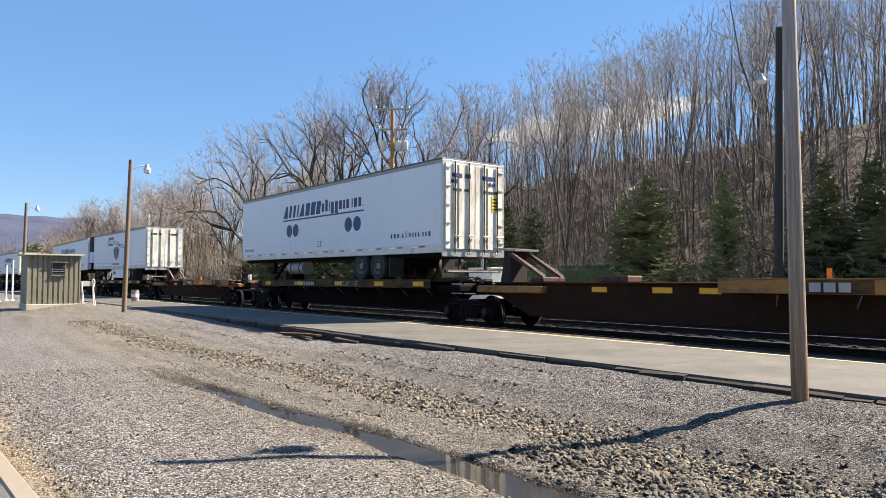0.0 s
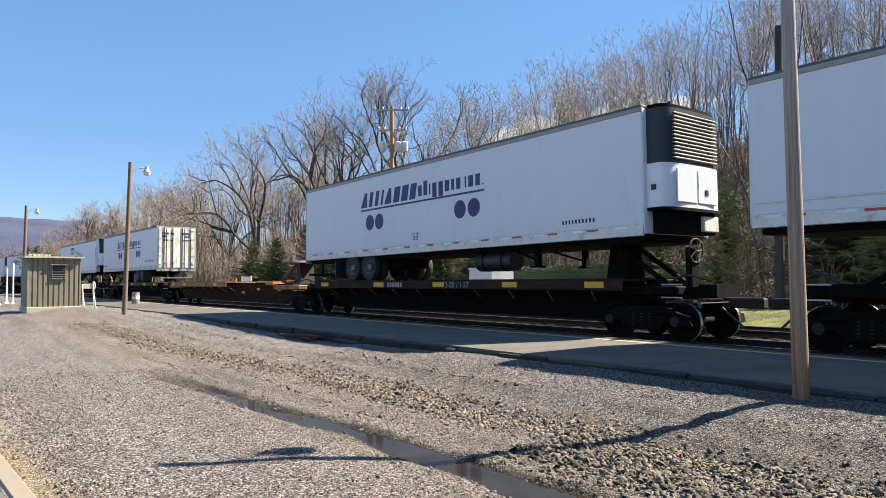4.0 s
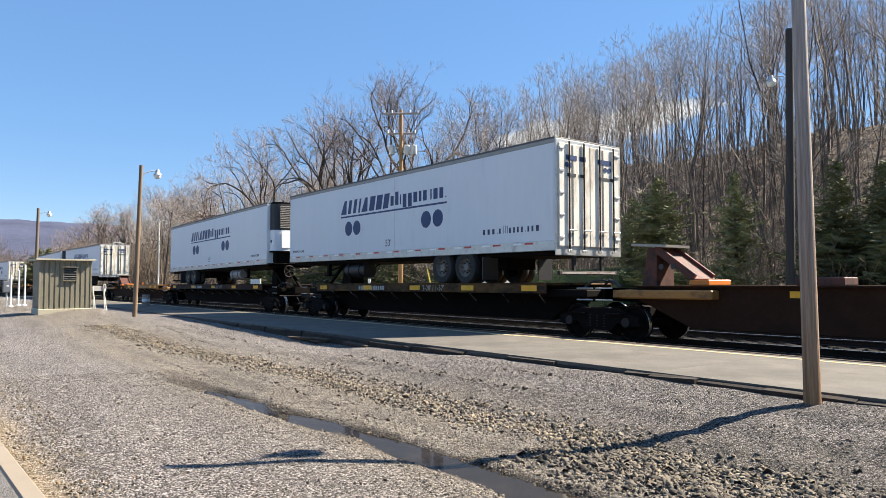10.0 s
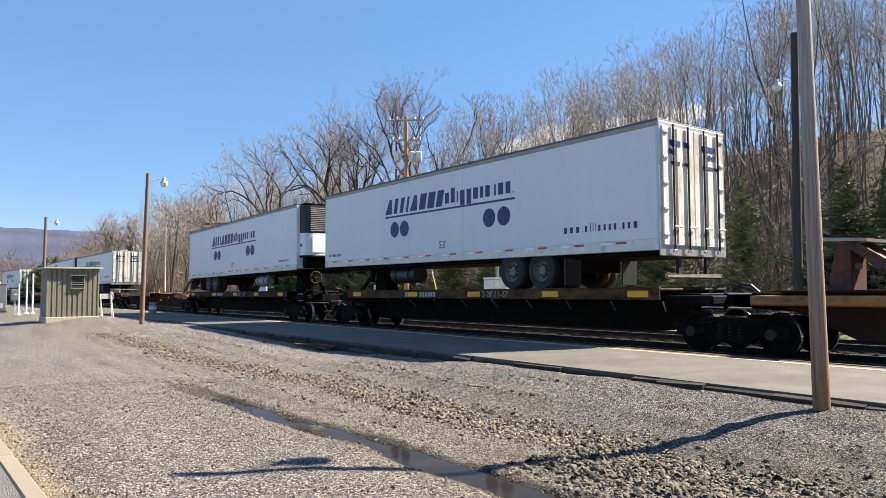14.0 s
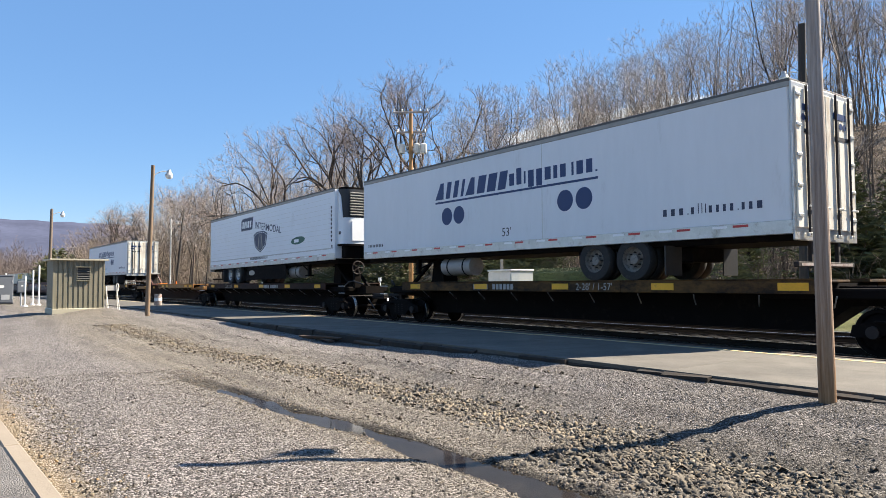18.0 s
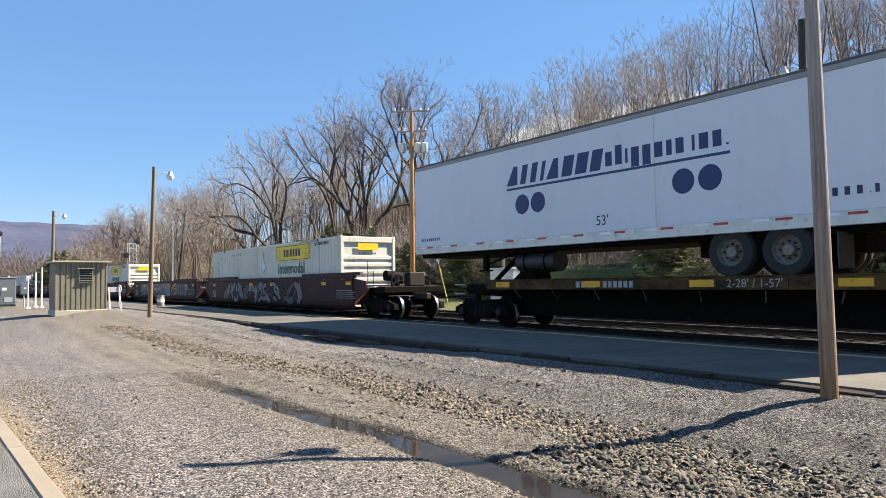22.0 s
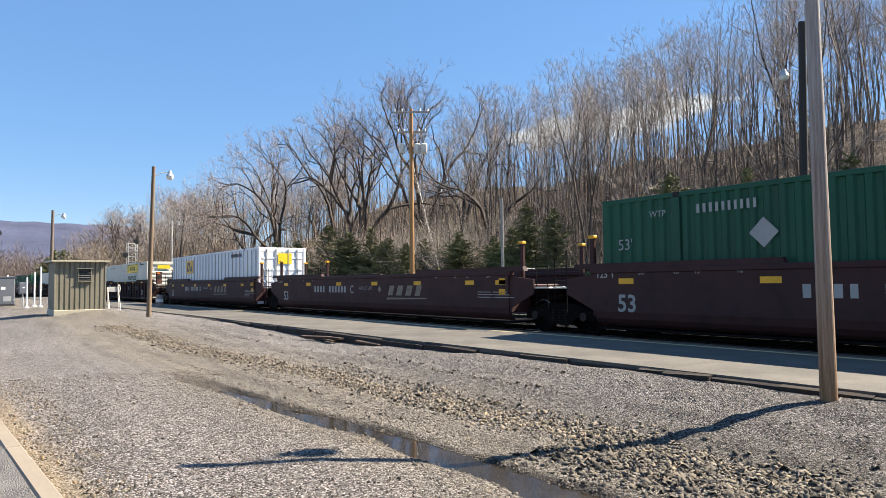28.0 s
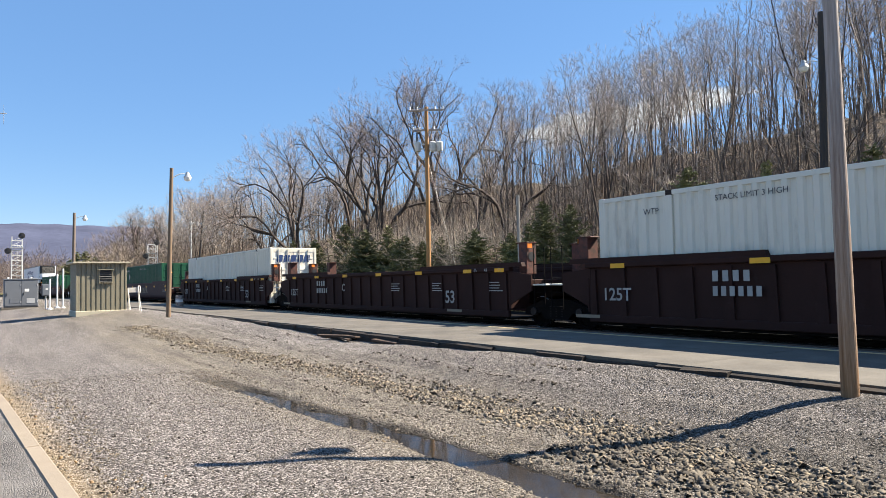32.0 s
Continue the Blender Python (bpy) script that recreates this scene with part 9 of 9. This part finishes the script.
    row = [(-71.2, 29, 6.1), (-63, 28, 5.7), (-60.2, 30, 7.2), (-52.4, 28, 6.0), (-51, 29.5, 6.3), (-45.8, 28, 5.0), (-41.7, 27, 4.4), (-36.7, 28, 4.9), (-66.8, 30, 5.6), (-55.8, 29, 5.5), (-48.3, 29, 5.0), (-68.8, 30.8, 5.8), (-58, 31, 6.0), (-43.8, 30, 4.8), (-39.2, 29.5, 4.4), (-34.2, 29.0, 4.5),
           (-32.4, 29, 5.0), (-31.1, 29, 6.15), (-29.0, 29.3, 5.85), (-20.6, 29, 6.75), (-12.7, 30, 6.6), (-10.9, 30.2, 6.3), (-8.4, 31, 6.6)]
    for k, (x, y, top) in enumerate(row):
        plant("spruce_tree", fir[k % 4], x, y, (top - gz(x, y)) / 6.0, 55 * k, "dark green young spruce behind the tracks", "spruces", wide=1.4 if x < -33 else 1.2)
    for k, (b, d, el) in enumerate([(6.3, 122, 0.046), (6.9, 124, 0.046), (7.5, 121, 0.040), (5.9, 125, 0.036)]):
        x, y = -d * math.cos(radians(b)), d * math.sin(radians(b))
        plant("evergreen_shrub", fir[k], x, y, (1.5 + el * d - gz(x, y)) / 6.0, 70 * k, "dark round evergreen shrub down the line", "evergreen shrubs", wide=1.5)
    plant("spruce_tree", olive, -22.6, 29.4, (5.9 - gz(-22.6, 29.4)) / 6.0, 140, "thin yellowish-green spruce behind the tracks", "spruces", wide=1.05)
    plant("spruce_tree", olive, -16.7, 29.2, (6.5 - gz(-16.5, 29.2)) / 6.0, 20, "thin yellowish-green spruce behind the tracks", "spruces")


build_trees()


def build_brush():
    """Dry brush, saplings and fallen branches over the slope."""
    rng = random.Random(31)
    segs = []
    for k in range(4000):
        x, y = rng.uniform(-120, 6), 28.5 + 40 * rng.random() ** 1.7
        if x < -60 and rng.random() < 0.4:
            continue
        z = gz(x, y)
        tall = rng.uniform(1.0, 3.4) * (1.4 if rng.random() < 0.2 else 1)
        for q in range(rng.randint(2, 4)):
            d = Vector((rng.gauss(0, 0.35), rng.gauss(0, 0.35), 1)).normalized()
            nd = limb(rng, segs, Vector((x + rng.gauss(0, 0.2), y + rng.gauss(0, 0.2), z - 0.05)), d, tall * rng.uniform(0.6, 1.2), 0.02, 3, 0.16, -0.02, 0.5)
            for w in range(2):
                i = rng.randint(1, 3)
                limb(rng, segs, nd[i][0], side_way(rng, nd[i][1], 0.7), tall * rng.uniform(0.25, 0.55), 0.013, 2, 0.2, 0.0, 0.6)
    for k in range(420):
        x, y = rng.uniform(-90, 4), rng.uniform(28.5, 60)
        d = Vector((rng.gauss(0, 1), rng.gauss(0, 0.4), 0.15)).normalized()
        limb(rng, segs, Vector((x, y, gz(x, y) + 0.12)), d, rng.uniform(1.0, 4.0), rng.uniform(0.02, 0.06), 4, 0.1, -0.02, 0.5)
    solid("brush", ribbons("brush", segs, "brush"), None, "dry brown brush and fallen branches on the hillside", "brush", kind="stuff")
    # thin young stems, too many to count
    segs = []
    for k in range(1500):
        x, y = rng.uniform(-95, 6), 29.5 + 38 * rng.random() ** 1.25
        h = rng.uniform(4, 10.5)
        nd = limb(rng, segs, Vector((x, y, gz(x, y) - 0.05)), Vector((rng.gauss(0, 0.07), rng.gauss(0, 0.07), 1)).normalized(), h, rng.uniform(0.025, 0.075), 5, 0.06, 0.01, 0.3)
        for w in range(5):
            i = rng.randint(2, 5)
            limb(rng, segs, nd[i][0], side_way(rng, nd[i][1], 0.7), h * rng.uniform(0.1, 0.24), 0.011, 2, 0.1, 0.05, 0.5)
    solid("saplings", ribbons("saplings", segs, "sapling"), None, "thin dark young stems on the hillside", "saplings", kind="stuff")
    # pale tangled thicket beside the utility pole and down the line
    segs = []
    for k in range(2600):
        if rng.random() < 0.6:
            x, y = rng.uniform(-64, -37), rng.uniform(30.5, 36)
        else:
            x, y = rng.uniform(-140, -52), rng.uniform(31, 40)
        z = gz(x, y)
        for q in range(4):
            d = Vector((rng.gauss(0, 0.5), rng.gauss(0, 0.5), 1)).normalized()
            nd = limb(rng, segs, Vector((x, y, z)), d, rng.uniform(2.2, 6.2), 0.017, 5, 0.14, -0.06, 0.4)
            for w in range(3):
                i = rng.randint(1, 5)
                limb(rng, segs, nd[i][0], side_way(rng, nd[i][1], 0.6), rng.uniform(0.5, 1.3), 0.008, 2, 0.2, -0.05, 0.6)
    solid("thicket", ribbons("thicket", segs, "thicket"), None, "pale tangled bare thicket below the trees", "brush", kind="stuff")
    # far woods along the valley floor, too far to tell trees apart
    segs = []
    for k in range(2000):
        x = -160 - 620 * rng.random()
        y = -60 + 190 * rng.random()
        if -(x) * 0.03 - 8 < y < 26 and x > -330:
            continue
        h = rng.uniform(7, 14)
        p = Vector((x, y, gz(x, y)))
        d = Vector((rng.gauss(0, 0.08), rng.gauss(0, 0.08), 1)).normalized()
        nd = limb(rng, segs, p, d, h * 0.8, 0.10, 3, 0.06, 0, 0.4)
        for w in range(15):
            i = rng.randint(1, 3)
            limb(rng, segs, nd[i][0], side_way(rng, nd[i][1], rng.uniform(0.5, 1.2)), h * rng.uniform(0.22, 0.42) * (1.2 - 0.25 * i), 0.05, 2, 0.2, 0.06, 0.5)
    solid("far_woods", ribbons("far_woods", segs, "farwoods"), None, "grey-brown bare woods on the valley floor", "woods", kind="stuff")


build_brush()


def leafy_box(name, x0, x1, y0, y1, z0, z1, n, material, label, seed):
    """A clipped hedge of many small leaves over a dark core."""
    rng = np.random.RandomState(seed)
    t = thing(name, pose(0, 0, 0), label, "hedge")
    part("core", Shape().cbox(x0 + 0.12, x1 - 0.12, y0 + 0.12, y1 - 0.12, z0 - 0.2, z1 - 0.12, 0.06), material, t)
    P = rng.uniform((x0, y0, z0), (x1, y1, z1), (n, 3))
    face = rng.randint(0, 4, n)
    P[face == 0, 1] = y0 + rng.uniform(-0.06, 0.1, (face == 0).sum())
    P[face == 1, 2] = z1 + rng.uniform(-0.1, 0.07, (face == 1).sum())
    P[face == 2, 0] = x1 + rng.uniform(-0.1, 0.06, (face == 2).sum())
    P[face == 3, 0] = x0 + rng.uniform(-0.06, 0.1, (face == 3).sum())
    a, b = rng.normal(0, 1, (n, 3)), rng.normal(0, 1, (n, 3))
    a /= np.linalg.norm(a, axis=1, keepdims=True)
    b = np.cross(a, b)
    b /= np.linalg.norm(b, axis=1, keepdims=True)
    s = rng.uniform(0.025, 0.05, (n, 1))
    V = np.stack([P - a * s, P - b * s * 0.6, P + a * s, P + b * s * 0.6], 1).reshape(-1, 3)
    F = np.arange(4 * n).reshape(n, 4)
    part("leaves", quads("leaves", V, F, material, smooth=False), None, t)


leafy_box("hedge", -27.2, -20.4, 25.6, 26.9, gz(-24, 26), gz(-24, 26) + 1.75, 9000, "hedge", "clipped dark green hedge behind the cabinet", 12)


# ---------------------------------------------------------------- what moves
def motions():
    for ob, c, lean in TRAIN:
        walk(ob, [(t, train_pose(c, t) @ lean) for t in range(33)])


motions()
